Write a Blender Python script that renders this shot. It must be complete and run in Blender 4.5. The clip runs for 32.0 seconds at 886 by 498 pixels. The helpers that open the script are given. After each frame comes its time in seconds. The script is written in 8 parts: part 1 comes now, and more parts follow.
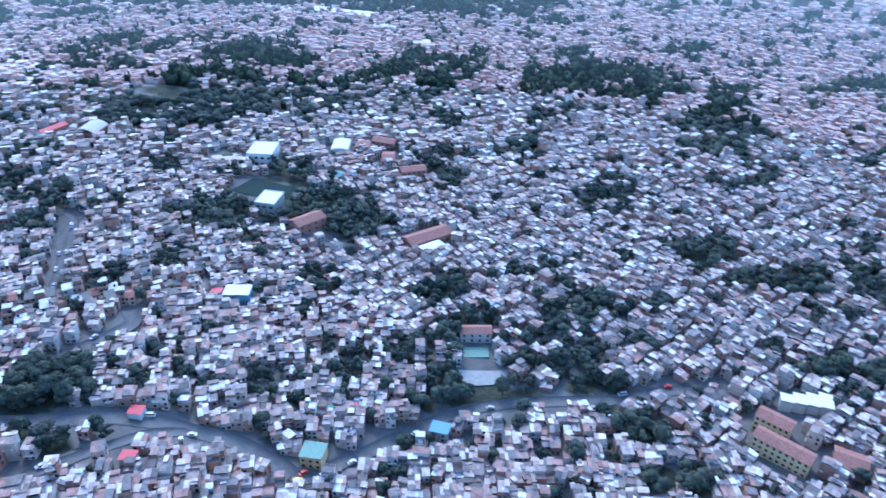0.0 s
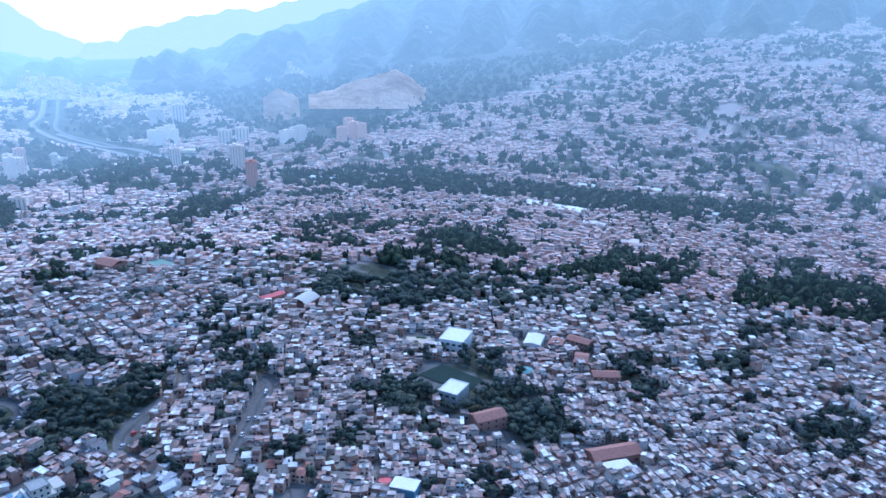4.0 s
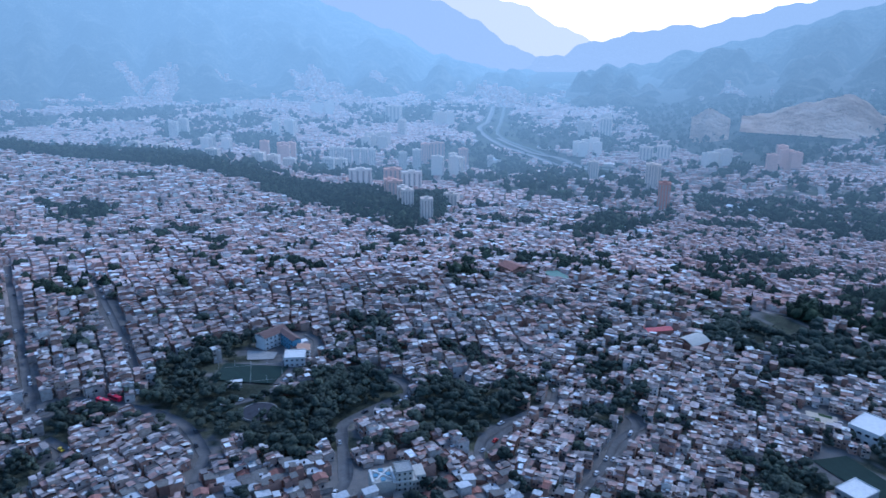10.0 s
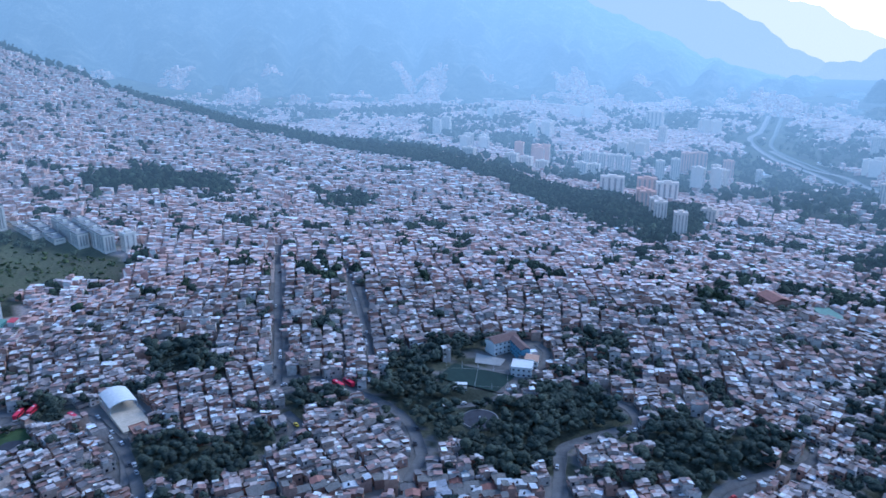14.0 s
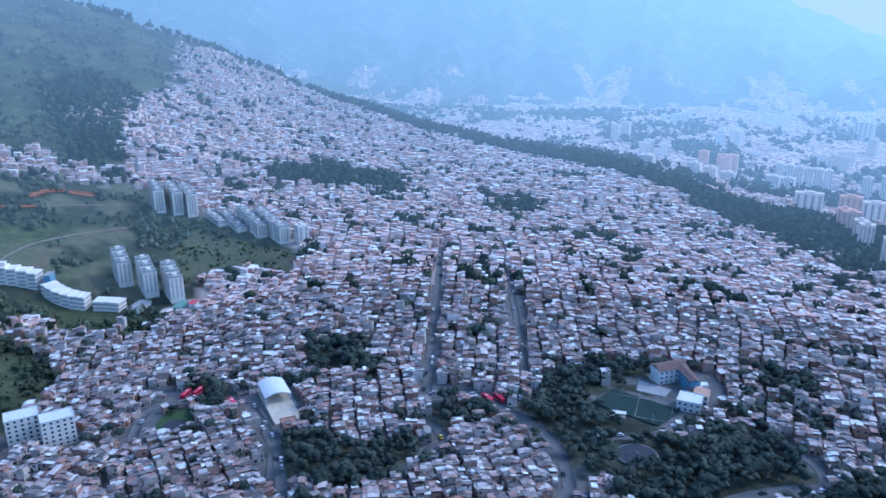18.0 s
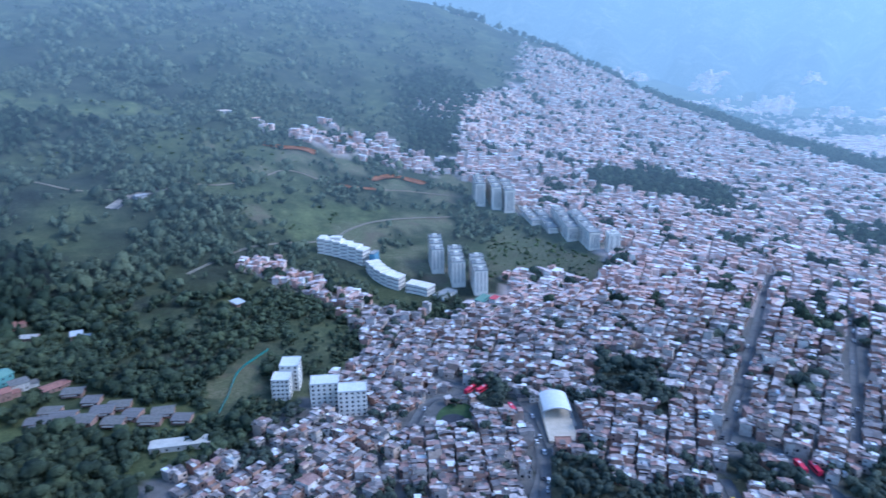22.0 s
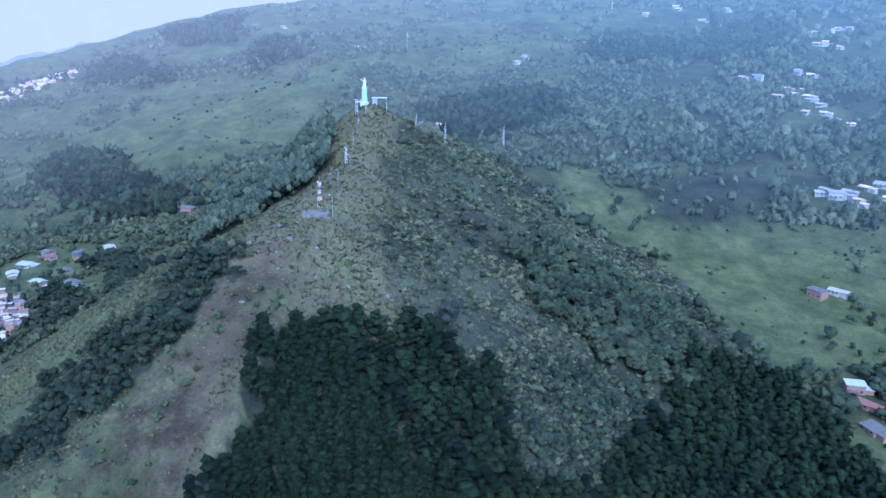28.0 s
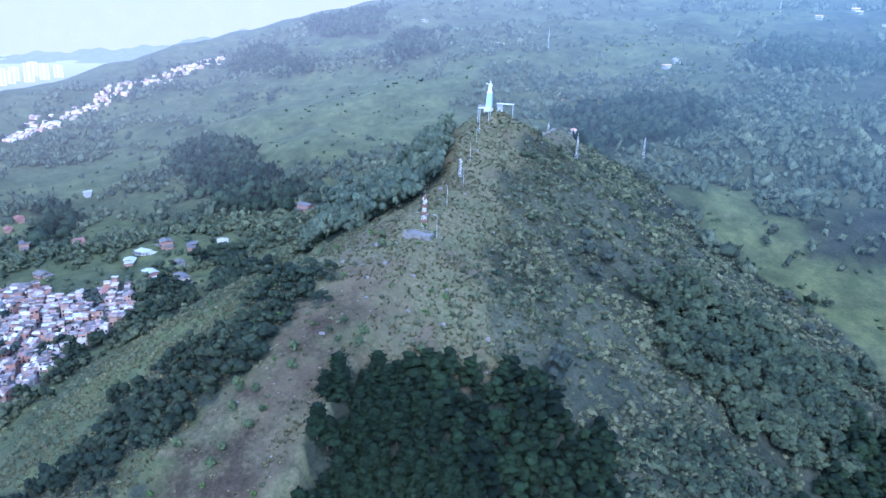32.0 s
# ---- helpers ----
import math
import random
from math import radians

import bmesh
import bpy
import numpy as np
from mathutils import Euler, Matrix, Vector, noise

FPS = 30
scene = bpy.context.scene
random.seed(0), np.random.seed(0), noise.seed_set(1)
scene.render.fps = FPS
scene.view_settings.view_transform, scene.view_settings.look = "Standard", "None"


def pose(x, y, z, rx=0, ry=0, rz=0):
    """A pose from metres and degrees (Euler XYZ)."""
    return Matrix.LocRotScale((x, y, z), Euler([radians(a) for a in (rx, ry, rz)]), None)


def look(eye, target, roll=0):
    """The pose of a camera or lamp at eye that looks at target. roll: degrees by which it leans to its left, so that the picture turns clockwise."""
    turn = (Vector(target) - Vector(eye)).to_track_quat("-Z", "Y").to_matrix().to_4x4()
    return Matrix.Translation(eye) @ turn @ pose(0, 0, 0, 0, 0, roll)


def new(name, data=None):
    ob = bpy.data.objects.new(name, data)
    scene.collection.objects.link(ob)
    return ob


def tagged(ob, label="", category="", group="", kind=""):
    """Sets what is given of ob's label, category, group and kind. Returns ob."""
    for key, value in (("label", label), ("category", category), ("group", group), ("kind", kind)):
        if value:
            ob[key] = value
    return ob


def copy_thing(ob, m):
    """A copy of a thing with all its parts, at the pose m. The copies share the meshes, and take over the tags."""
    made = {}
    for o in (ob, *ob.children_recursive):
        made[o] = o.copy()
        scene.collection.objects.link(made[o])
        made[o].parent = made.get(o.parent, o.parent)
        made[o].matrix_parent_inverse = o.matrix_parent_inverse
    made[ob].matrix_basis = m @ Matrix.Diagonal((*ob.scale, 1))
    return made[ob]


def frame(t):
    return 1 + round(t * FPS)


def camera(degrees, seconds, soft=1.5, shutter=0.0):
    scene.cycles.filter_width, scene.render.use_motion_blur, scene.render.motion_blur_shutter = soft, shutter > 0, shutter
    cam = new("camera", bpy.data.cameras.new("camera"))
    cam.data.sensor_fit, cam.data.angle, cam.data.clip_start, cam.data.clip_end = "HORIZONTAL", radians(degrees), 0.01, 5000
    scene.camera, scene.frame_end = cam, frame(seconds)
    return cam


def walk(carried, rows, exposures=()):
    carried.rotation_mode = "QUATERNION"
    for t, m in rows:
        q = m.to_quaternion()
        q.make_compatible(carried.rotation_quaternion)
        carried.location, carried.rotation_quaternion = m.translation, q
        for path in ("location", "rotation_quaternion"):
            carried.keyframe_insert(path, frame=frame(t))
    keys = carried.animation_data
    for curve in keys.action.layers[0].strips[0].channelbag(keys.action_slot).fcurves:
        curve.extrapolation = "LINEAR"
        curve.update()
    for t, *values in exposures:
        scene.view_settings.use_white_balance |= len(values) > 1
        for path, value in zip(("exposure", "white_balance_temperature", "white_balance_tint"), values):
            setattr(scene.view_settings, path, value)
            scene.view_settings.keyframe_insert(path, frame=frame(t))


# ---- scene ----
cam = camera(61.49, 32.0, soft=1.5, shutter=0.5)
# seconds, place in metres, turn, tilt and lean in degrees
PATH = [
    (0.0, -44.90, 35.71, 245.49, -142.119, 58.231, 1.661),
    (0.5, -44.46, 32.81, 245.61, -138.495, 59.492, 1.494),
    (1.0, -43.42, 30.92, 246.17, -136.307, 61.306, 1.347),
    (1.5, -42.54, 28.99, 246.35, -134.201, 63.435, 1.282),
    (2.0, -41.06, 26.92, 247.82, -132.075, 65.428, 1.091),
    (2.5, -39.43, 24.73, 248.17, -130.194, 67.480, 1.087),
    (3.0, -38.29, 22.14, 248.74, -128.290, 69.328, 1.021),
    (3.5, -37.56, 20.28, 249.42, -126.685, 70.946, 0.978),
    (5.5, -31.84, 12.91, 249.11, -119.922, 72.848, 0.994),
    (6.0, -30.47, 11.04, 249.24, -118.133, 72.811, 0.854),
    (6.5, -29.64, 9.87, 250.15, -115.891, 72.728, 0.648),
    (7.0, -27.98, 8.66, 250.96, -112.131, 72.648, 0.458),
    (7.5, -25.74, 7.51, 251.71, -107.886, 72.526, 0.520),
    (8.0, -23.39, 5.85, 251.43, -104.647, 72.510, 0.456),
    (8.5, -21.67, 4.54, 251.61, -101.724, 72.476, 0.405),
    (9.0, -19.69, 3.69, 251.81, -99.056, 72.459, 0.407),
    (9.5, -17.58, 2.73, 251.56, -95.880, 72.500, 0.392),
    (10.0, -15.49, 1.89, 251.39, -92.815, 72.530, 0.368),
    (10.5, -12.94, 0.99, 251.21, -90.559, 72.580, 0.320),
    (11.0, -10.97, -0.24, 251.23, -88.744, 72.604, 0.232),
    (11.5, -7.93, 0.12, 251.08, -86.827, 72.598, 0.305),
    (12.0, -5.32, -0.09, 250.31, -84.311, 72.668, 0.275),
    (12.5, -2.41, -0.54, 250.53, -81.479, 72.644, 0.190),
    (13.0, 0.00, 0.00, 250.00, -78.722, 72.675, 0.222),
    (13.5, 2.79, -0.46, 250.55, -75.879, 72.634, 0.075),
    (14.0, 5.80, -0.21, 250.14, -73.125, 72.653, 0.013),
    (14.5, 9.21, 0.02, 249.49, -71.115, 72.680, 0.111),
    (16.5, 19.91, 1.68, 248.69, -64.265, 72.768, -0.027),
    (17.0, 22.77, 1.92, 248.43, -62.662, 72.809, -0.128),
    (17.5, 25.81, 2.87, 247.97, -61.585, 72.850, -0.177),
    (18.0, 28.49, 3.87, 248.12, -59.527, 72.838, -0.232),
    (18.5, 31.46, 4.75, 248.34, -56.812, 72.814, -0.225),
    (19.0, 34.61, 5.58, 247.73, -54.054, 72.853, -0.239),
    (19.5, 37.90, 6.43, 246.91, -51.646, 72.895, -0.260),
    (20.0, 40.67, 7.71, 247.00, -49.638, 72.881, -0.215),
    (20.5, 43.80, 8.42, 246.76, -47.475, 72.871, -0.266),
    (21.0, 47.56, 10.00, 245.34, -44.718, 72.980, -0.376),
    (21.5, 52.03, 12.19, 244.20, -39.911, 73.137, -0.462),
    (22.0, 56.17, 14.82, 243.99, -34.175, 73.214, -0.550),
    (22.5, 60.20, 17.53, 244.07, -28.799, 73.280, -0.538),
    (23.0, 64.18, 21.80, 242.80, -23.641, 73.454, -0.425),
    (23.5, 67.35, 27.25, 241.56, -16.353, 73.618, -0.339),
    (24.0, 70.69, 32.69, 240.70, -8.425, 73.747, -0.177),
    (24.5, 73.25, 38.28, 239.58, -0.612, 73.883, -0.003),
    (25.0, 74.84, 45.17, 238.81, 10.211, 73.951, 0.250),
    (25.5, 76.74, 51.44, 238.19, 18.995, 74.030, 0.212),
    (26.0, 78.77, 58.23, 238.50, 28.137, 73.950, 0.382),
    (26.5, 79.05, 64.92, 238.31, 35.428, 73.932, 0.467),
    (28.5, 72.81, 80.30, 241.53, 45.644, 73.363, 1.384),
    (29.0, 69.66, 85.62, 241.10, 47.814, 73.332, 1.636),
    (29.5, 66.69, 90.47, 242.14, 49.407, 73.145, 1.819),
    (30.0, 62.80, 95.59, 242.24, 50.767, 73.108, 2.026),
    (30.5, 59.08, 100.21, 242.52, 52.195, 73.077, 2.219),
    (31.0, 54.78, 104.80, 242.96, 53.337, 73.027, 2.397),
    (31.5, 50.60, 108.85, 243.15, 54.348, 72.990, 2.539),
    (32.0, 46.45, 112.92, 243.52, 54.411, 72.743, 2.691),
]
walk(cam, [(t, pose(x, y, z, 0, 0, turn) @ pose(0, 0, 0, tilt) @ pose(0, 0, 0, 0, 0, lean)) for t, x, y, z, turn, tilt, lean in PATH],
     exposures=[(0.0, 1.5, 4720, 7), (3.0, 1.25, 4720, 8), (6.0, 0.68, 4660, 7), (9.0, 0.38, 4650, 7), (13.0, 0.55, 4660, 7), (19.0, 0.85, 4660, 7), (22.0, 0.95, 4650, 8), (24.0, 1.64, 4640, 10), (25.0, 1.9, 4640, 11), (26.0, 1.58, 4460, 10), (29.0, 1.36, 4470, 12), (32.0, 1.64, 4550, 13)])

# ---------------------------------------------------------------- light
SUN_UP, SUN_TURN = radians(44), radians(128)
world = bpy.data.worlds.new("sky")
scene.world = world
world.use_nodes = True
wn, wl = world.node_tree.nodes, world.node_tree.links
sky = wn.new("ShaderNodeTexSky")
sky.sky_type, sky.sun_disc = "NISHITA", False
sky.sun_elevation, sky.sun_rotation = SUN_UP, SUN_TURN
sky.air_density, sky.dust_density, sky.ozone_density = 1.0, 0.9, 1.2
wl.new(sky.outputs[0], wn["Background"].inputs[0])
wn["Background"].inputs[1].default_value = 0.18
sun = new("sun", bpy.data.lights.new("sun", "SUN"))
sun.data.energy, sun.data.angle, sun.data.color = 0.95, radians(25), (1.0, 0.9, 0.8)
sun.matrix_world = look((0, 0, 0), (-math.sin(SUN_TURN) * math.cos(SUN_UP), -math.cos(SUN_TURN) * math.cos(SUN_UP), -math.sin(SUN_UP)))
scene.view_settings.exposure = 0.0


# ---------------------------------------------------------------- materials
def node_mat(name):
    m = bpy.data.materials.new(name)
    m.use_nodes = True
    nt = m.node_tree
    return m, nt, nt.nodes, nt.links, nt.nodes["Principled BSDF"]


def set_in(node, name, value):
    node.inputs[name].default_value = value


def noise_fac(nt, scale, detail=4, rough=0.6, coord=None):
    n = nt.nodes.new("ShaderNodeTexNoise")
    set_in(n, "Scale", scale), set_in(n, "Detail", detail), set_in(n, "Roughness", rough)
    if coord is None:
        coord = nt.nodes.new("ShaderNodeNewGeometry").outputs["Position"]
    nt.links.new(coord, n.inputs["Vector"])
    return n.outputs["Fac"]


def ramp(nt, fac, stops, mode="LINEAR"):
    n = nt.nodes.new("ShaderNodeValToRGB")
    n.color_ramp.interpolation = mode
    el = n.color_ramp.elements
    while len(el) < len(stops):
        el.new(0.5)
    for e, (pos, col) in zip(el, stops):
        e.position, e.color = pos, (*col, 1)
    nt.links.new(fac, n.inputs[0])
    return n.outputs[0]


def mix_col(nt, fac, a, b, mode="MIX"):
    n = nt.nodes.new("ShaderNodeMix")
    n.data_type, n.blend_type = "RGBA", mode
    for sock, v in ((n.inputs[0], fac), (n.inputs[6], a), (n.inputs[7], b)):
        if isinstance(v, (int, float)):
            sock.default_value = v
        elif isinstance(v, tuple):
            sock.default_value = (*v, 1)
        else:
            nt.links.new(v, sock)
    return n.outputs[2]


def bump(nt, bsdf, fac, strength, distance):
    b = nt.nodes.new("ShaderNodeBump")
    set_in(b, "Strength", strength), set_in(b, "Distance", distance)
    nt.links.new(fac, b.inputs["Height"])
    nt.links.new(b.outputs[0], bsdf.inputs["Normal"])


# colour and start in metres of the haze painted as glow on far materials
HAZE_GLOW = (0.218, 0.304, 0.402)
HAZE_FROM = 600.0


def math_node(nt, op, a, b=None, clamp=False):
    n = nt.nodes.new("ShaderNodeMath")
    n.operation, n.use_clamp = op, clamp
    for sock, v in zip(n.inputs, (a, b)):
        if isinstance(v, (int, float)):
            sock.default_value = v
        elif v is not None:
            nt.links.new(v, sock)
    return n.outputs[0]


def toward(nt, position, bearing):
    """Cosine between the way to a place and a compass bearing."""
    unit = nt.nodes.new("ShaderNodeVectorMath")
    unit.operation = "NORMALIZE"
    nt.links.new(position, unit.inputs[0])
    dot = nt.nodes.new("ShaderNodeVectorMath")
    dot.operation = "DOT_PRODUCT"
    nt.links.new(unit.outputs[0], dot.inputs[0])
    dot.inputs[1].default_value = (-math.sin(radians(bearing)), math.cos(radians(bearing)), 0)
    return dot.outputs["Value"]


def paint_haze(nt, bsdf, col, air, gain=1.75, pale=0.0):
    """Paints haze into a material: base colour dimmed, pale blue glow added. air: 0 none, 1 by distance over the land,
    else fixed.
    """
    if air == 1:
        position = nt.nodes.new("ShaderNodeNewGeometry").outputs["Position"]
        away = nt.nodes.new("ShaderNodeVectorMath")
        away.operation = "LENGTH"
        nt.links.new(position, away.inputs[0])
        thin = math_node(nt, "EXPONENT", math_node(nt, "DIVIDE", math_node(nt, "SUBTRACT", away.outputs["Value"], HAZE_FROM), -3000.0))
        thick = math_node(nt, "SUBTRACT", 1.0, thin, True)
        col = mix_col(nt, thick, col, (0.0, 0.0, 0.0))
        # the painted haze is brighter towards both ends of the valley
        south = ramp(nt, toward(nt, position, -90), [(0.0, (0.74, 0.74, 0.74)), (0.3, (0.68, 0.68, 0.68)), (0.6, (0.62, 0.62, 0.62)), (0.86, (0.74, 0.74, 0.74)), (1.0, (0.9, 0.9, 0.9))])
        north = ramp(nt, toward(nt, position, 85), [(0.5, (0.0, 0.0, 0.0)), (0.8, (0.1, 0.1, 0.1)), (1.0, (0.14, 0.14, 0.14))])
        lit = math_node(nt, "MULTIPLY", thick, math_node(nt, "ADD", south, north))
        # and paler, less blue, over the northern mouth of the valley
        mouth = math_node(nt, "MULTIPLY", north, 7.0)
        nt.links.new(mix_col(nt, mouth, (*HAZE_GLOW,), (0.27, 0.262, 0.30)), bsdf.inputs["Emission Color"])
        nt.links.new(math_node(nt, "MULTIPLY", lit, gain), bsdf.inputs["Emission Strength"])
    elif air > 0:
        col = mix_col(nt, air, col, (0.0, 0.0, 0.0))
        # painted glow of the farthest ranges, from blue to the white of the sky
        set_in(bsdf, "Emission Color", (*(a + (w - a) * pale for a, w in zip(HAZE_GLOW, (0.375, 0.335, 0.385))), 1)), set_in(bsdf, "Emission Strength", air)
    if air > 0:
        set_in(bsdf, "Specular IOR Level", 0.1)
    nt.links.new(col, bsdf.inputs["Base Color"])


def palette_mat(name, colours, island=True, rough=0.85, dirt=0.35, grain=1.2, metal=0.0, air=0.0, cell=0.0):
    """Painted, plastered or roofed surface: a colour picked per piece (or per house of a far row, cell metres wide), weathered by stains and grain."""
    m, nt, nodes, links, b = node_mat(name)
    if cell:
        vor = nodes.new("ShaderNodeTexVoronoi")
        set_in(vor, "Scale", 1 / cell)
        links.new(nodes.new("ShaderNodeNewGeometry").outputs["Position"], vor.inputs["Vector"])
        pick = nodes.new("ShaderNodeSeparateColor")
        links.new(vor.outputs["Color"], pick.inputs[0])
        rnd = pick.outputs[0]
    elif island:
        rnd = nodes.new("ShaderNodeNewGeometry").outputs["Random Per Island"]
    else:
        rnd = nodes.new("ShaderNodeObjectInfo").outputs["Random"]
    stops = [(i / len(colours), c) for i, c in enumerate(colours)]
    base = ramp(nt, rnd, stops, "CONSTANT")
    stain = ramp(nt, noise_fac(nt, 0.45, 5, 0.65), [(0.35, (0.44, 0.42, 0.41)), (0.62, (1, 1, 1))])
    fine = ramp(nt, noise_fac(nt, grain * 3, 3), [(0.3, (0.8, 0.8, 0.8)), (0.7, (1.05, 1.05, 1.05))])
    col = mix_col(nt, dirt * 1.6, base, stain, "MULTIPLY")
    col = mix_col(nt, 0.8, col, fine, "MULTIPLY")
    set_in(b, "Specular IOR Level", 0.2)
    paint_haze(nt, b, col, air)
    set_in(b, "Roughness", rough), set_in(b, "Metallic", metal)
    bump(nt, b, noise_fac(nt, grain * 2, 3), 0.3, 0.05)
    return m


def plain_mat(name, colour, rough=0.8, metal=0.0, vary=0.3, scale=1.0):
    m, nt, nodes, links, b = node_mat(name)
    lo, hi = tuple(c * (1 - vary) for c in colour), tuple(min(1, c * (1 + vary * 0.6)) for c in colour)
    f = noise_fac(nt, scale, 5, 0.65)
    col = ramp(nt, f, [(0.3, lo), (0.7, hi)])
    fine = ramp(nt, noise_fac(nt, scale * 7, 2), [(0.3, (0.82, 0.82, 0.82)), (0.7, (1.06, 1.06, 1.06))])
    links.new(mix_col(nt, 1.0, col, fine, "MULTIPLY"), b.inputs["Base Color"])
    set_in(b, "Roughness", rough), set_in(b, "Metallic", metal), set_in(b, "Specular IOR Level", 0.25)
    bump(nt, b, f, 0.25, 0.1)
    return m


def leaf_mat(name, dark, light, air=0.0):
    """Foliage: a shade for each plant, a little for each clump of it, leaf and sun mottling painted into the colour."""
    m, nt, nodes, links, b = node_mat(name)
    at = nodes.new("ShaderNodeAttribute")
    at.attribute_name = "plant"
    clump = nodes.new("ShaderNodeNewGeometry").outputs["Random Per Island"]
    rnd = math_node(nt, "ADD", math_node(nt, "MULTIPLY", at.outputs["Fac"], 0.62), math_node(nt, "MULTIPLY", clump, 0.38))
    col = ramp(nt, rnd, [(0.08, dark), (0.72, light), (1.0, tuple(c * 1.4 for c in light))])
    spots = ramp(nt, noise_fac(nt, 0.9, 4, 0.7), [(0.35, (0.6, 0.62, 0.6)), (0.65, (1.2, 1.2, 1.1))])
    patch = ramp(nt, noise_fac(nt, 0.02, 3), [(0.35, (0.8, 0.85, 0.85)), (0.65, (1.15, 1.12, 1.0))])
    col = mix_col(nt, 1.0, col, spots, "MULTIPLY")
    set_in(b, "Roughness", 0.9)
    set_in(b, "Specular IOR Level", 0.15)
    paint_haze(nt, b, mix_col(nt, 1.0, col, patch, "MULTIPLY"), air)
    bump(nt, b, noise_fac(nt, 1.5, 5, 0.8), 1.0, 0.8)
    return m


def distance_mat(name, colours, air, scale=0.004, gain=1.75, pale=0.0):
    """A far mountain side: woods, cleared slopes and bare patches, with haze painted over them."""
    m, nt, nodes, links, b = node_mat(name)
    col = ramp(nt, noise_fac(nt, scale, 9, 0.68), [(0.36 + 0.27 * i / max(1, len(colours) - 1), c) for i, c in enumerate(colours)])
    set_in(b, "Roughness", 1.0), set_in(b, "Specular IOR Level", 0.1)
    paint_haze(nt, b, col, air, gain, pale)
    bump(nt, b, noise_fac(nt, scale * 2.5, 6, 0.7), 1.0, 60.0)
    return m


WALL_COLOURS = [(0.399, 0.223, 0.162), (0.437, 0.27, 0.194), (0.463, 0.388, 0.335), (0.36, 0.211, 0.156), (0.54, 0.471, 0.41), (0.463, 0.282, 0.205), (0.771, 0.682, 0.605), (0.385, 0.329, 0.292), (0.437, 0.259, 0.194), (0.642, 0.483, 0.378), (0.579, 0.518, 0.475), (0.424, 0.306, 0.238)]
ROOF_COLOURS = [(0.259, 0.221, 0.206), (0.202, 0.17, 0.162), (0.556, 0.472, 0.432), (0.412, 0.246, 0.204), (0.172, 0.149, 0.142), (0.331, 0.279, 0.254), (0.336, 0.202, 0.165), (0.23, 0.2, 0.19), (0.54, 0.46, 0.43), (0.221, 0.175, 0.153), (0.43, 0.335, 0.305), (0.259, 0.226, 0.213), (0.617, 0.528, 0.483), (0.144, 0.128, 0.122), (0.76, 0.74, 0.68), (0.456, 0.305, 0.26), (0.403, 0.255, 0.213), (0.342, 0.279, 0.25), (0.62, 0.53, 0.48), (0.80, 0.80, 0.80)]
SHEET_COLOURS = [(0.86, 0.797, 0.728), (0.353, 0.311, 0.286), (0.441, 0.364, 0.316), (0.326, 0.294, 0.268), (0.88, 0.862, 0.777), (0.381, 0.244, 0.176), (0.218, 0.201, 0.191), (0.499, 0.378, 0.292), (0.145, 0.185, 0.23), (0.813, 0.73, 0.636)]
# lighter and pinker than the near palettes, to show through the painted haze
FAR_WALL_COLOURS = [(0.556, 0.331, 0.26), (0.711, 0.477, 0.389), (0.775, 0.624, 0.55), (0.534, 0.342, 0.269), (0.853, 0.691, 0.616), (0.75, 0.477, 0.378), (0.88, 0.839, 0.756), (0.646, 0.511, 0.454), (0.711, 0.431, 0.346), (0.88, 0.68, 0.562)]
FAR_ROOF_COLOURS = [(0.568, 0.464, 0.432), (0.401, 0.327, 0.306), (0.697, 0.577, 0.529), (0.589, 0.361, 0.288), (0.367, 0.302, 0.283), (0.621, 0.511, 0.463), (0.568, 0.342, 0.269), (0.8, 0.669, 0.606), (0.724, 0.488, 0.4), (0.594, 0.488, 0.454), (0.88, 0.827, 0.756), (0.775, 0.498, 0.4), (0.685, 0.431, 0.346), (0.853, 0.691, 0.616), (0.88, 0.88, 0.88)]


def muted(colours, keep):
    """Sun-bleached and dusty: a palette drawn towards its greys."""
    return [tuple(sum(c) / 3 + keep * (v - sum(c) / 3) for v in c) for c in colours]


WALL_COLOURS, ROOF_COLOURS = muted(WALL_COLOURS, 0.95), muted(ROOF_COLOURS, 0.95)
M_WALLS = palette_mat("brick_and_plaster", WALL_COLOURS)
M_SHEETS = palette_mat("bright_sheets", SHEET_COLOURS, rough=0.7, dirt=0.35)
M_ROOFS = palette_mat("sheet_and_tile_roofs", ROOF_COLOURS, rough=0.7, dirt=0.45)
M_WINDOW = plain_mat("window_dark", (0.03, 0.035, 0.045), rough=0.25, vary=0.4, scale=3)
M_DARK_LEAF = leaf_mat("broadleaf", (0.034, 0.043, 0.041), (0.078, 0.09, 0.076))
M_FOREST = leaf_mat("forest", (0.049, 0.06, 0.041), (0.12, 0.132, 0.083))
M_DEEP = leaf_mat("deep_wood", (0.017, 0.026, 0.019), (0.046, 0.058, 0.038))
M_WOODLAND = leaf_mat("woodland", (0.026, 0.036, 0.027), (0.08, 0.096, 0.06))
M_SCRUB = leaf_mat("grey_scrub", (0.062, 0.072, 0.046), (0.165, 0.168, 0.105))
M_GUM = leaf_mat("eucalyptus_leaf", (0.055, 0.072, 0.056), (0.115, 0.135, 0.1))
M_PINE = leaf_mat("pine", (0.006, 0.012, 0.008), (0.024, 0.039, 0.019))
M_BUSH = leaf_mat("bush", (0.055, 0.075, 0.045), (0.105, 0.13, 0.07))
M_TUSSOCK = leaf_mat("tussock", (0.07, 0.072, 0.038), (0.2, 0.178, 0.104))
M_BARK = plain_mat("bark", (0.10, 0.075, 0.055), rough=0.95, scale=2)
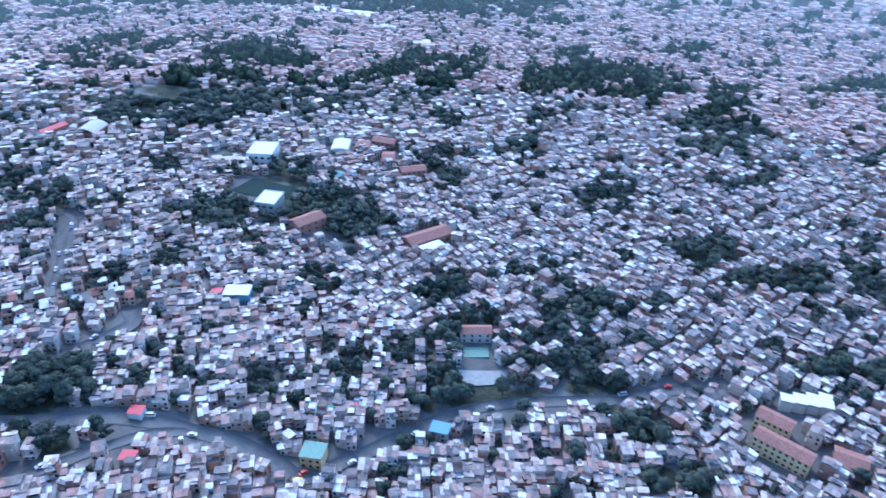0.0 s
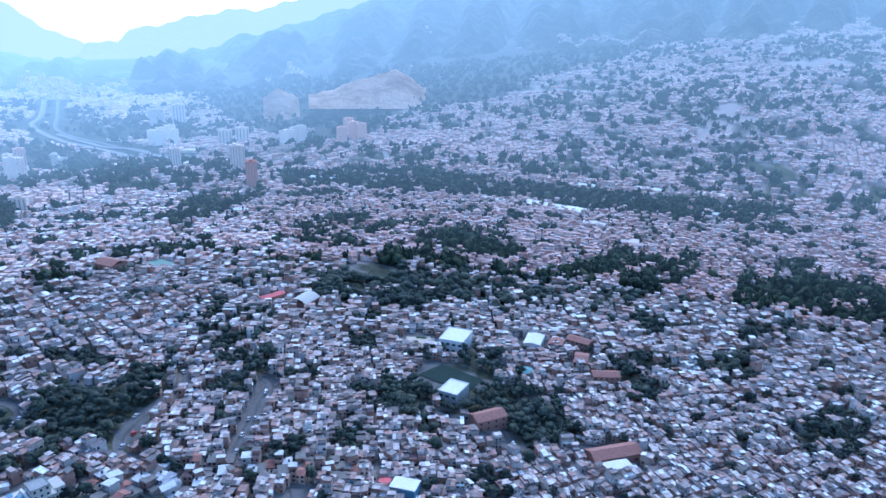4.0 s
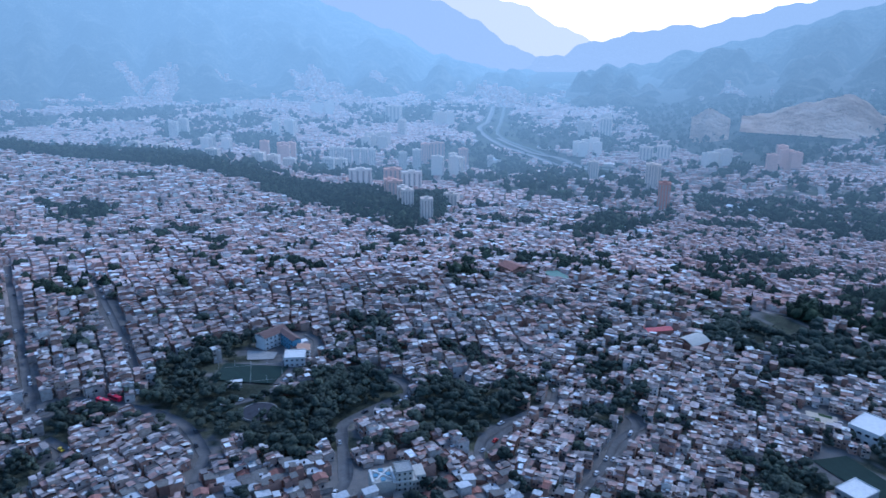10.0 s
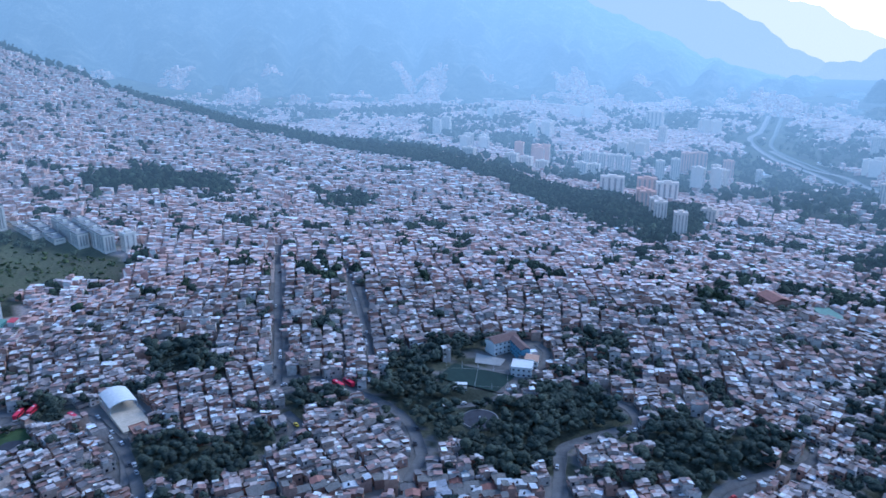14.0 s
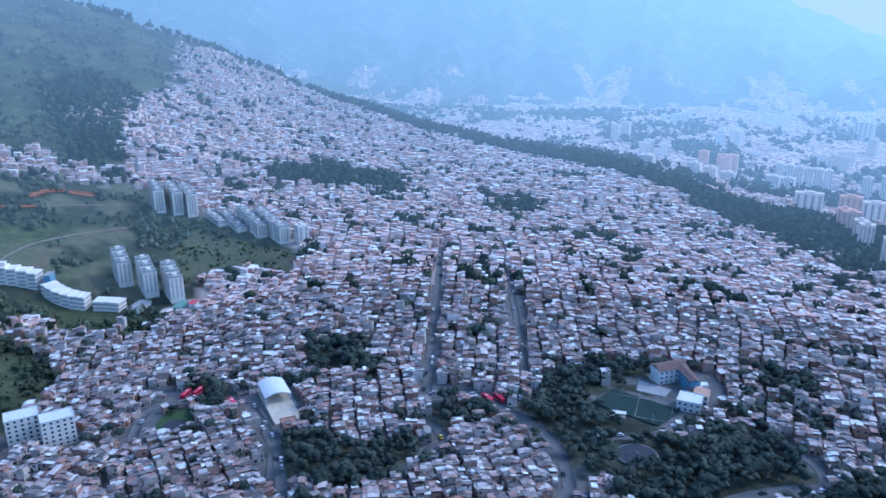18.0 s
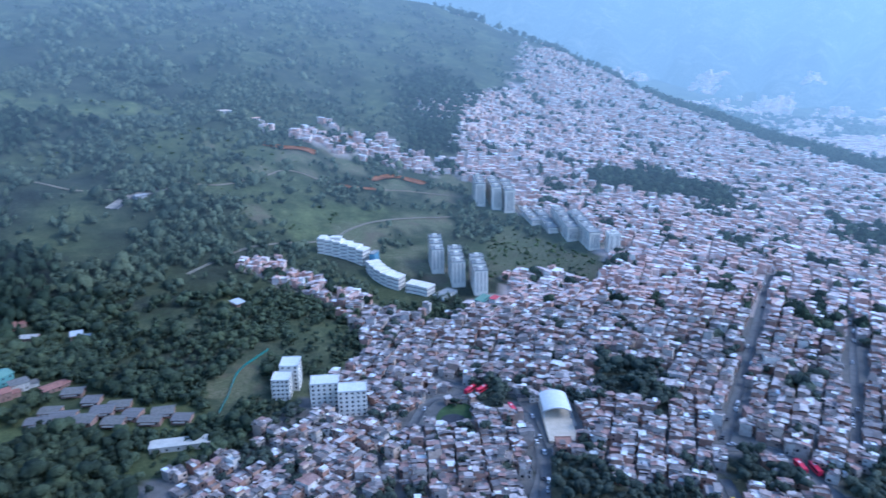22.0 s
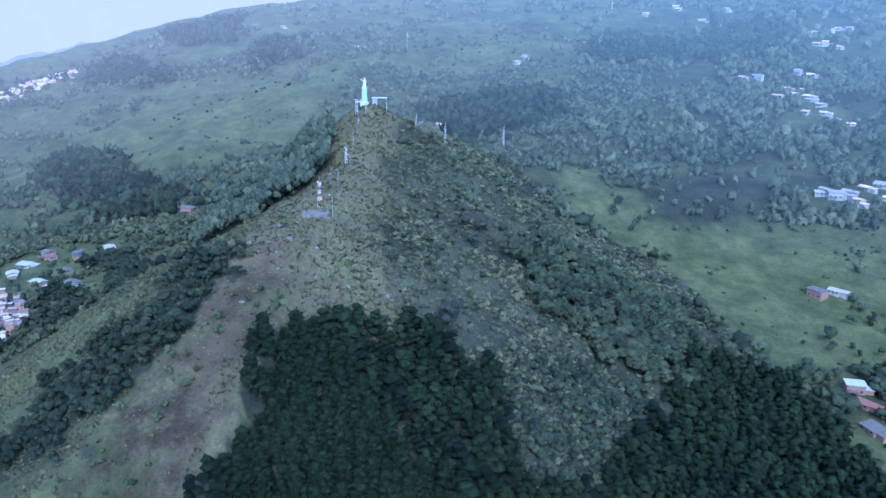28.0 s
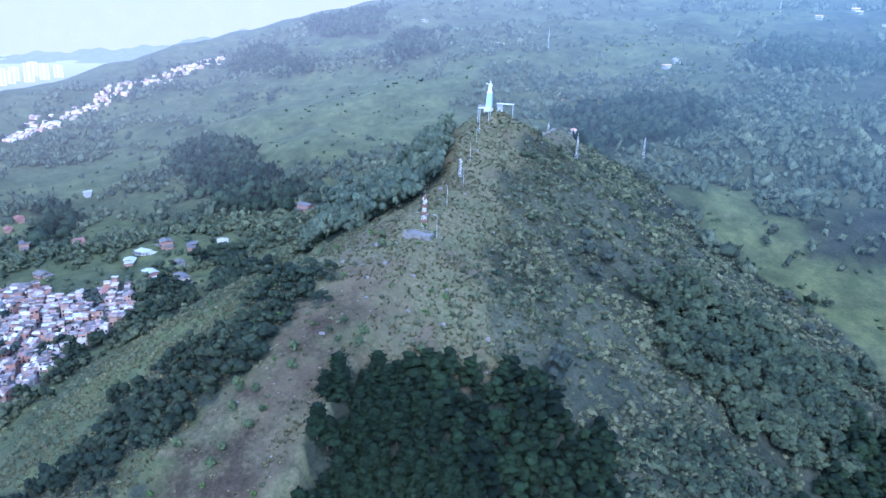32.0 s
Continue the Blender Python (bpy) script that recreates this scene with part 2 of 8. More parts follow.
M_ASPHALT = plain_mat("asphalt", (0.125, 0.122, 0.122), rough=0.9, vary=0.25, scale=0.3)


def ground_mat(air=0.0):
    m, nt, nodes, links, b = node_mat("land")
    at = nodes.new("ShaderNodeAttribute")
    at.attribute_name = "cover"
    sep = nodes.new("ShaderNodeSeparateColor")
    links.new(at.outputs["Color"], sep.inputs[0])
    mid, fine = noise_fac(nt, 0.07, 6, 0.7), noise_fac(nt, 0.55, 6, 0.78)
    grass = ramp(nt, mid, [(0.3, (0.058, 0.071, 0.028)), (0.5, (0.102, 0.114, 0.041)), (0.7, (0.168, 0.165, 0.067))])
    scrub = ramp(nt, fine, [(0.32, (0.035, 0.05, 0.028)), (0.5, (0.085, 0.10, 0.05)), (0.68, (0.16, 0.17, 0.09))])
    grass = mix_col(nt, 0.35, grass, scrub)
    dry = ramp(nt, fine, [(0.33, (0.055, 0.058, 0.035)), (0.45, (0.12, 0.115, 0.06)), (0.56, (0.17, 0.148, 0.086)), (0.68, (0.245, 0.208, 0.138))])
    dry = mix_col(nt, ramp(nt, mid, [(0.42, (0, 0, 0)), (0.58, (0.75, 0.75, 0.75))]), dry, mix_col(nt, 0.5, scrub, (0.105, 0.11, 0.05)))
    dry = mix_col(nt, ramp(nt, noise_fac(nt, 0.035, 5, 0.7), [(0.5, (0, 0, 0)), (0.6, (0.6, 0.6, 0.6))]), dry, (0.15, 0.105, 0.075))
    town = ramp(nt, mid, [(0.3, (0.10, 0.095, 0.09)), (0.6, (0.17, 0.16, 0.15)), (0.75, (0.20, 0.15, 0.12))]) if not air else ramp(nt, fine, [(0.3, (0.20, 0.17, 0.155)), (0.5, (0.34, 0.28, 0.25)), (0.7, (0.50, 0.42, 0.37))])
    lush = ramp(nt, fine, [(0.3, (0.029, 0.035, 0.027)), (0.5, (0.054, 0.06, 0.044)), (0.7, (0.094, 0.097, 0.068))])
    mottle = ramp(nt, noise_fac(nt, 0.03, 7, 0.72), [(0.36, (0.5, 0.52, 0.5)), (0.5, (0.95, 0.95, 0.92)), (0.64, (1.5, 1.42, 1.3))])
    lush = mix_col(nt, 1.0, lush, mottle, "MULTIPLY")
    if air:
        lush = mix_col(nt, 1.0, lush, (0.62, 0.62, 0.62), "MULTIPLY")
    grass = mix_col(nt, 0.6, grass, mottle, "MULTIPLY")
    col = mix_col(nt, sep.outputs[1], grass, lush)
    # painted shade: a near-black floor mixed in where the fourth channel is low
    shaded_floor = ramp(nt, fine, [(0.3, (0.014, 0.019, 0.014)), (0.7, (0.045, 0.052, 0.034))])
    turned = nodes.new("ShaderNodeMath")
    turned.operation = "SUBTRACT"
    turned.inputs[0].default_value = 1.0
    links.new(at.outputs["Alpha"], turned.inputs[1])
    col = mix_col(nt, turned.outputs[0], col, shaded_floor)
    col = mix_col(nt, sep.outputs[2], col, dry)
    earth = nodes.new("ShaderNodeAttribute")
    earth.attribute_name = "earth"
    soil = ramp(nt, fine, [(0.34, (0.026, 0.024, 0.016)), (0.5, (0.052, 0.04, 0.027)), (0.66, (0.088, 0.066, 0.046))])
    col = mix_col(nt, earth.outputs["Fac"], col, soil)
    col = mix_col(nt, sep.outputs[0], col, town)
    set_in(b, "Roughness", 0.95), set_in(b, "Specular IOR Level", 0.1)
    paint_haze(nt, b, col, air)
    bump(nt, b, fine, 0.7, 0.8)
    return m


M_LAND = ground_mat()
# materials used from 600 m on, with haze painted in as glow
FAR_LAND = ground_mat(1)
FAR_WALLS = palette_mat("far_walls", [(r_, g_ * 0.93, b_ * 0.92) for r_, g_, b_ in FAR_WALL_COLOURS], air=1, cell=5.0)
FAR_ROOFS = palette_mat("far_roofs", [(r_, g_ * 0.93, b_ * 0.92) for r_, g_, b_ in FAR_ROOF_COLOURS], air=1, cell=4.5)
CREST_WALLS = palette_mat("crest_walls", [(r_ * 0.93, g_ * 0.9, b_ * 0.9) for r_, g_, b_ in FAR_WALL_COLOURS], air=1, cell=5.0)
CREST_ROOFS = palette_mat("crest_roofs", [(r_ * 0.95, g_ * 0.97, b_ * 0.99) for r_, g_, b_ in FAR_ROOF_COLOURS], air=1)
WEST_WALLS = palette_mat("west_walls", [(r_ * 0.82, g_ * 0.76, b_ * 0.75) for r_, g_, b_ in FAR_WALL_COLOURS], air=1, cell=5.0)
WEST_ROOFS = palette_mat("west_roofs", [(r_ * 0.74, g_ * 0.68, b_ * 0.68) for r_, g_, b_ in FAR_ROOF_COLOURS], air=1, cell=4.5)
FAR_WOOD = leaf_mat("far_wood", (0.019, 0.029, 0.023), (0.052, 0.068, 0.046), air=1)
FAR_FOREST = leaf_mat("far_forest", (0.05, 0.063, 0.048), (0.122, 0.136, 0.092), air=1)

# ---------------------------------------------------------------- terrain
# Profile of the land by bearing (degrees, anticlockwise from +y): height at 300 m and 600 m,
# distance and height of the river or crest, how the rise bends, height 700 m behind it and at 3300 m.
CITY_SIDE = [
    (-180, 5, 6, 1000, 8, 1.0, 95, 270),
    (-165, 4, 6, 990, 8, 1.0, 95, 255),
    (-150, 2, 6, 980, 6, 1.0, 90, 225),
    (-135, 6, 10, 1050, 6, 1.0, 50, 140),
    (-120, 16, 22, 1080, 8, 1.0, 0, 50),
    (-110, 30, 31, 1000, 8, 1.0, -40, -30),
    (-103, 33, 33, 950, 10, 1.0, -55, -50),
    (-97, 35, 33, 900, 14, 1.0, -60, -52),
    (-91, 38, 33, 820, 21, 1.0, -55, -50),
    (-82, 40, 31, 950, 17, 1.0, -50, -45),
]
HILL_SIDE = [
    (-74, 41, 33, 1100, 35, 1.0, -50, -42),
    (-66, 42, 38, 1270, 28, 1.0, -60, -35),
    (-58, 42, 41, 1450, 46, 1.0, -60, -15),
    (-50, 43, 37, 1600, 107, 1.4, 0, 20),
    (-42, 41, 25, 1800, 203, 1.4, 80, 60),
    (-34, 37, 27, 1950, 296, 1.3, 250, 250),
    (-22, 32, 45, 1900, 355, 1.1, 380, 420),
    (-8, 32, 54, 1700, 340, 1.0, 400, 450),
    (10, 44, 72, 1600, 325, 1.0, 400, 450),
    (30, 50, 95, 1500, 315, 1.0, 380, 420),
    (47, 55, 100, 1500, 300, 1.0, 320, 330),
    (58, 60, 84, 1500, 258, 1.0, 190, 60),
    (66, 56, 66, 1400, 192, 1.3, 70, -20),
    (75, 48, 54, 1250, 136, 1.5, 10, -50),
    (86, 34, 42, 1000, 86, 1.5, -20, -60),
    (115, 20, 30, 1000, 40, 1.0, -20, -40),
]


def profile_table():
    rows = np.array(CITY_SIDE + HILL_SIDE, float)
    far = rows[:1].copy()
    far[0, 0] = 180
    rows = np.vstack([rows, far])
    grid = np.arange(-180, 181)
    cols = []
    for c in range(1, 8):
        v = np.interp(grid, rows[:, 0], rows[:, c])
        w = np.concatenate([v[-7:-1], v, v[1:7]])
        cols.append(np.convolve(w, np.ones(5) / 5, "same")[6:-6])
    return grid, np.array(cols)


BEARINGS, PROFILES = profile_table()

# crest of the rocky spur: x, y, height
SPUR = [(-138, 205, 108), (-172, 245, 140), (-199, 279, 157), (-243, 330, 172), (-286, 380, 195), (-330, 440, 170), (-400, 540, 160)]


def bearing_range(x, y):
    return np.degrees(np.arctan2(-x, y)), np.hypot(x, y)


def crest_range(az):
    return np.interp(az, BEARINGS, PROFILES[2])


def swell(x, y, size):
    a, b = x / size, y / size
    return (np.sin(1.7 * a + 0.9 * np.sin(1.3 * b)) * np.cos(1.1 * b + 0.7 * np.sin(1.9 * a + 1)) +
            0.5 * np.sin(3.1 * a - 2.3 * b + 1.2 * np.sin(2.2 * b)) + 0.25 * np.sin(6.3 * b + 4.1 * a)) / 1.75


def slope_town(x, y):
    """The built-up lower slope across the river, cut by wooded gullies."""
    az, r = bearing_range(x, y)
    edge = np.interp(az, [-192, -152, -143, -138, -130, -124, -119, -112, -106], [3300, 3000, 2700, 2400, 1900, 1700, 1450, 1500, 2500])
    edge = edge * (1 + 0.10 * swell(x, y, 240) + 0.05 * swell(x, y, 70))
    gully = np.abs(swell(x, y, 130) + 0.25 * swell(x, y, 37)) < 0.14
    return (az < -106) & (r > crest_range(az) * 1.02) & (r < edge) & ~gully


def spur_height(x, y):
    """The spur: a crest line, an even east flank and a west flank that bends down like a shoulder."""
    best = np.full(np.shape(x), -1e3)
    fall = [0.30, 0.28, 0.28, 0.80, 0.95, 0.9, 0.8]
    curl = [0.0017, 0.0018, 0.0018, 0.0, 0.0, 0.0, 0.0]
    for i, ((ax, ay, az_), (bx, by, bz)) in enumerate(zip(SPUR, SPUR[1:])):
        ux, uy = bx - ax, by - ay
        t = np.clip(((x - ax) * ux + (y - ay) * uy) / (ux * ux + uy * uy), 0, 1)
        d = np.hypot(x - ax - t * ux, y - ay - t * uy)
        west = (x - ax) * -uy + (y - ay) * ux > 0
        e = np.sqrt(d * d + 7 * 7) - 7
        drop = (fall[i] + t * (fall[i + 1] - fall[i])) * e + (curl[i] + t * (curl[i + 1] - curl[i])) * np.minimum(e, 190) ** 2
        best = np.maximum(best, az_ + t * (bz - az_) - np.where(west, drop, 0.64 * e))
    return best


def spur_east(x, y):
    """True on the north-east side of the crest line."""
    return (x + 199) * 0.757 + (y - 277) * 0.653 > 0


def spur_offset(x, y):
    """Distance from the spur's crest line."""
    best = np.full(np.shape(x), 1e9)
    for (ax, ay, _), (bx, by, _) in zip(SPUR, SPUR[1:]):
        ux, uy = bx - ax, by - ay
        t = np.clip(((x - ax) * ux + (y - ay) * uy) / (ux * ux + uy * uy), 0, 1)
        best = np.minimum(best, np.hypot(x - ax - t * ux, y - ay - t * uy))
    return best


def ground_height(x, y):
    x, y = np.asarray(x, float), np.asarray(y, float)
    az, r = bearing_range(x, y)
    z300, z600, rc, zc, bend, zb, z33 = [np.interp(az, BEARINGS, col) for col in PROFILES]
    u = np.clip((r - 300) / 300, 0, 1)
    z = z300 + (z600 - z300) * u
    v = np.clip((r - 600) / np.maximum(rc - 600, 1), 0, 1)
    z = z + (zc - z600) * v ** bend
    w = np.clip((r - rc) / 700, 0, 1)
    z = z + (zb - zc) * (3 * w * w - 2 * w ** 3)
    q = np.clip((r - rc - 700) / np.maximum(3300 - rc - 700, 1), 0, 1)
    z = z + (z33 - zb) * q
    hilly = np.clip((z - 55) / 60, 0, 1)
    z = z + hilly * (9 * swell(x, y, 95) + 3 * swell(x + 40, y, 31)) + 1.5 * swell(x, y, 60)
    s = spur_height(x, y) + 2.2 * swell(x, y, 24) + 0.8 * swell(x, y, 7)
    k = 10.0
    m = np.maximum(z, s)
    return m + k * np.log(np.exp((z - m) / k) + np.exp((s - m) / k)) - k * np.log(1 + np.exp(-np.abs(z - s) / k)) * 0.5

# ---------------------------------------------------------------- plan: woods, roads, built-up edge
WOODS = {
    "avenue_grove": [(228, -12), (236, -38), (236, -55), (226, -69), (210, -57), (199, -45), (214, -26)],
    "tower_grove": [(188, -21), (201, -27), (193, -40), (183, -38), (181, -26)],
    "park": [(400, 162), (457, 134), (484, 106), (441, 109), (398, 125), (385, 61), (416, 64), (382, 5), (354, 15), (344, 39), (320, 32), (307, 50), (334, 109), (367, 154)],
    "slope_wood": [(386, 2), (403, -20), (382, -46), (415, -91), (381, -87), (340, -47), (316, -32), (329, -9), (359, 2)],
    "band_a": [(475, -378), (448, -386), (422, -394), (441, -463), (455, -561), (424, -548), (406, -446), (373, -360), (387, -332)],
    "band_b": [(360, -403), (383, -472), (404, -578), (382, -567), (353, -449), (350, -403)],
    "grove_j": [(796, -177), (897, -264), (822, -252), (706, -177)],
    "east_grove": [(300, 347), (323, 341), (286, 294), (269, 305)],
    "school_grove": [(349, 205), (358, 177), (342, 156), (332, 179)],
    "block_grove": [(369, 77), (410, 52), (418, 18), (392, 13), (349, 69)],
    "lane_grove": [(443, 235), (469, 234), (460, 216), (431, 226)],
    "grove_o": [(171, -391), (143, -409), (130, -396), (156, -375)],
    "grove_p": [(269, -243), (259, -268), (235, -278), (224, -261), (244, -230)],
    "grove_a": [(475, 59), (476, 31), (442, 25), (431, 48)],
    "grove_b": [(454, 19), (449, 2), (427, 4), (428, 19)],
    "spur_wood": [(1099, 239), (1037, 129), (889, 18), (792, -39), (774, 17), (887, 107), (955, 190)],
    "grove_c": [(323, -179), (326, -209), (306, -215), (285, -197), (297, -171)],
    "ravine": [(491, -206), (526, -273), (529, -331), (458, -311), (448, -246), (465, -205)],
    "grove_d": [(614, -24), (610, -49), (563, -44), (566, -26)],
    "grove_e": [(781, -193), (877, -321), (828, -311), (727, -205)],
    "grove_f": [(491, -173), (508, -160), (506, -183)],
    "grove_g": [(654, -279), (702, -356), (663, -375), (603, -287)],
    "grove_h": [(574, -368), (593, -444), (499, -455), (486, -413), (534, -393)],
    "grove_i": [(417, -103), (433, -130), (406, -127), (401, -107)],
    "river_wood": [(988, -394), (944, -554), (729, -671), (472, -854), (417, -767), (538, -674), (663, -595), (810, -451), (870, -363)],
    "grove_0a": [(355, -268), (336, -300), (293, -273), (273, -240), (281, -211), (310, -216), (319, -253)],
    "grove_0b": [(319, -177), (327, -212), (291, -205), (289, -179)],
    "grove_0c": [(269, -252), (247, -281), (223, -263), (244, -231)],
    "grove_0d": [(324, -551), (328, -641), (209, -668), (188, -625), (223, -564), (268, -562), (295, -517)],
    "grove_0e": [(176, -578), (152, -636), (100, -572), (92, -523), (123, -500), (143, -502)],
    "grove_0f": [(248, -414), (273, -501), (244, -470), (216, -405), (229, -393)],
    "grove_0g": [(170, -392), (140, -411), (129, -392), (156, -376)],
    "grove_0h": [(177, -216), (173, -249), (157, -268), (151, -252), (163, -207)],
    "grove_0i": [(122, -287), (91, -293), (80, -279), (100, -259)],
    "grove_0j": [(150, -229), (132, -242), (102, -209), (122, -222), (136, -207), (124, -183), (95, -199), (71, -203), (91, -183), (116, -152), (131, -187)],
    "grove_0k": [(84, -224), (65, -228), (27, -215), (24, -197), (47, -195), (56, -216), (70, -209)],
    "grove_0l": [(89, -373), (47, -417), (43, -394), (70, -338)],
    "grove_0m": [(55, -335), (34, -376), (13, -394), (2, -367), (26, -353)],
    "grove_0n": [(232, -32), (227, -64), (209, -61), (202, -39), (215, -24)],
    "grove_0o": [(-13, -303), (-42, -327), (-47, -309), (-19, -292)],
    "grove_0p": [(394, -115), (379, -145), (349, -115), (358, -104)],
    "grove_0q": [(298, -370), (260, -393), (244, -345), (261, -333)],
    "grove_0r": [(533, -316), (554, -386), (450, -366), (415, -348), (412, -288), (457, -226), (506, -233)],
    "grove_0s": [(404, -363), (454, -518), (442, -567), (417, -430)],
    "grove_0t": [(21, -191), (4, -205), (-4, -191), (14, -181)],
    "grove_0u": [(-44, -253), (-55, -271), (-61, -243), (-51, -239)],
    "gym_wood": [(243, 216), (274, 249), (286, 222), (314, 186), (298, 172), (261, 184)],
    "gym_grove": [(377, 322), (398, 300), (358, 244), (343, 247), (340, 280)],
    "hill_grove": [(794, 389), (884, 381), (805, 330), (749, 359)],
    "hill_strip": [(724, 691), (819, 654), (842, 530), (772, 493), (731, 582), (703, 661)],
    "lower_wood": [(492, 47), (506, 26), (462, 21), (457, 39)],
}
ROADS = {
    "avenue_a": (8.5, [(222, -13), (202, -36), (189, -52), (177, -62), (163, -73), (151, -83), (139, -87), (125, -90)]),
    "avenue_b": (5.5, [(180, -16), (177, -30), (173, -46), (170, -58), (163, -72)]),
    "avenue_c": (7.0, [(125, -90), (121, -93), (119, -106), (115, -121), (111, -138), (102, -167), (87, -188), (53, -218), (33, -243), (14, -260)]),
    "lane_p": (8.0, [(236, -60), (235, -75), (239, -93), (250, -99)]),
    "lane_q": (4.5, [(287, -80), (310, -97), (337, -113), (351, -130)]),
    "road_a": (5.8, [(311, -33), (338, -41), (373, -82), (393, -88)]),
    "road_b": (5.8, [(290, 33), (331, 37), (349, 35), (375, 5), (395, 6), (407, 20)]),
    "road_c": (6.5, [(314, 104), (347, 126), (367, 169), (369, 191), (352, 208)]),
    "road_c2": (5.8, [(314, 104), (290, 103)]),
    "road_d": (5.8, [(249, 228), (274, 251), (301, 293)]),
    "street_e": (5.8, [(358, 209), (460, 265), (616, 351)]),
    "street_f": (5, [(405, 168), (501, 219), (590, 269)]),
    "road_g": (5.8, [(240, 213), (272, 247), (294, 282), (302, 308)]),
    "road_h": (5.8, [(242, 321), (271, 342), (296, 331), (288, 364)]),
    "road_i": (5.8, [(291, 177), (310, 173), (321, 176), (332, 190)]),
    "road_j": (5, [(361, 114), (381, 86), (428, 67), (458, 65), (472, 74)]),
    "road_k": (5, [(321, -35), (345, -54), (373, -82), (392, -88)]),
    "road_l": (5.8, [(279, 35), (298, 32), (338, 39), (353, 33), (379, 5)]),
    "road_m": (5, [(303, -92), (346, -124), (361, -125)]),
    "road_n": (5.8, [(304, -203), (276, -213), (246, -226), (234, -228)]),
}
HIGHWAYS = [([(2600, -300), (2241, -243), (2108, -205), (1965, -206), (1804, -234), (1706, -272), (1571, -309), (1495, -328)], 15), ([(1921, -236), (1719, -287), (1589, -348), (1381, -356), (1190, -373), (1090, -440)], 14), ([(1234, -703), (1030, -607), (944, -558), (930, -497), (1009, -473)], 10)]
RIVER = [(2600, -340), (2241, -283), (1965, -246), (1706, -312), (1381, -396), (1050, -480), (850, -560), (640, -700), (480, -860)]
EMBANKMENT = [(482, 571), (537, 601), (534, 477), (517, 441), (480, 421), (489, 477), (463, 502), (430, 502)]
HILL_TOWN = [(78, 384), (127, 379), (165, 362), (216, 390), (271, 424), (294, 499), (269, 565), (238, 596), (271, 610), (308, 560), (321, 485), (349, 450), (421, 479), (489, 492), (514, 441), (559, 486), (579, 529), (573, 635), (578, 737), (501, 818), (393, 922), (497, 921), (606, 803), (698, 911), (678, 1001), (958, 1080), (1177, 1333), (1212, 1268), (1248, 870)]
MEADOWS = {
    "pasture": [(-219, 584), (-186, 623), (-151, 661), (-115, 705), (-76, 739), (-34, 739), (-7, 702), (23, 670), (43, 634), (39, 580), (15, 536), (-29, 501), (-42, 475), (-63, 491), (-109, 505), (-154, 520)],
    "house_field": [(-19, 465), (6, 483), (35, 485), (60, 475), (80, 425), (76, 400), (52, 398), (19, 420), (-13, 444)],
    "ridge_field": [(-253, 1338), (-124, 1258), (-43, 1224), (28, 1150), (121, 1055), (193, 1022), (291, 990), (330, 968), (286, 960), (199, 950), (118, 1000), (31, 1025), (-45, 1071), (-104, 1118), (-168, 1172), (-257, 1255)],
    "yellow_field": [(317, 690), (394, 704), (453, 687), (428, 655), (366, 645), (309, 635)],
    "mid_clear": [(68, 954), (115, 941), (153, 902), (194, 820), (161, 801), (129, 848), (87, 886)],
    "scrub_slope": [(206, 905), (312, 924), (392, 914), (402, 862), (408, 765), (370, 730), (332, 716), (296, 749), (245, 772), (210, 810)],
    "grass_shoulder": [(239, 764), (306, 760), (348, 715), (413, 692), (496, 689), (542, 645), (431, 653), (365, 650), (334, 635), (266, 639), (254, 677), (285, 705)],
    "clearing": [(141, 543), (183, 569), (196, 529), (171, 484), (146, 493)],
    "fence_lawn": [(228, 498), (289, 482), (287, 458), (247, 426), (234, 437)],
    "town_field": [(84, 371), (117, 383), (150, 372), (150, 344), (97, 350)],
    "far_pasture": [(-596, 374), (-675, 348), (-724, 389), (-790, 383), (-842, 489), (-871, 559), (-794, 634), (-629, 588), (-559, 552), (-531, 470), (-559, 419)],
    "west_fields": [(-664, 225), (-748, 284), (-795, 356), (-838, 370), (-847, 290), (-777, 215), (-685, 201)],
    "valley_pasture": [(-322, 624), (-323, 669), (-270, 660), (-248, 634), (-205, 616), (-182, 612), (-162, 658), (-125, 671), (-102, 682), (-39, 510), (-73, 500), (-123, 517), (-146, 500), (-187, 541), (-239, 561), (-281, 575)],
    "west_streak_low": [(-626, 369), (-623, 399), (-591, 432), (-570, 405), (-599, 373)],
    "west_streak_mid": [(-795, 389), (-821, 450), (-818, 530), (-728, 519), (-707, 456), (-709, 404)],
    "west_streak_high": [(-569, 437), (-609, 503), (-626, 552), (-606, 576), (-539, 508), (-542, 475), (-549, 438)],
    "west_streak_end": [(-868, 347), (-881, 406), (-836, 447), (-814, 387)],
    "west_lane_grass": [(-679, 598), (-731, 686), (-746, 744), (-686, 697), (-635, 600)],
    "top_pasture": [(-755, 846), (-686, 969), (-613, 986), (-552, 1078), (-530, 1041), (-516, 955), (-443, 820), (-485, 805), (-577, 825), (-659, 822)],
    "high_pasture": [(-653, 1012), (-588, 1191), (-639, 1183)],
    "left_pasture": [(-620, 221), (-609, 265), (-574, 247), (-577, 213)],
    "bright_strip": [(-300, 123), (-291, 152), (-269, 180), (-238, 191), (-230, 182), (-219, 164), (-227, 141), (-233, 120), (-250, 100)],
    "west_shoulder": [(-235, 219), (-205, 240), (-222, 268), (-262, 262), (-275, 225), (-268, 195), (-245, 195)],
}
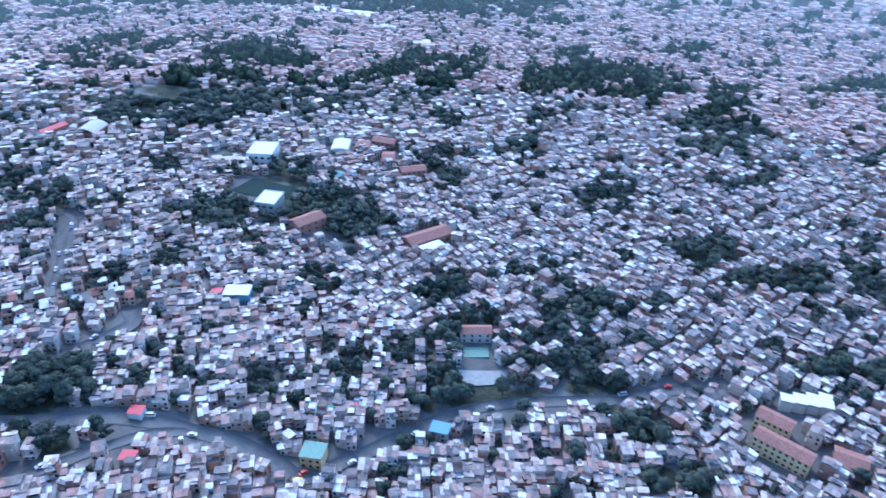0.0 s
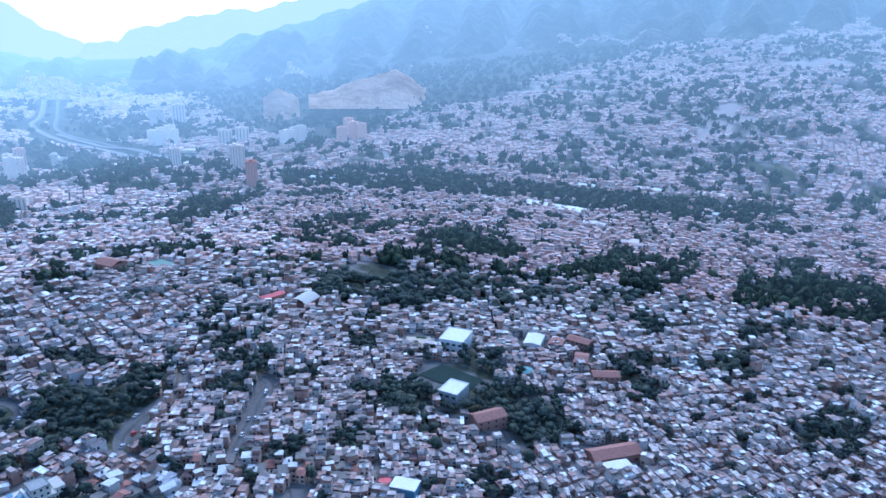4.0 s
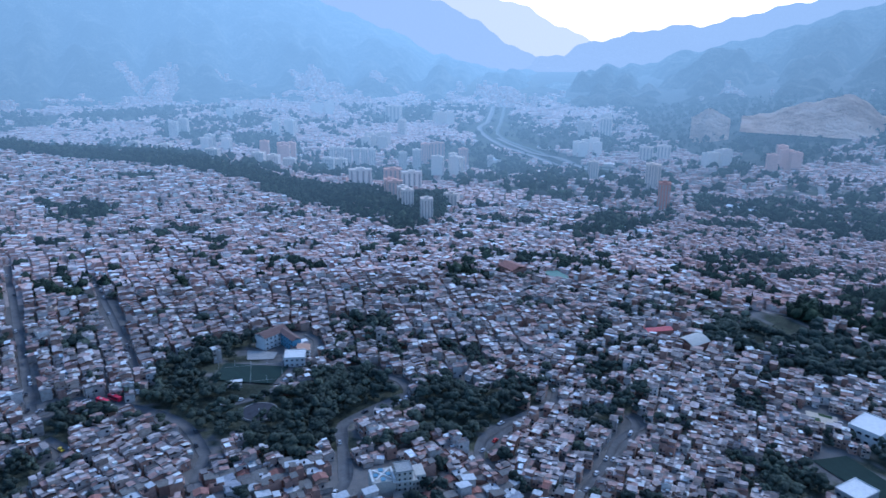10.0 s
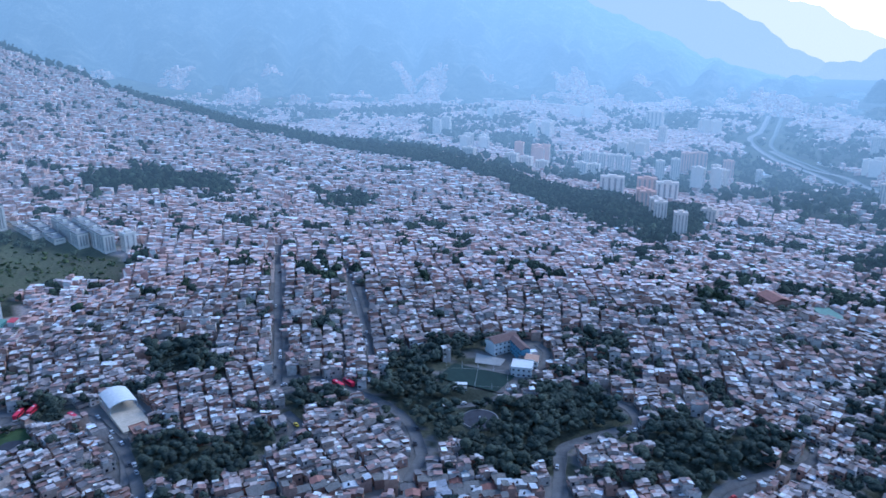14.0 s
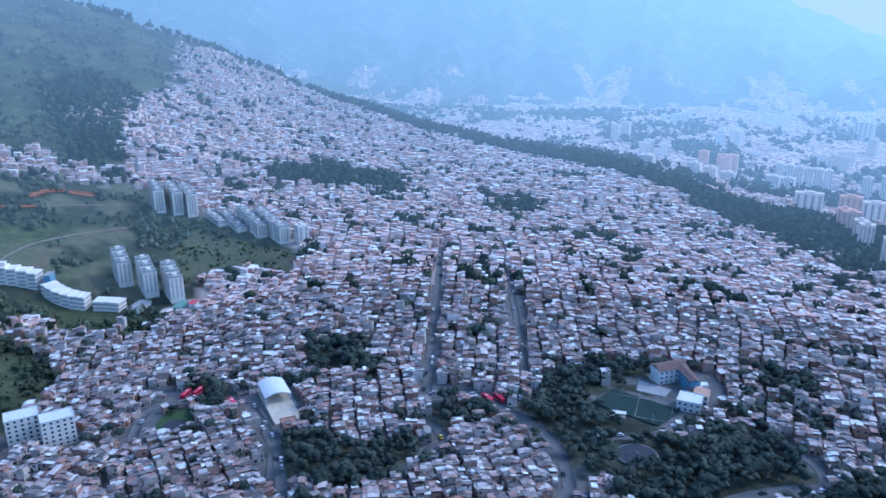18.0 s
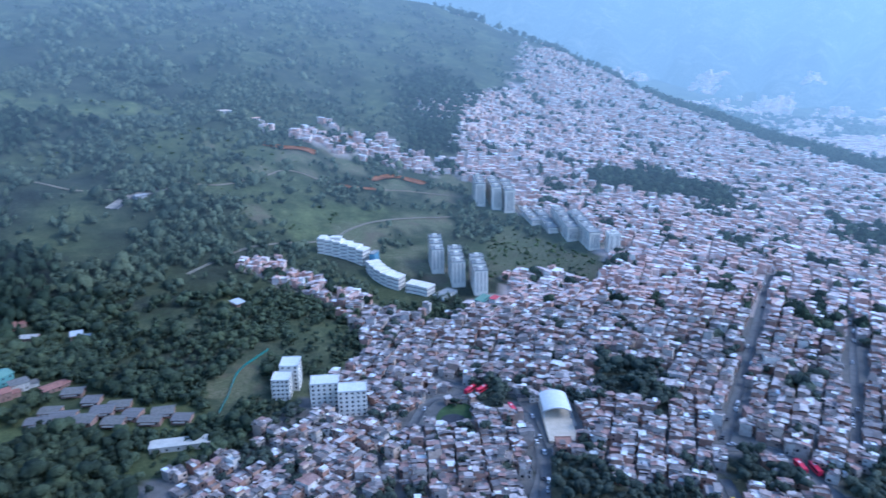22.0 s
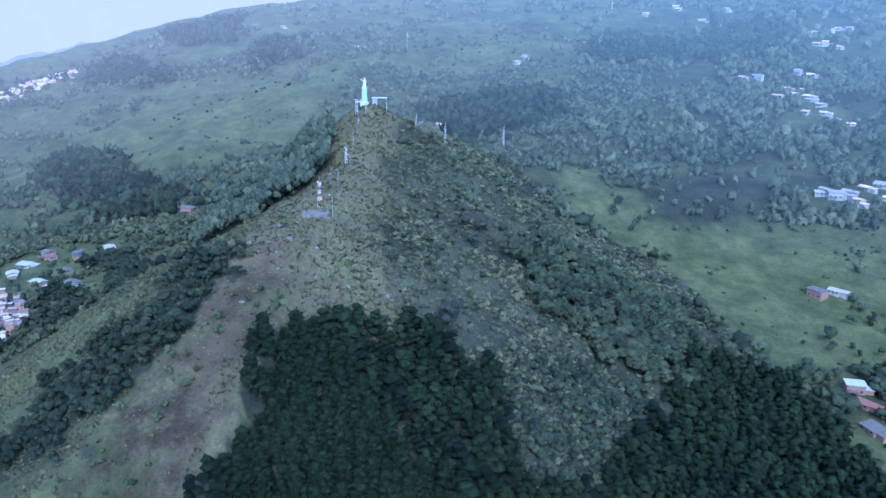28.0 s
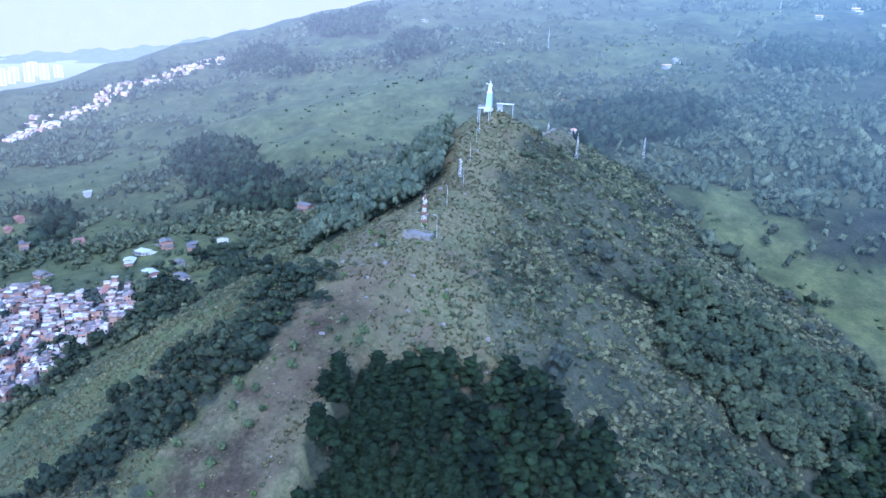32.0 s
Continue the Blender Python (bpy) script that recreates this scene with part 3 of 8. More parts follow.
PINE_WOOD = [(-121, 165), (-135, 188), (-148, 206), (-158, 217), (-152, 233), (-146, 250), (-136, 268), (-124, 287), (-106, 300), (-93, 292), (-79, 300), (-79, 362), (-83, 404), (-78, 465), (-46, 476), (-18, 452), (20, 427), (42, 398), (50, 360), (10, 280), (-40, 190), (-80, 150)]
EUCALYPTS = [(-440, 345), (-500, 400), (-480, 430), (-400, 415), (-330, 385), (-288, 352), (-246, 318), (-240, 300), (-262, 290), (-330, 300), (-400, 314)]
# brushwood between the two stands of pines
SCRUB_GAP = [(-106, 302), (-115, 352), (-96, 372), (-79, 388), (-68, 360), (-60, 322), (-52, 296), (-66, 270), (-91, 286)]
ROUGH_GRASS = ("scrub_slope", "grass_shoulder", "clearing", "fence_lawn", "mid_clear", "west_fields", "west_shoulder", "top_pasture")
# bare reddish earth of the spur's west nose
BROWN_SLOPE = [(-202, 231), (-177, 252), (-164, 226), (-158, 208), (-146, 190), (-125, 168), (-95, 120), (-120, 85), (-158, 105), (-164, 150), (-172, 170), (-183, 195), (-189, 215)]
VILLAGE = [[(-473, 140), (-462, 158), (-445, 202), (-403, 207), (-372, 186), (-374, 167), (-338, 142), (-331, 125), (-360, 110)], [(-500, 138), (-490, 164), (-425, 176), (-360, 163), (-335, 142), (-325, 122), (-400, 100)], [(-448, 189), (-447, 212), (-401, 206), (-397, 186)], [(-951, 189), (-1036, 236), (-1042, 291), (-1138, 419), (-1179, 538), (-1113, 515), (-1050, 373), (-998, 275), (-913, 185)]]
BARE_EARTH = [(309, 848, 12), (459, 850, 14), (461, 828, 12), (395, 784, 12), (487, 758, 12), (492, 732, 12), (178, 418, 16), (192, 432, 10), (405, 530, 20), (396, 560, 18), (385, 640, 26), (440, 650, 20), (372, 612, 18), (398, 585, 16), (430, 590, 14), (470, 640, 22), (520, 700, 24), (560, 740, 22), (480, 740, 20), (350, 790, 16), (395, 830, 22), (455, 800, 20), (180, 412, 14), (300, 690, 14)]
HILL_WOODS = {
    "flank_wood": [(-232, 219), (-205, 232), (-190, 216), (-185, 195), (-182, 176), (-174, 161), (-168, 145), (-215, 115), (-216, 145), (-214, 164), (-226, 185), (-212, 200)],
    "dark_wood": [(-703, 317), (-762, 346), (-676, 383), (-604, 361), (-527, 376), (-484, 361), (-496, 332), (-552, 306), (-615, 317)],
    "farm_wood": [(-698, 186), (-684, 222), (-603, 211), (-590, 175)],
    "row_wood": [(-448, 269), (-441, 293), (-368, 268), (-383, 248)],
    "village_wood": [(-406, 205), (-444, 237), (-389, 244), (-361, 214), (-355, 196)],
    "village_hedge": [(-407, 168), (-406, 187), (-349, 171), (-319, 143), (-330, 146)],
    "gully_wood": [(-167, 384), (-174, 427), (-151, 429), (-139, 447), (-127, 490), (-112, 508), (-95, 465), (-83, 440), (-88, 392), (-108, 372), (-145, 371)],
    "far_wood": [(-1128, 540), (-1038, 582), (-939, 541), (-1024, 502)],
    "clump_wood": [(-774, 347), (-769, 375), (-689, 375), (-642, 360), (-668, 335), (-711, 327)],
    "skyline_wood": [(-1157, 680), (-1196, 765), (-1174, 815), (-1004, 723), (-1010, 640)],
    "west_crest_wood": [(-1059, 514), (-1160, 579), (-1069, 579), (-978, 542), (-1006, 505)],
    "lane_wood": [(-923, 698), (-961, 752), (-940, 774), (-798, 678), (-808, 642)],
    "small_wood": [(-983, 547), (-956, 570), (-893, 551), (-895, 524)],
    "right_wood": [(-515, 944), (-539, 1089), (-490, 1074), (-444, 1090), (-401, 1284), (-304, 1145), (-323, 1040), (-413, 1000), (-430, 925)],
    "mid_wood": [(-530, 668), (-460, 797), (-402, 757), (-388, 654), (-437, 647), (-385, 556)],
    "ridge_belt": [(-137, 960), (-130, 1075), (-52, 1065), (31, 1010), (116, 975), (140, 915), (117, 881), (38, 835), (-37, 819), (-91, 887)],
    "strip_wood": [(30, 1000), (60, 1018), (120, 985), (200, 935), (191, 900), (117, 950)],
    "haze_wood": [(692, 1085), (802, 1151), (860, 1080), (780, 990), (617, 818), (581, 845), (648, 979)],
    "pasture_edge": [(45, 655), (70, 610), (52, 560), (30, 520), (60, 520), (110, 580), (120, 640), (80, 690)],
}
# scattered farmhouses on the hillside
COTTAGE_SITES = [(-74, 600), (-30, 660), (-18, 496), (-10, 486), (0, 466), (26, 444), (64, 486), (62, 466), (51, 491), (87, 466),
                 (85, 540), (77, 559), (111, 526), (205, 745), (29, 757), (48, 778), (-41, 786), (-16, 765), (-110, 745), (-99, 769), (-60, 775), (223, 536)]
COTTAGE_SITES += [(-265, 1145), (-220, 960), (-192, 930), (-237, 991), (-287, 980), (359, 950), (-467, 1270), (-547, 1257), (-476, 1209), (-326, 1210), (-702, 235), (-448, 227), (-463, 282),
                  (-480, 265), (-420, 240), (-438, 198), (-415, 201), (-515, 170), (-597, 169), (-674, 174), (-652, 163), (-573, 204), (-503, 236), (-501, 252), (-455, 248), (-492, 224), (-485, 357)]
COTTAGE_SITES += [(-475, 639), (-777, 782), (-555, 861), (-1002, 804), (-566, 1197), (-537, 1248), (-562, 885)]
COTTAGE_SITES += [(-124, 740), (-108, 752), (-90, 780), (-79, 762), (-60, 790), (-45, 798), (15, 793), (21, 760), (42, 790), (0, 768), (-44, 668), (-22, 672), (-66, 610), (-233, 950), (-202, 940), (-176, 918), (-247, 1030), (-297, 1236), (-280, 1260), (-316, 1222), (-260, 1155),
                  (100, 1346), (135, 1299), (398, 942), (72, 474), (45, 500)]
# hamlets have more roofs than their first houses
hamlet = random.Random(61)
COTTAGE_SITES += [(x_ + hamlet.choice((-1, 1)) * hamlet.uniform(11, 19), y_ + hamlet.uniform(-13, 13)) for x_, y_ in COTTAGE_SITES if -310 < x_ < 60 and 700 < y_ < 1270 and hamlet.random() < 0.8]
# grey-roofed row below the forest
ROW_SITES = [(76, 429), (83, 437), (88, 428), (104, 438), (107, 424), (116, 426), (120, 414), (127, 404), (135, 409), (142, 397), (97, 454), (97, 419), (110, 411)]

# ---------------------------------------------------------------- mesh tools
def part(name, bm, material, parent=None, label=""):
    """Links a bmesh as one mesh object under a thing or under a part."""
    me = bpy.data.meshes.new(name)
    bm.to_mesh(me)
    bm.free()
    me.materials.append(material)
    ob = new(name, me)
    if parent is not None:
        ob.parent = parent
    return tagged(ob, label)


def array_mesh(name, verts, faces, materials, index=None, smooth=False):
    """A mesh from numpy arrays: verts (n, 3), faces (m, 3 or 4)."""
    verts, faces = np.ascontiguousarray(verts, np.float32), np.ascontiguousarray(faces, np.int32)
    me = bpy.data.meshes.new(name)
    n, k = faces.shape
    me.vertices.add(len(verts)), me.loops.add(n * k), me.polygons.add(n)
    me.vertices.foreach_set("co", verts.ravel())
    me.loops.foreach_set("vertex_index", faces.ravel())
    me.polygons.foreach_set("loop_start", np.arange(0, n * k, k, dtype=np.int32))
    me.polygons.foreach_set("loop_total", np.full(n, k, np.int32))
    for m in materials:
        me.materials.append(m)
    if index is not None:
        me.polygons.foreach_set("material_index", np.ascontiguousarray(index, np.int32))
    me.polygons.foreach_set("use_smooth", np.full(n, smooth))
    me.update(calc_edges=True)
    return me


def inside(poly, x, y):
    hit = np.zeros(np.shape(x), bool)
    n = len(poly)
    for i in range(n):
        (ax, ay), (bx, by) = poly[i], poly[(i + 1) % n]
        if ay == by:
            continue
        cross = (ay > y) != (by > y)
        hit ^= cross & (x < (bx - ax) * (y - ay) / (by - ay) + ax)
    return hit


def line_distance(pts, x, y):
    best = np.full(np.shape(x), 1e9)
    for (ax, ay), (bx, by) in zip(pts, pts[1:]):
        ux, uy = bx - ax, by - ay
        t = np.clip(((x - ax) * ux + (y - ay) * uy) / (ux * ux + uy * uy + 1e-9), 0, 1)
        best = np.minimum(best, np.hypot(x - ax - t * ux, y - ay - t * uy))
    return best


def ragged(x, y):
    k = 0.6 + np.hypot(x, y) / 700
    return x + k * (9 * swell(x, y, 13) + 4 * swell(y, x, 5) + 8 * swell(x, y, 29)), y + k * (9 * swell(x + 50, y, 13) + 4 * swell(y + 20, x, 5) + 8 * swell(y, x, 29))


def soft_inside(poly, x, y):
    """Share of the neighbourhood that lies inside, with a ragged edge."""
    x, y = ragged(x, y)
    return sum(inside(poly, x + a, y + b).astype(float) for a, b in ((0, 0), (9, 3), (-8, 5), (4, -9), (-5, -8), (14, -6), (-13, 9))) / 7


def in_woods(x, y):
    hit = np.zeros(np.shape(x), bool)
    x, y = ragged(x, y)
    for poly in WOODS.values():
        hit |= inside(poly, x, y)
    # farther woods are broken by lots and lanes
    return hit & ~((np.hypot(x, y) > 400) & (y < 60) & (swell(x + 11, y, 19) + 0.5 * swell(y, x, 8) > 0.42))


def on_road(x, y, margin):
    hit = np.zeros(np.shape(x), bool)
    for width, pts in ROADS.values():
        hit |= line_distance(pts, x, y) < width / 2 + margin
    return hit


def river_plain(x, y):
    """Kept open for the river and the motorways."""
    hit = line_distance(RIVER, x, y) < 38 + 30 * swell(x, y, 60)
    for pts, wide in HIGHWAYS:
        hit |= line_distance(pts, x, y) < wide / 2 + 16 + 14 * swell(x, y, 45)
    return hit


TOWN_EDGE = HILL_TOWN + [(1400, 780), (700, 100), (150, 120), (70, 300)]


def in_town(x, y):
    az, r = bearing_range(x, y)
    city = (az < -50) & (az > -181) & (r < crest_range(az) + 40)
    city |= (az > 160) & (r < crest_range(az))
    city |= np.where(r > 560, inside(TOWN_EDGE, *ragged(x, y)), inside(TOWN_EDGE, x, y)) & (az < -8)
    city &= ~(((x < 105) | ((x < 168) & (y > 352))) & (x > -60) & (y > 280) & (y < 400))
    for poly in VILLAGE:
        city |= inside(poly, x, y)
    return city


def boxes(cx, cy, z0, ang, w, d, h, top=True):
    """Upright boxes for arrays of places: verts (n, 8, 3) and quads (n, 5 or 4, 4)."""
    n = len(cx)
    c, s = np.cos(ang), np.sin(ang)
    ux = np.array([-1, 1, 1, -1]) / 2
    uy = np.array([-1, -1, 1, 1]) / 2
    lx, ly = w[:, None] * ux, d[:, None] * uy
    X, Y = cx[:, None] + lx * c[:, None] - ly * s[:, None], cy[:, None] + lx * s[:, None] + ly * c[:, None]
    v = np.zeros((n, 8, 3))
    v[:, :4, 0], v[:, 4:, 0], v[:, :4, 1], v[:, 4:, 1] = X, X, Y, Y
    v[:, :4, 2], v[:, 4:, 2] = z0[:, None], (z0 + h)[:, None]
    f = [(0, 1, 5, 4), (1, 2, 6, 5), (2, 3, 7, 6), (3, 0, 4, 7)] + ([(4, 5, 6, 7)] if top else [])
    return v, np.array(f)


def stack(v, f):
    n, k = v.shape[:2]
    return v.reshape(-1, 3), (f[None] + np.arange(n)[:, None, None] * k).reshape(-1, f.shape[1])

# ---------------------------------------------------------------- ground sheet and the distance


def grid_sheet(name, az, radii, materials, index=None, cover=True):
    """One sheet of land over bearings az (degrees) and radii (rings x bearings)."""
    a = np.radians(az)[None, :]
    x, y = -np.sin(a) * radii, np.cos(a) * radii
    z = ground_height(x, y)
    nr, na = x.shape
    idx = np.arange(nr * na).reshape(nr, na)
    f = np.stack([idx[:-1, :-1], idx[:-1, 1:], idx[1:, 1:], idx[1:, :-1]], -1).reshape(-1, 4)
    me = array_mesh(name, np.stack([x, y, z], -1).reshape(-1, 3), f, materials, None if index is None else index(nr, na), True)
    if cover:
        at = me.attributes.new("cover", "FLOAT_COLOR", "POINT")
        fx, fy, fz = x.ravel(), y.ravel(), z.ravel()
        town, wood = in_town(fx, fy), in_woods(fx, fy)
        spur = spur_height(fx, fy) > fz - 14
        off, east = spur_offset(fx, fy), spur_east(fx, fy)
        bare = spur & (fz > 60) & (off + 10 * swell(fx, fy, 14) < np.where(east, 20 + 0.22 * np.clip(345 - fy, 0, 150), 46))
        for cx, cy, rr in BARE_EARTH:
            bare |= np.hypot(fx - cx, fy - cy) + 0.4 * rr * swell(fx, fy, 9) < rr
        shade = (inside(PINE_WOOD, *ragged(fx, fy)) & ~inside(SCRUB_GAP, fx, fy)) | inside(EUCALYPTS, fx, fy)
        for poly in HILL_WOODS.values():
            shade |= inside(poly, *ragged(fx, fy))
        bare &= ~shade
        red = soft_inside(BROWN_SLOPE, fx, fy)
        col = np.zeros((len(fx), 4), np.float32)
        town = (town | slope_town(fx, fy)) & (fx > -900)
        col[:, 0] = town & ~wood & ~inside(EMBANKMENT, fx, fy)
        lush = np.where(wood, 1.0, np.clip(0.74 + 0.55 * swell(fx, fy, 60), 0, 1))
        lush = np.where(wood, lush, lush * np.interp(bearing_range(fx, fy)[0], [18, 40], [1.0, 0.5]))
        baz, br = bearing_range(fx, fy)
        scrubby = np.clip((-baz - 14) / 8, 0, 1) * np.clip((br - 520) / 120, 0, 1) * np.clip((baz + 60) / 5, 0, 1)
        lush = np.where(wood, lush, lush * (1 - 0.12 * scrubby))
        for key, poly in MEADOWS.items():
            open_ = soft_inside(poly, fx, fy) * (0.45 if key in ROUGH_GRASS else 1.0)
            lush = lush * (1 - open_) + (0.1 + 0.35 * np.clip(swell(fx, fy, 19), 0, 1)) * open_
        for sx, sy in COTTAGE_SITES + ROW_SITES:
            lush = np.where(np.hypot(fx - sx, fy - sy) < 17, lush * 0.45, lush)
        wild = (bearing_range(fx, fy)[0] < -100) & ~town & (np.hypot(fx, fy) > 1200)
        col[:, 1] = np.where(spur, np.where(east, 0.95, np.clip(0.3 + 0.4 * swell(fx, fy, 30), 0.05, 0.8)), np.where(wild, 1.0, lush))
        col[:, 1] = np.where(shade, 1.0, col[:, 1])
        col[:, 2] = np.maximum(bare * 0.9, 0.5 * inside(EMBANKMENT, fx, fy))
        # shade under closed forest, painted into the ground by a low fourth channel
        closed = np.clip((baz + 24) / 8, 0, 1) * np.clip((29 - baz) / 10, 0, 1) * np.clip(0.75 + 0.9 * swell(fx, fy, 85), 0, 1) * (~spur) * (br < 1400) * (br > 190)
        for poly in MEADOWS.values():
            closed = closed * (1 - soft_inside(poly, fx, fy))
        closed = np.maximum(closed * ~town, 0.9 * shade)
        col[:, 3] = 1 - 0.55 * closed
        at.data.foreach_set("color", col.ravel())
        me.attributes.new("earth", "FLOAT", "POINT").data.foreach_set("value", np.ascontiguousarray(red * ~shade * np.clip(0.75 + 0.8 * swell(fx, fy, 9), 0.1, 1), np.float32))
    return new(name, me)


seen = np.arange(-192, 96.01, 0.72)
unseen = np.arange(99, 168.01, 3.0)
az_all = np.concatenate([seen, unseen, [168.0]])
edge = np.minimum(crest_range(((az_all + 180) % 360) - 180) * 1.05, HAZE_FROM)
steps = np.linspace(0, 1, 230)[:, None]
radii = np.where(steps == 0, 0.02, 1.0) * 4.0 * (edge[None, :] / 4.0) ** np.where(steps < 0.15, steps / 0.15 * 0.68, 0.68 + (steps - 0.15) / 0.85 * 0.32)
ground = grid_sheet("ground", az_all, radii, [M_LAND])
tagged(ground, "hilly ground with town earth, pasture and scrub", "ground", kind="structure")
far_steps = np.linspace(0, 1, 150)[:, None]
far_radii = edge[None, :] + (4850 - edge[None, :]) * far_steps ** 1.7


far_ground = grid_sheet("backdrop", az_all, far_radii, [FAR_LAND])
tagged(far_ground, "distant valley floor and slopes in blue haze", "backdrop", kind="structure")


def mountain_range(name, label, skyline, radius, depth, air, colours, seed, bend=1.15, fold=70.0, gain=1.75, foot=None, pale=0.0):
    """A long ridge along bearings, with spurs running down to its foot; skyline: (bearing, elevation in degrees),
    fitted to the camera's view.
    """
    az = np.arange(skyline[0][0], skyline[-1][0] + 0.01, 0.3)
    sa, se = np.array(skyline).T
    el = np.interp(az, sa, se)
    el = np.convolve(np.pad(el, 3, "edge"), np.ones(7) / 7, "valid")
    el = el + 0.10 * np.sin(az * 1.9 + seed) + 0.06 * np.sin(az * 4.7 + 2 * seed)
    top = 250 + radius * np.tan(np.radians(el))
    a = np.radians(az)
    if foot is None:
        foot = ground_height(-np.sin(a) * (radius - depth), np.cos(a) * (radius - depth)) - 12
    rings, out = 34, []
    ends = np.clip((az - az[0]) / 6, 0, 1) * np.clip((az[-1] - az) / 6, 0, 1)
    for i in range(rings + 6):
        u = min(1.0, i / rings)
        rad = radius - depth * (1 - u) + max(0, i - rings) * 40
        z = foot + (top - foot) * u ** bend - max(0, i - rings) * 60
        x, y = -np.sin(a) * rad, np.cos(a) * rad
        spurs = np.abs(np.sin(az * 0.55 + seed + 0.9 * np.sin(az * 0.21 + 2.2 * u) + 0.5 * u)) + 0.45 * np.abs(np.sin(az * 1.4 + 2 * seed + 1.6 * u + 0.8 * np.sin(az * 0.6)))
        crumple = ends * (fold * (spurs - 0.8) + swell(x + seed * 97, y, 210) * fold * 0.6 + swell(x, y + seed * 31, 80) * fold * 0.35) * math.sin(math.pi * u ** 0.8) * min(1, depth / 1200)
        out.append(np.stack([x, y, z + crumple], -1))
    v = np.array(out)
    nr, na = v.shape[:2]
    idx = np.arange(nr * na).reshape(nr, na)
    f = np.stack([idx[:-1, :-1], idx[:-1, 1:], idx[1:, 1:], idx[1:, :-1]], -1).reshape(-1, 4)
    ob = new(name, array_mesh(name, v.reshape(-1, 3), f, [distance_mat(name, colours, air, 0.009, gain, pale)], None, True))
    return tagged(ob, label, "mountain", kind="structure")


GREENS = [(0.015, 0.03, 0.022), (0.045, 0.06, 0.042), (0.16, 0.155, 0.115)]
TANS = [(0.5, 0.36, 0.27), (0.78, 0.58, 0.44), (0.86, 0.70, 0.57)]
# haze is painted on each range as dimmed colour and glow
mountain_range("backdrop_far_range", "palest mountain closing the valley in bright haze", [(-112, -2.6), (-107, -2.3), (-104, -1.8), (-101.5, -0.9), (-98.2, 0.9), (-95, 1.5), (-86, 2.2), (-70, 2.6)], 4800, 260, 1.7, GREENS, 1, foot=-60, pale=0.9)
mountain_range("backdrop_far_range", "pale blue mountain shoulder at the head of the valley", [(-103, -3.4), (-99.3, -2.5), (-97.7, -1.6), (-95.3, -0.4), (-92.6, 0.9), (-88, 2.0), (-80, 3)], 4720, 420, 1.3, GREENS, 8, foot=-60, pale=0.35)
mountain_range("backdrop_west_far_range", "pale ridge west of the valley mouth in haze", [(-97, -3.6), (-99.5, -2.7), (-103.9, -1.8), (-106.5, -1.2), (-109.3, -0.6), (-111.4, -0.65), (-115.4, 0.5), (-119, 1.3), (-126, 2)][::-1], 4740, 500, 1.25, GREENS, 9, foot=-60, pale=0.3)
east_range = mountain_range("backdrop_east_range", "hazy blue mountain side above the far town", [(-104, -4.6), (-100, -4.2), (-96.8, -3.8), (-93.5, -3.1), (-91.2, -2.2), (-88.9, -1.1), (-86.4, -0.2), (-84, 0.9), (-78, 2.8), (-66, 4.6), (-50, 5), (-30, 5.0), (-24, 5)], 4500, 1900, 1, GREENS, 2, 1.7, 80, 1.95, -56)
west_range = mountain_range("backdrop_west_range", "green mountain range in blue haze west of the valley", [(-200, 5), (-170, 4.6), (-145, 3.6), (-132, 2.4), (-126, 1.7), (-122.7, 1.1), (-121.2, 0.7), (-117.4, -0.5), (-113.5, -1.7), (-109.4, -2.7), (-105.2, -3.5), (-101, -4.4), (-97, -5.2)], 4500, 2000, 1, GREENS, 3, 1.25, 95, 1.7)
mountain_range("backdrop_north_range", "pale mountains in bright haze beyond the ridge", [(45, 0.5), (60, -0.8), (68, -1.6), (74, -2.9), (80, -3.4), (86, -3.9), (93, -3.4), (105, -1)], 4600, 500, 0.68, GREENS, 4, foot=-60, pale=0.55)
# glowing sheet added for haze, where the sky below the horizon renders dark
mountain_range("backdrop_bright_haze", "glowing sheet painted as white haze over the far valley mouth", [(30, 3), (60, 4), (80, 4), (110, 4)], 4800, 60, 0.86, GREENS, 5, foot=-60, pale=0.9)
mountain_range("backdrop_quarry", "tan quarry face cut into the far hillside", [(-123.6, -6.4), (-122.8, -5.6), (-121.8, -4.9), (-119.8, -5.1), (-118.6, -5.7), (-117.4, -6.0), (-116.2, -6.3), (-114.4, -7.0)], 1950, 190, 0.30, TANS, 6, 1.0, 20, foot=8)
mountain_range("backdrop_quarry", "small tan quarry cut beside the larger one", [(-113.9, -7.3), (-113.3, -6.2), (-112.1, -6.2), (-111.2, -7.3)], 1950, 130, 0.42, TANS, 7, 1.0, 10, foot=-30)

# ---------------------------------------------------------------- the town: houses in rows
QUARTERS = [(300, 30, 24), (330, -120, 62), (420, 150, 28), (560, 260, 30), (520, 0, 12), (640, -120, 50), (460, -300, 58), (250, -330, 66),
            (120, -260, 80), (60, -420, 74), (300, -520, 60), (480, -520, 40), (700, -350, 48), (850, -150, 20), (760, 120, 34), (900, 330, 40),
            (760, 480, 26), (1050, 650, 38), (1200, 450, 30), (300, 180, 40), (240, 250, 62), (180, 330, 20)]
QUARTERS += [(320, 420, 45), (420, 420, 28), (620, 520, 33), (560, 760, 50), (800, 850, 24), (950, 1050, 30), (-80, -330, 85), (-60, -600, 70),
             (150, -750, 75), (650, -600, 45), (210, 130, 15), (180, -80, 50), (-400, 150, 70), (-1050, 350, 60), (100, -140, 38), (1100, 900, 40), (1120, 1200, 35), (960, 1180, 28)]
rng = np.random.default_rng(7)
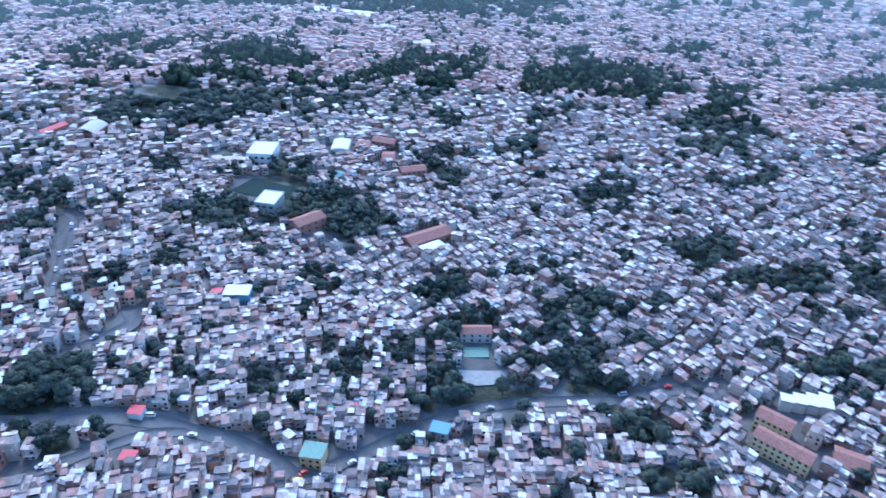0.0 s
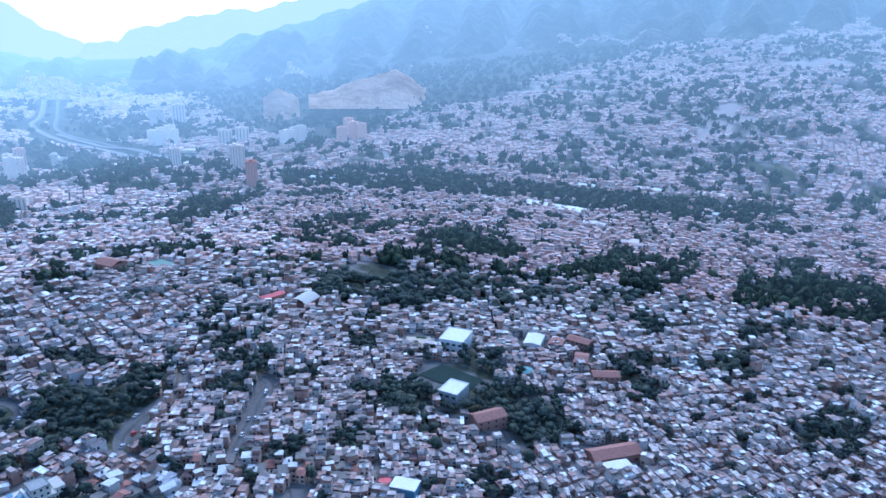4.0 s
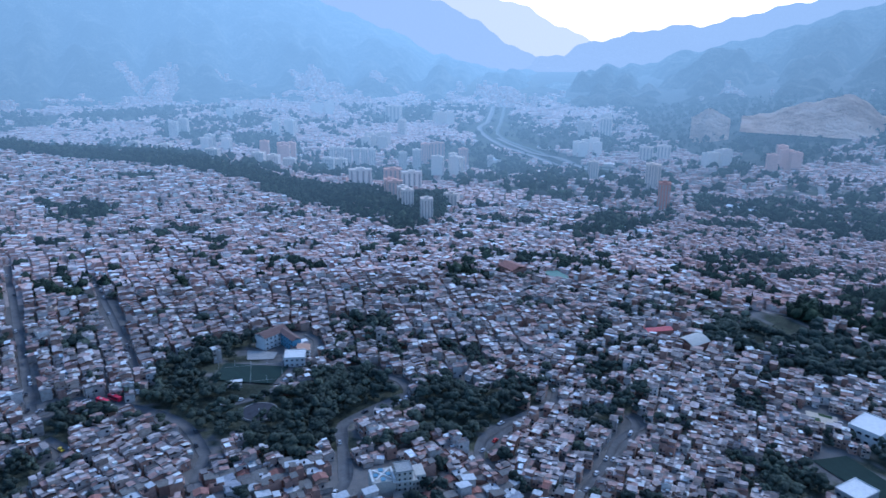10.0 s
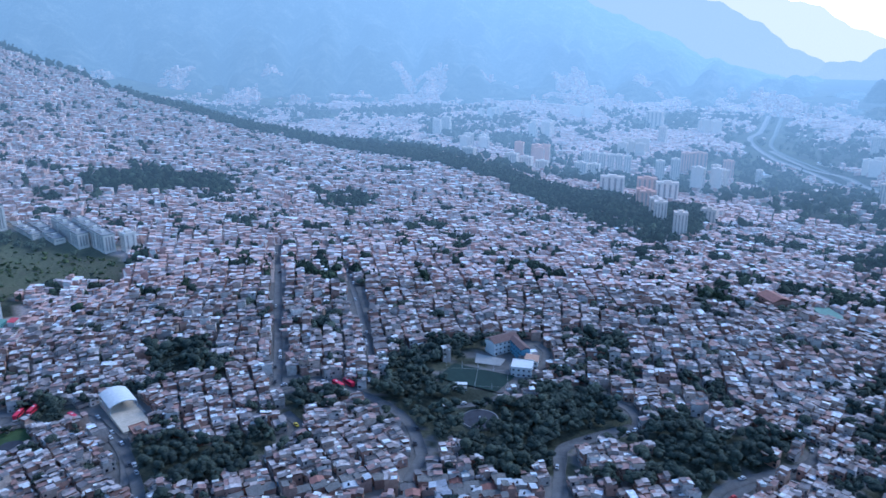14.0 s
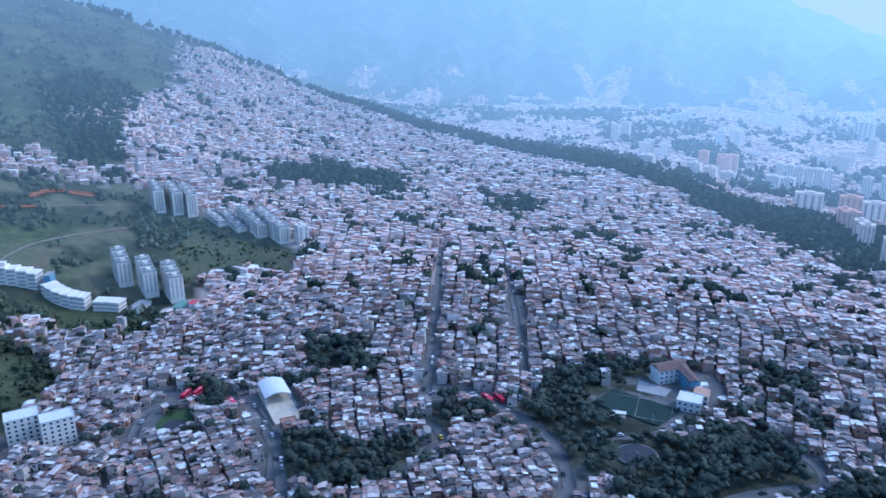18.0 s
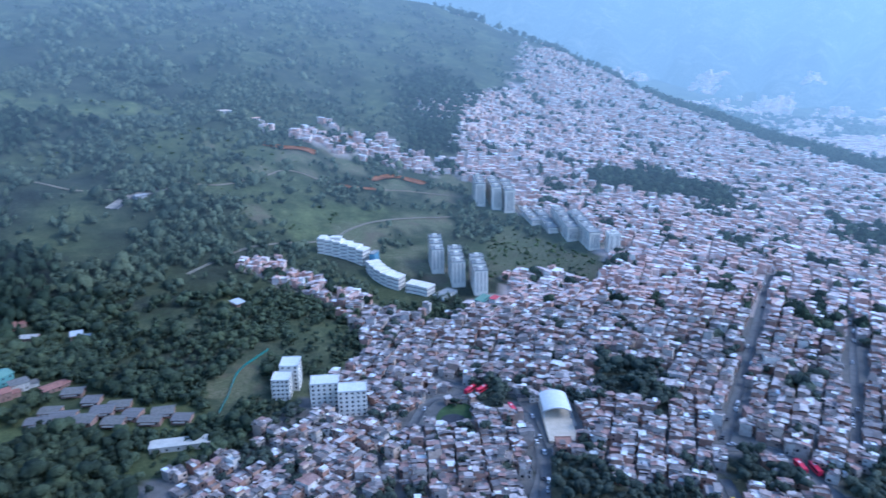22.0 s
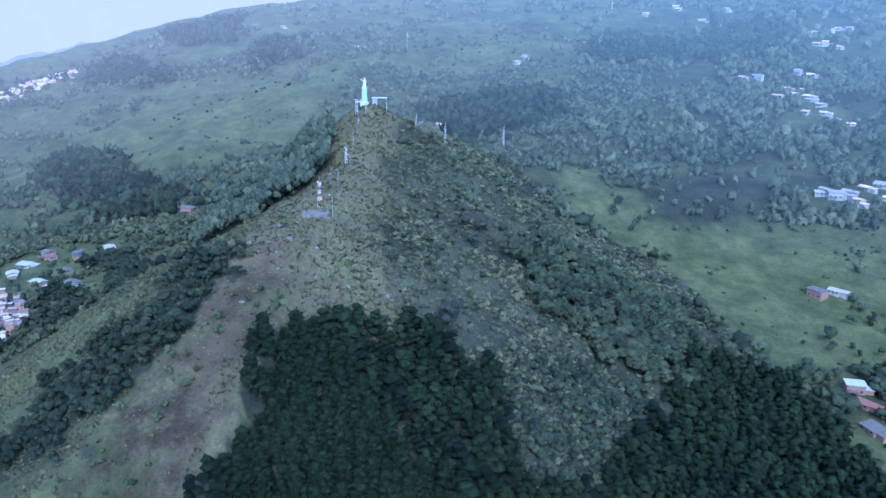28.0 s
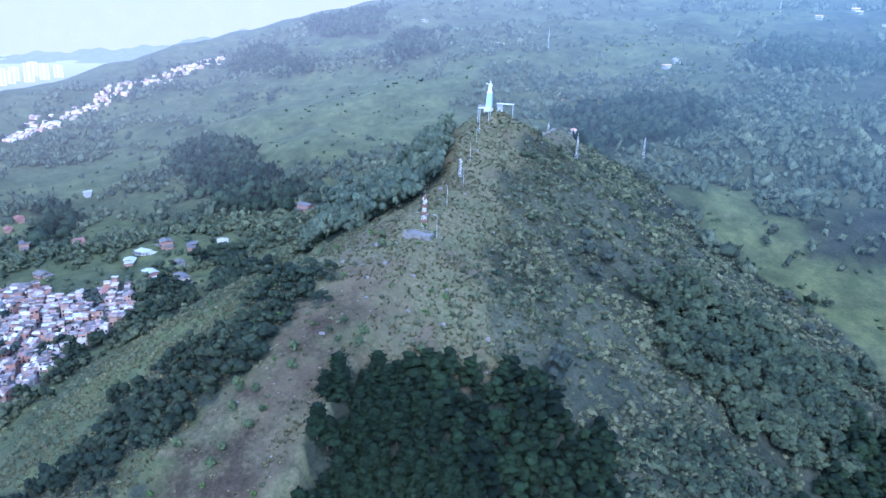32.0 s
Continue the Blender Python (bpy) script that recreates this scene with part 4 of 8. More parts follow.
# kept free for larger buildings: x, y, radius
CLEARED = [(408, 100, 30), (438, 98, 18), (455, 92, 18), (428, 74, 14), (356, 85, 14), (316, 290, 11), (311, 282, 11), (305, 273, 11), (298, 264, 11), (293, 256, 9), (288, 12, 17), (360, -271, 17), (302, -227, 14),
           (320, -240, 26), (337, -326, 14), (268, -229, 12), (462, -200, 13), (-14, -245, 16), (-22, -232, 16), (-20, -268, 14), (126, -102, 8),
           (99, -151, 8), (182, -61, 7), (161, -45, 7), (107, -194, 15), (235, -150, 10), (207, -270, 18), (190, -8, 9), (197, 1, 9)]
CLEARED += [(505, -285, 26), (480, -255, 14), (378, -250, 14), (318, -354, 12), (296, -334, 11), (270, -331, 12), (304, -289, 8), (478, -180, 11), (604, -90, 12), (597, -129, 14), (124, -211, 12), (-46, -243, 9), (340, 608, 30), (402, 466, 14), (380, 512, 16), (566, 474, 14),
            (415, 552, 26), (411, 513, 26), (418, 486, 26), (350, 600, 30), (365, 560, 30), (360, 520, 24), (198, 395, 14), (210, 402, 14), (216, 375, 14),
            (225, 356, 14), (561, 685, 20), (552, 646, 20), (560, 631, 20), (572, 590, 26), (560, 540, 26), (552, 490, 22), (265, 316, 14), (826, -20, 18), (865, 2, 18)]


def house_sites():
    sites = []
    seeds = np.array(QUARTERS, float)
    for i, (sx, sy, deg) in enumerate(QUARTERS):
        a = math.radians(deg)
        u, v = np.meshgrid(np.arange(-115, 116), np.arange(-52, 53))
        u, v = u.ravel().astype(float), v.ravel()
        block = np.floor(u / 13)
        shift = rng.uniform(-2, 2, 200)[v + 60]
        lu = u * 4.15 + block * 2.0 + shift + rng.normal(0, 0.3, len(u))
        lv = np.floor(v / 2) * 13.9 + (v % 2) * 5.6 + rng.normal(0, 0.45, len(v))
        lv += 3.5 * np.sin(lu / 48 + i) + 1.2 * np.sin(lu / 17 + 2 * i)
        x, y = sx + lu * math.cos(a) - lv * math.sin(a), sy + lu * math.sin(a) + lv * math.cos(a)
        d = np.hypot(x[:, None] - seeds[None, :, 0], y[:, None] - seeds[None, :, 1])
        keep = np.argmin(d, 1) == i
        az, r = bearing_range(x, y)
        keep &= (r > 110) & (r < 2000) & in_town(x, y) & ~in_woods(x, y) & ~inside(EMBANKMENT, x, y) & ~on_road(x, y, 3.0)
        keep &= rng.random(len(x)) < np.where(r > 900, np.where(x < 0, 0.4, 0.45), np.where(x < -300, 0.78, np.where((x < 142) & (y > 290), 0.45, 0.96)))
        for cx, cy, rr in CLEARED:
            keep &= np.hypot(x - cx, y - cy) > rr
        x, y = x[keep], y[keep]
        sites.append(np.stack([x, y, np.full(len(x), a)], 1))
    return np.concatenate(sites)


sites = house_sites()
hx, hy, ha = sites.T
n = len(hx)
haz, hr = bearing_range(hx, hy)
ha = ha + rng.normal(0, 0.07, n) + (rng.random(n) < 0.12) * rng.normal(0, 0.35, n)
hw, hd = rng.uniform(3.9, 4.7, n), rng.uniform(5.2, 6.6, n)
big = rng.random(n) < 0.035
hw, hd = np.where(big, hw * 1.7, hw), np.where(big, hd * 1.25, hd)
hw, hd = np.where((hr > 900) & (hx > 0), hw * 1.4, hw), np.where((hr > 900) & (hx > 0), hd * 1.3, hd)
# neighbours share much the same height, with a taller house here and there
hh = 4.7 + 1.2 * swell(hx, hy, 9) + rng.normal(0, 1.15, n) + (rng.random(n) < 0.1) * rng.uniform(1.5, 3.4, n)
hh = np.where(hx < -900, 2.4, np.clip(hh, 2.4, 10))
hz = ground_height(hx, hy)
# lots left to a tree
planted = (rng.random(n) < 0.055) | ((swell(hx, hy, 17) > np.where(haz < -95, 0.5, 0.54)) & (rng.random(n) < 0.85)) | ((swell(hx + 300, hy, 45) > np.where(haz < -95, 0.52, 0.6)) & (rng.random(n) < 0.8))
# the rows passed nearest, built one by one further down
close = ~planted & (((haz < -118) & (hr > 150) & (hr < 196)) | ((haz > -118) & (haz < -84) & (hr > 236) & (hr < 296)) | ((haz >= -84) & (haz < -24) & (hr > 262) & (hr < 306)))
close &= np.cumsum(close) <= 240


def local(cx, cy, a, dx, dy):
    return cx + dx * np.cos(a) - dy * np.sin(a), cy + dx * np.sin(a) + dy * np.cos(a)


def house_stuff(name, label, k, wall, roof, detail):
    """Joined houses: walls below, sheet or slab roofs, terraces, roof rooms and, where near, windows."""
    x, y, z, a, w, d, h = hx[k], hy[k], hz[k], ha[k], hw[k], hd[k], hh[k]
    m = len(x)
    V, F, I, base = [], [], [], 0

    def add(v, f, slot):
        nonlocal base
        A, B = stack(v, f)
        V.append(A), F.append(B + base), I.append(np.full(len(B), slot) if np.isscalar(slot) else slot)
        base += len(A)

    away = np.hypot(x, y)
    terrace = rng.random(m) < 0.15
    wall_top = h + np.where(terrace, 0.8, 0.0)
    lone_roof = away > 650
    solid = lone_roof & ~terrace
    q = np.where(~solid)[0]
    add(*boxes(x[q], y[q], z[q] - 2.0, a[q], w[q], d[q], wall_top[q] + 2.0, top=False), 0)
    t = np.where(terrace)[0]
    add(*boxes(x[t], y[t], z[t] + h[t] - 0.1, a[t], w[t] - 0.3, d[t] - 0.3, np.full(len(t), 0.12)), 1)
    room = t[rng.random(len(t)) < 0.7]
    side = np.where(rng.random(len(room)) < 0.5, 1, -1)
    rx, ry = local(x[room], y[room], a[room], 0.0, side * d[room] * 0.24)
    add(*boxes(rx, ry, z[room] + h[room], a[room], w[room] * 0.85, d[room] * 0.42, np.full(len(room), 2.1), top=False), 0)
    add(*boxes(rx, ry, z[room] + h[room] + 2.05, a[room], w[room] * 0.97, d[room] * 0.5, np.full(len(room), 0.12)), 1)
    s = np.where(solid)[0]
    v, f = boxes(x[s], y[s], z[s] - 2.0, a[s], w[s] + 0.4, d[s] + 0.3, h[s] + 2.1)
    v[:, [6, 7], 2] += rng.choice([0.0, 0.5, 0.9], len(s))[:, None]
    add(v, f, np.tile([0, 0, 0, 0, 1], len(s)))
    for half in (-1, 1):
        # sheets of unequal size, sloping to either side, over the party walls: two on a far house, four on a near one
        s = np.where(~terrace & ~lone_roof)[0]
        local_rng = np.random.default_rng(len(s))
        cut, split = local_rng.uniform(-0.2, 0.2, len(s)), local_rng.uniform(-0.22, 0.22, len(s))
        depth = d[s] * (0.5 + half * cut) + 0.35
        tilt = rng.choice([0.0, 0.2, 0.45, 0.7], len(s), p=[0.25, 0.3, 0.3, 0.15])
        turn = rng.normal(0, 0.03, len(s))
        inner = [2, 3, 6, 7] if half < 0 else [0, 1, 4, 5]
        near = away[s] < 430
        for col in (-1, 1):
            width = np.where(near, w[s] * (0.5 + col * split) + 0.25, w[s] + 0.5)
            shift = np.where(near, col * (w[s] / 2 + 0.2 - width / 2), 0.0)
            q = near | (col > 0)
            px, py = local(x[s], y[s], a[s], shift, half * (d[s] / 2 + 0.25 - depth / 2))
            v, f = boxes(px[q], py[q], (z[s] + h[s] - 0.05)[q], (a[s] + turn)[q], width[q], depth[q], np.full(q.sum(), 0.1))
            v[:, inner, 2] += tilt[q][:, None]
            v[:, :, 2] += rng.choice([0.0, 0.12, 0.35, 0.9], q.sum(), p=[0.4, 0.35, 0.15, 0.1])[:, None]
            add(v, f, 1)
    # odd sheets, lean-tos, tanks and laundry roofs laid on top or between
    for chance, lo, hi, slot in ((0.75, 1.0, 2.9, 1), (0.75, 0.5, 1.7, 3), (0.4, 1.2, 3.2, 1)):
        e = np.where((rng.random(m) < chance) & (away < 560))[0]
        ex, ey = local(x[e], y[e], a[e], rng.uniform(-0.5, 0.5, len(e)) * w[e], rng.uniform(-0.6, 0.6, len(e)) * d[e])
        ew, ed, lift = rng.uniform(lo, hi, len(e)), rng.uniform(lo, hi * 1.2, len(e)), rng.uniform(-1.4, 1.3, len(e))
        v, f = boxes(ex, ey, z[e] + h[e] + lift, a[e] + rng.normal(0, 0.12, len(e)), ew, ed, rng.uniform(0.08, 0.3, len(e)))
        v[:, [2, 3, 6, 7], 2] += rng.normal(0, 0.3, len(e))[:, None]
        v[:, :4, 2] -= 1.2 * (rng.random(len(e)) < 0.5)[:, None]
        add(v, f, slot)
    if detail:
        # windows, doors and shutters on every side, and balcony slabs on the fronts
        for level in range(4):
            for side in range(4):
                for off in (-0.27, 0.27):
                    q = np.where((h > level * 2.4 + 2.0) & (rng.random(m) < (0.72 if side < 2 else 0.42)) & (away < 520))[0]
                    wide, deep = (w[q], d[q]) if side < 2 else (d[q], w[q])
                    turn = a[q] + (0, math.pi, math.pi / 2, -math.pi / 2)[side]
                    lx, tall = off * wide + rng.normal(0, 0.15, len(q)), rng.uniform(0.9, 1.6, len(q))
                    half, low = rng.uniform(0.4, 0.75, len(q)), z[q] + level * 2.4 + rng.uniform(0.6, 0.9, len(q))
                    v = np.zeros((len(q), 4, 3))
                    for c_, (ex, ez) in enumerate(((-1, 0), (1, 0), (1, 1), (-1, 1))):
                        v[:, c_, 0], v[:, c_, 1] = local(x[q], y[q], turn, lx + ex * half, -deep / 2 - 0.05)
                        v[:, c_, 2] = low + ez * tall
                    add(v, np.array([(0, 1, 2, 3)]), np.where(rng.random(len(q)) < 0.22, 3, 2))
            for front in (-1, 1):
                q = np.where((level > 0) & (h > level * 2.4 + 1.6) & (rng.random(m) < 0.4) & (away < 430))[0]
                bx, by = local(x[q], y[q], a[q], rng.uniform(-0.1, 0.1, len(q)) * w[q], front * (d[q] * 0.5 + 0.3))
                add(*boxes(bx, by, z[q] + level * 2.4 - 0.1, a[q], w[q] * rng.uniform(0.5, 0.95, len(q)), np.full(len(q), 0.7), rng.choice([0.18, 0.9], len(q))), np.repeat(rng.choice([0, 3], len(q)), 5))
    me = array_mesh(name, np.concatenate(V), np.concatenate(F), [wall, roof, M_WINDOW, M_SHEETS], np.concatenate(I))
    return tagged(new(name, me), label, "houses", kind="stuff")


built = ~planted & ~close
house_stuff("town_houses", "dense brick and plaster houses with sheet and tile roofs", built & (hr < 480), M_WALLS, M_ROOFS, True)
house_stuff("town_houses", "packed rows of brick houses farther into the town", built & (hr >= 480) & (hr < 600), M_WALLS, M_ROOFS, False)
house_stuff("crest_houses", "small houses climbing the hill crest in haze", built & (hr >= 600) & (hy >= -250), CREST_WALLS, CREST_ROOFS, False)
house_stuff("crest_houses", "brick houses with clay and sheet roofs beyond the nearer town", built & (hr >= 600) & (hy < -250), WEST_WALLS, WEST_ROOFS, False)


# the distant town: beyond the river and behind the crest, in short terraces along its streets
FLOOR_EDGE = ([-192, -152, -143, -138, -130, -124, -119, -112, -106, -98, -60, -48, -38], [3300, 3000, 2700, 2400, 1900, 1700, 1450, 1500, 2500, 3000, 2750, 2600, 2500])


def terraces(seed):
    """Places, turns and lengths of short house rows, quarter by quarter."""
    g = np.random.default_rng(seed)
    out = []
    qa, qr = g.uniform(-192, -32, 420), np.sqrt(g.uniform(850.0 ** 2, 3300.0 ** 2, 420))
    seeds = np.stack([-np.sin(np.radians(qa)) * qr, np.cos(np.radians(qa)) * qr], 1)
    for i, (sx, sy) in enumerate(seeds):
        away = math.hypot(sx, sy)
        step = 12.5 if away < 1700 else 20.0
        # streets run up and down the slope, or along it
        a = math.atan2(sy, sx) + g.normal(0, 0.22) + (math.pi / 2 if g.random() < 0.35 else 0.0)
        u, v = np.meshgrid(np.arange(-150, 151, step), np.arange(-150, 151, 7.2 if away < 1700 else 8.6))
        row = np.round(v / (7.2 if away < 1700 else 8.6))
        u, v = u.ravel(), (v + np.floor(row / 2) * 1.6).ravel()
        u = u + g.normal(0, 1.4, u.size) + g.uniform(-6, 6, 60)[(row.ravel().astype(int)) % 60]
        v = v + 4 * np.sin(u / 60 + i)
        x, y = sx + u * math.cos(a) - v * math.sin(a), sy + u * math.sin(a) + v * math.cos(a)
        d = (x[:, None] - seeds[None, :, 0]) ** 2 + (y[:, None] - seeds[None, :, 1]) ** 2
        k = np.argmin(d, 1) == i
        out.append(np.stack([x, y, np.full(x.size, a), np.full(x.size, step * 0.97)], 1)[k])
    return np.concatenate(out)


T = terraces(3)
fx, fy, fa, fl = T.T
az, fr = bearing_range(fx, fy)
g = np.random.default_rng(5)
floor = (az > -112) & (az < -36)
dens = 0.42 + 0.4 * np.clip((az + 100) / 15, 0, 1) * np.clip((fr - 1500) / 400, 0, 1) + 1.5 * swell(fx * 0.6 + 70, fy, 150) + 0.7 * swell(fx * 0.7, fy, 48)
edge_ = np.interp(az, *FLOOR_EDGE) * (1 + 0.10 * swell(fx, fy, 240) + 0.05 * swell(fx, fy, 70))
k = floor & (fr > crest_range(az) * 1.05) & (fr < edge_) & ~river_plain(fx, fy) & (g.random(len(fx)) < np.clip(dens, 0, 0.97))
k |= slope_town(fx, fy) & (g.random(len(fx)) < 0.93)
k &= (az > -192) & (az < -34)
fx, fy, fa, fl, fr, az = fx[k], fy[k], fa[k], fl[k], fr[k], az[k]
m = len(fx)
fh_ = g.uniform(3.2, 6.5, m) + (g.random(m) < 0.12) * g.uniform(2, 6, m)
v, f = boxes(fx, fy, np.zeros(m), fa + g.normal(0, 0.04, m), fl * g.uniform(0.85, 1.0, m), g.uniform(5.8, 7.0, m) * np.where(fl > 15, 1.2, 1), fh_)
v[:, :, 2] += ground_height(v[:, :, 0], v[:, :, 1])
v[:, :4, 2] -= 4
V, FF = stack(v, f)
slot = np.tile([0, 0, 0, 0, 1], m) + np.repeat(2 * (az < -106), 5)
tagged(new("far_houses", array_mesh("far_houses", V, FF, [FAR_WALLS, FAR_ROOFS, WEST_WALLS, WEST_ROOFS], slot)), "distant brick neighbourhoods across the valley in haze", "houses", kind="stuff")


# neighbourhoods that climb the foot of the mountains on both sides of the valley
def climbing_houses(name, label, range_ob, rings, reach, count, seed, limit, mats):
    slope = np.empty(len(range_ob.data.vertices) * 3)
    range_ob.data.vertices.foreach_get("co", slope)
    slope = slope.reshape(rings, -1, 3)
    g = np.random.default_rng(seed)
    ru, ra = g.uniform(0, reach, count), g.uniform(0, slope.shape[1] - 1.01, count)
    i0, j0 = ru.astype(int), ra.astype(int)
    fu, fa = (ru - i0)[:, None], (ra - j0)[:, None]
    p = (slope[i0, j0] * (1 - fa) + slope[i0, j0 + 1] * fa) * (1 - fu) + (slope[i0 + 1, j0] * (1 - fa) + slope[i0 + 1, j0 + 1] * fa) * fu
    climb = swell(p[:, 0] * 0.35 + 40 * seed, p[:, 1], 120) + 0.35 * swell(p[:, 0] * 0.5, p[:, 1], 47)
    p = p[climb > limit + 0.06 * ru + 0.06 * g.random(count)]
    n_ = len(p)
    v, f = boxes(p[:, 0], p[:, 1], p[:, 2] - 6, 0.5 + g.normal(0, 0.5, n_), g.uniform(9, 24, n_), g.uniform(8, 13, n_), 6 + g.uniform(3, 7, n_) + (g.random(n_) < 0.03) * g.uniform(6, 26, n_))
    V, FF = stack(v, f)
    return tagged(new(name, array_mesh(name, V, FF, mats, np.tile([0, 0, 0, 0, 1], n_))), label, "houses", kind="stuff")


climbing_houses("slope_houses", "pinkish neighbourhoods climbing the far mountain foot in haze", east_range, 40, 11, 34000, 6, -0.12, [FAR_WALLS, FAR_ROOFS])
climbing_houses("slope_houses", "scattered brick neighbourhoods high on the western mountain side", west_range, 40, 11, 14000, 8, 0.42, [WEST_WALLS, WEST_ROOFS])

# ---------------------------------------------------------------- trees
def blob(seed, squash=1.0, wild=0.0):
    """An uneven clump of foliage of twenty faces."""
    g = np.random.default_rng(seed)
    t = (1 + 5 ** 0.5) / 2
    v = np.array([(-1, t, 0), (1, t, 0), (-1, -t, 0), (1, -t, 0), (0, -1, t), (0, 1, t), (0, -1, -t), (0, 1, -t), (t, 0, -1), (t, 0, 1), (-t, 0, -1), (-t, 0, 1)], float)
    v /= np.linalg.norm(v[0])
    v *= g.uniform(0.7 - wild, 1.25 + wild, (12, 1))
    v[:, 2] *= squash
    f = np.array([(0, 11, 5), (0, 5, 1), (0, 1, 7), (0, 7, 10), (0, 10, 11), (1, 5, 9), (5, 11, 4), (11, 10, 2), (10, 7, 6), (7, 1, 8),
                  (3, 9, 4), (3, 4, 2), (3, 2, 6), (3, 6, 8), (3, 8, 9), (4, 9, 5), (2, 4, 11), (6, 2, 10), (8, 6, 7), (9, 8, 1)])
    return v, f[v[f].mean(1)[:, 2] > -0.42 * squash]


def crown(seed, clumps, pine=False, leaves=0):
    """A crown one unit high: clumps and loose leaf sprays round a centre line."""
    g = np.random.default_rng(seed)
    V, F, base = [], [], 0
    for c in range(clumps):
        b, f = blob(seed * 50 + c, 0.8, 0.3 if clumps < 3 and not pine else 0.1)
        if pine:
            # a full, round-topped cone of tufts that reaches nearly to the ground
            u = (c + 0.5) / clumps
            rad, size = 0.13 * (1 - u ** 1.8), (0.175 if clumps < 10 else 0.15) * (1.1 - 0.4 * u)
            a = c * 2.4 + g.uniform(-0.4, 0.4)
            p = np.array([math.cos(a) * rad, math.sin(a) * rad, 0.2 + 0.72 * u])
        else:
            a, u = g.uniform(0, 6.28), g.uniform(0, 1)
            rad, size = 0.36 * math.sqrt(g.uniform(0, 1)) * (1 - 0.5 * u), g.uniform(0.13, 0.24) if clumps > 5 else 0.32 if clumps > 1 else 0.44
            base_z, spread = ((0.26, 0.08), (0.28, 0.26))[clumps - 1] if clumps < 3 else (0.38, 0.44)
            p = np.array([math.cos(a) * rad, math.sin(a) * rad, base_z + spread * u])
        V.append(b * size + p), F.append(f + base)
        base += len(b)
    for _ in range(leaves):
        host = V[g.integers(0, clumps)]
        p = host[g.integers(0, 12)] * 1.0 + g.normal(0, 0.02, 3)
        q = g.normal(0, 1, (3, 3)) * (0.05 if clumps > 2 else 0.14)
        V.append(p + q), F.append(np.array([(0, 1, 2)]) + base)
        base += 3
    return np.concatenate(V), np.concatenate(F)


def tint_plants(me, values):
    me.attributes.new("plant", "FLOAT", "POINT").data.foreach_set("value", np.ascontiguousarray(values, np.float32))
    return me


def scatter(name, label, x, y, size, kinds, material, seed, sink=0.3, category="trees"):
    """Many plants joined into one mesh, each a turned and scaled copy of one of the kinds."""
    g = np.random.default_rng(seed)
    z = ground_height(x, y) - sink
    pick, turn, wide = g.integers(0, len(kinds), len(x)), g.uniform(0, 6.28, len(x)), g.uniform(0.8, 1.25, len(x))
    V, F, T, base = [], [], [], 0
    tint = g.uniform(0, 1, len(x))
    for i, (kv, kf) in enumerate(kinds):
        k = np.where(pick == i)[0]
        if not len(k):
            continue
        c, s, sz, w = np.cos(turn[k])[:, None], np.sin(turn[k])[:, None], size[k][:, None], (size * wide)[k][:, None]
        px = x[k][:, None] + (kv[:, 0] * c - kv[:, 1] * s) * w
        py = y[k][:, None] + (kv[:, 0] * s + kv[:, 1] * c) * w
        pz = z[k][:, None] + kv[:, 2] * sz
        V.append(np.stack([px, py, pz], -1).reshape(-1, 3))
        F.append((kf[None] + np.arange(len(k))[:, None, None] * len(kv)).reshape(-1, 3) + base)
        T.append(np.repeat(tint[k], len(kv)))
        base += len(k) * len(kv)
    return tagged(new(name, tint_plants(array_mesh(name, np.concatenate(V), np.concatenate(F), [material], None, True), np.concatenate(T))), label, category, kind="stuff")


LEAFY_NEAR = [crown(s, 9, False, 36) for s in range(5)]
LEAFY_MID = [crown(s + 30, 6, False, 12) for s in range(5)]
LEAFY_FAR = [crown(s + 10, 2, False, 3) for s in range(6)]
TUFTS = [(v_ * np.array([1.05, 1.05, 1.55]), f_) for v_, f_ in (crown(s + 110, 1, False, 9) for s in range(10))]
PINES = [(v_ * np.array([1.35, 1.35, 1.0]), f_) for v_, f_ in (crown(s + 20, 7, True, 12) for s in range(6))]
SHRUBS = [crown(s + 140, 1, False, 7) for s in range(8)]


def tussock(seed):
    """A spray of seven broad blades leaning out of one foot."""
    g = np.random.default_rng(seed)
    a = np.arange(7) * 0.9 + g.uniform(0, 0.5, 7)
    tip = np.stack([np.cos(a) * g.uniform(0.3, 0.8, 7), np.sin(a) * g.uniform(0.3, 0.8, 7), g.uniform(0.25, 0.75, 7)], -1)
    side = np.stack([-np.sin(a), np.cos(a), 0 * a], -1) * 0.3
    return np.stack([-side, side, tip], 1).reshape(-1, 3), np.arange(21).reshape(7, 3)


TUSSOCKS = [tussock(s) for s in range(6)]
BUSHES = [crown(s + 40, 1, False, 13) for s in range(8)]


def grown(name, label, x, y, size, seed, near=M_DARK_LEAF, far=FAR_WOOD):
    """Trees by distance: detailed near, simpler farther, the far ones with haze painted in."""
    r = np.hypot(x, y)
    for lo, hi, kinds, mat in ((0, 330, LEAFY_NEAR, near), (330, 480, LEAFY_MID, near), (480, 600, LEAFY_FAR, near), (600, 9999, TUFTS, far)):
        k = (r >= lo) & (r < hi)
        if k.any():
            scatter(name, label + (", far off in haze" if lo >= 600 else ""), x[k], y[k], size[k], kinds, mat, seed + lo)


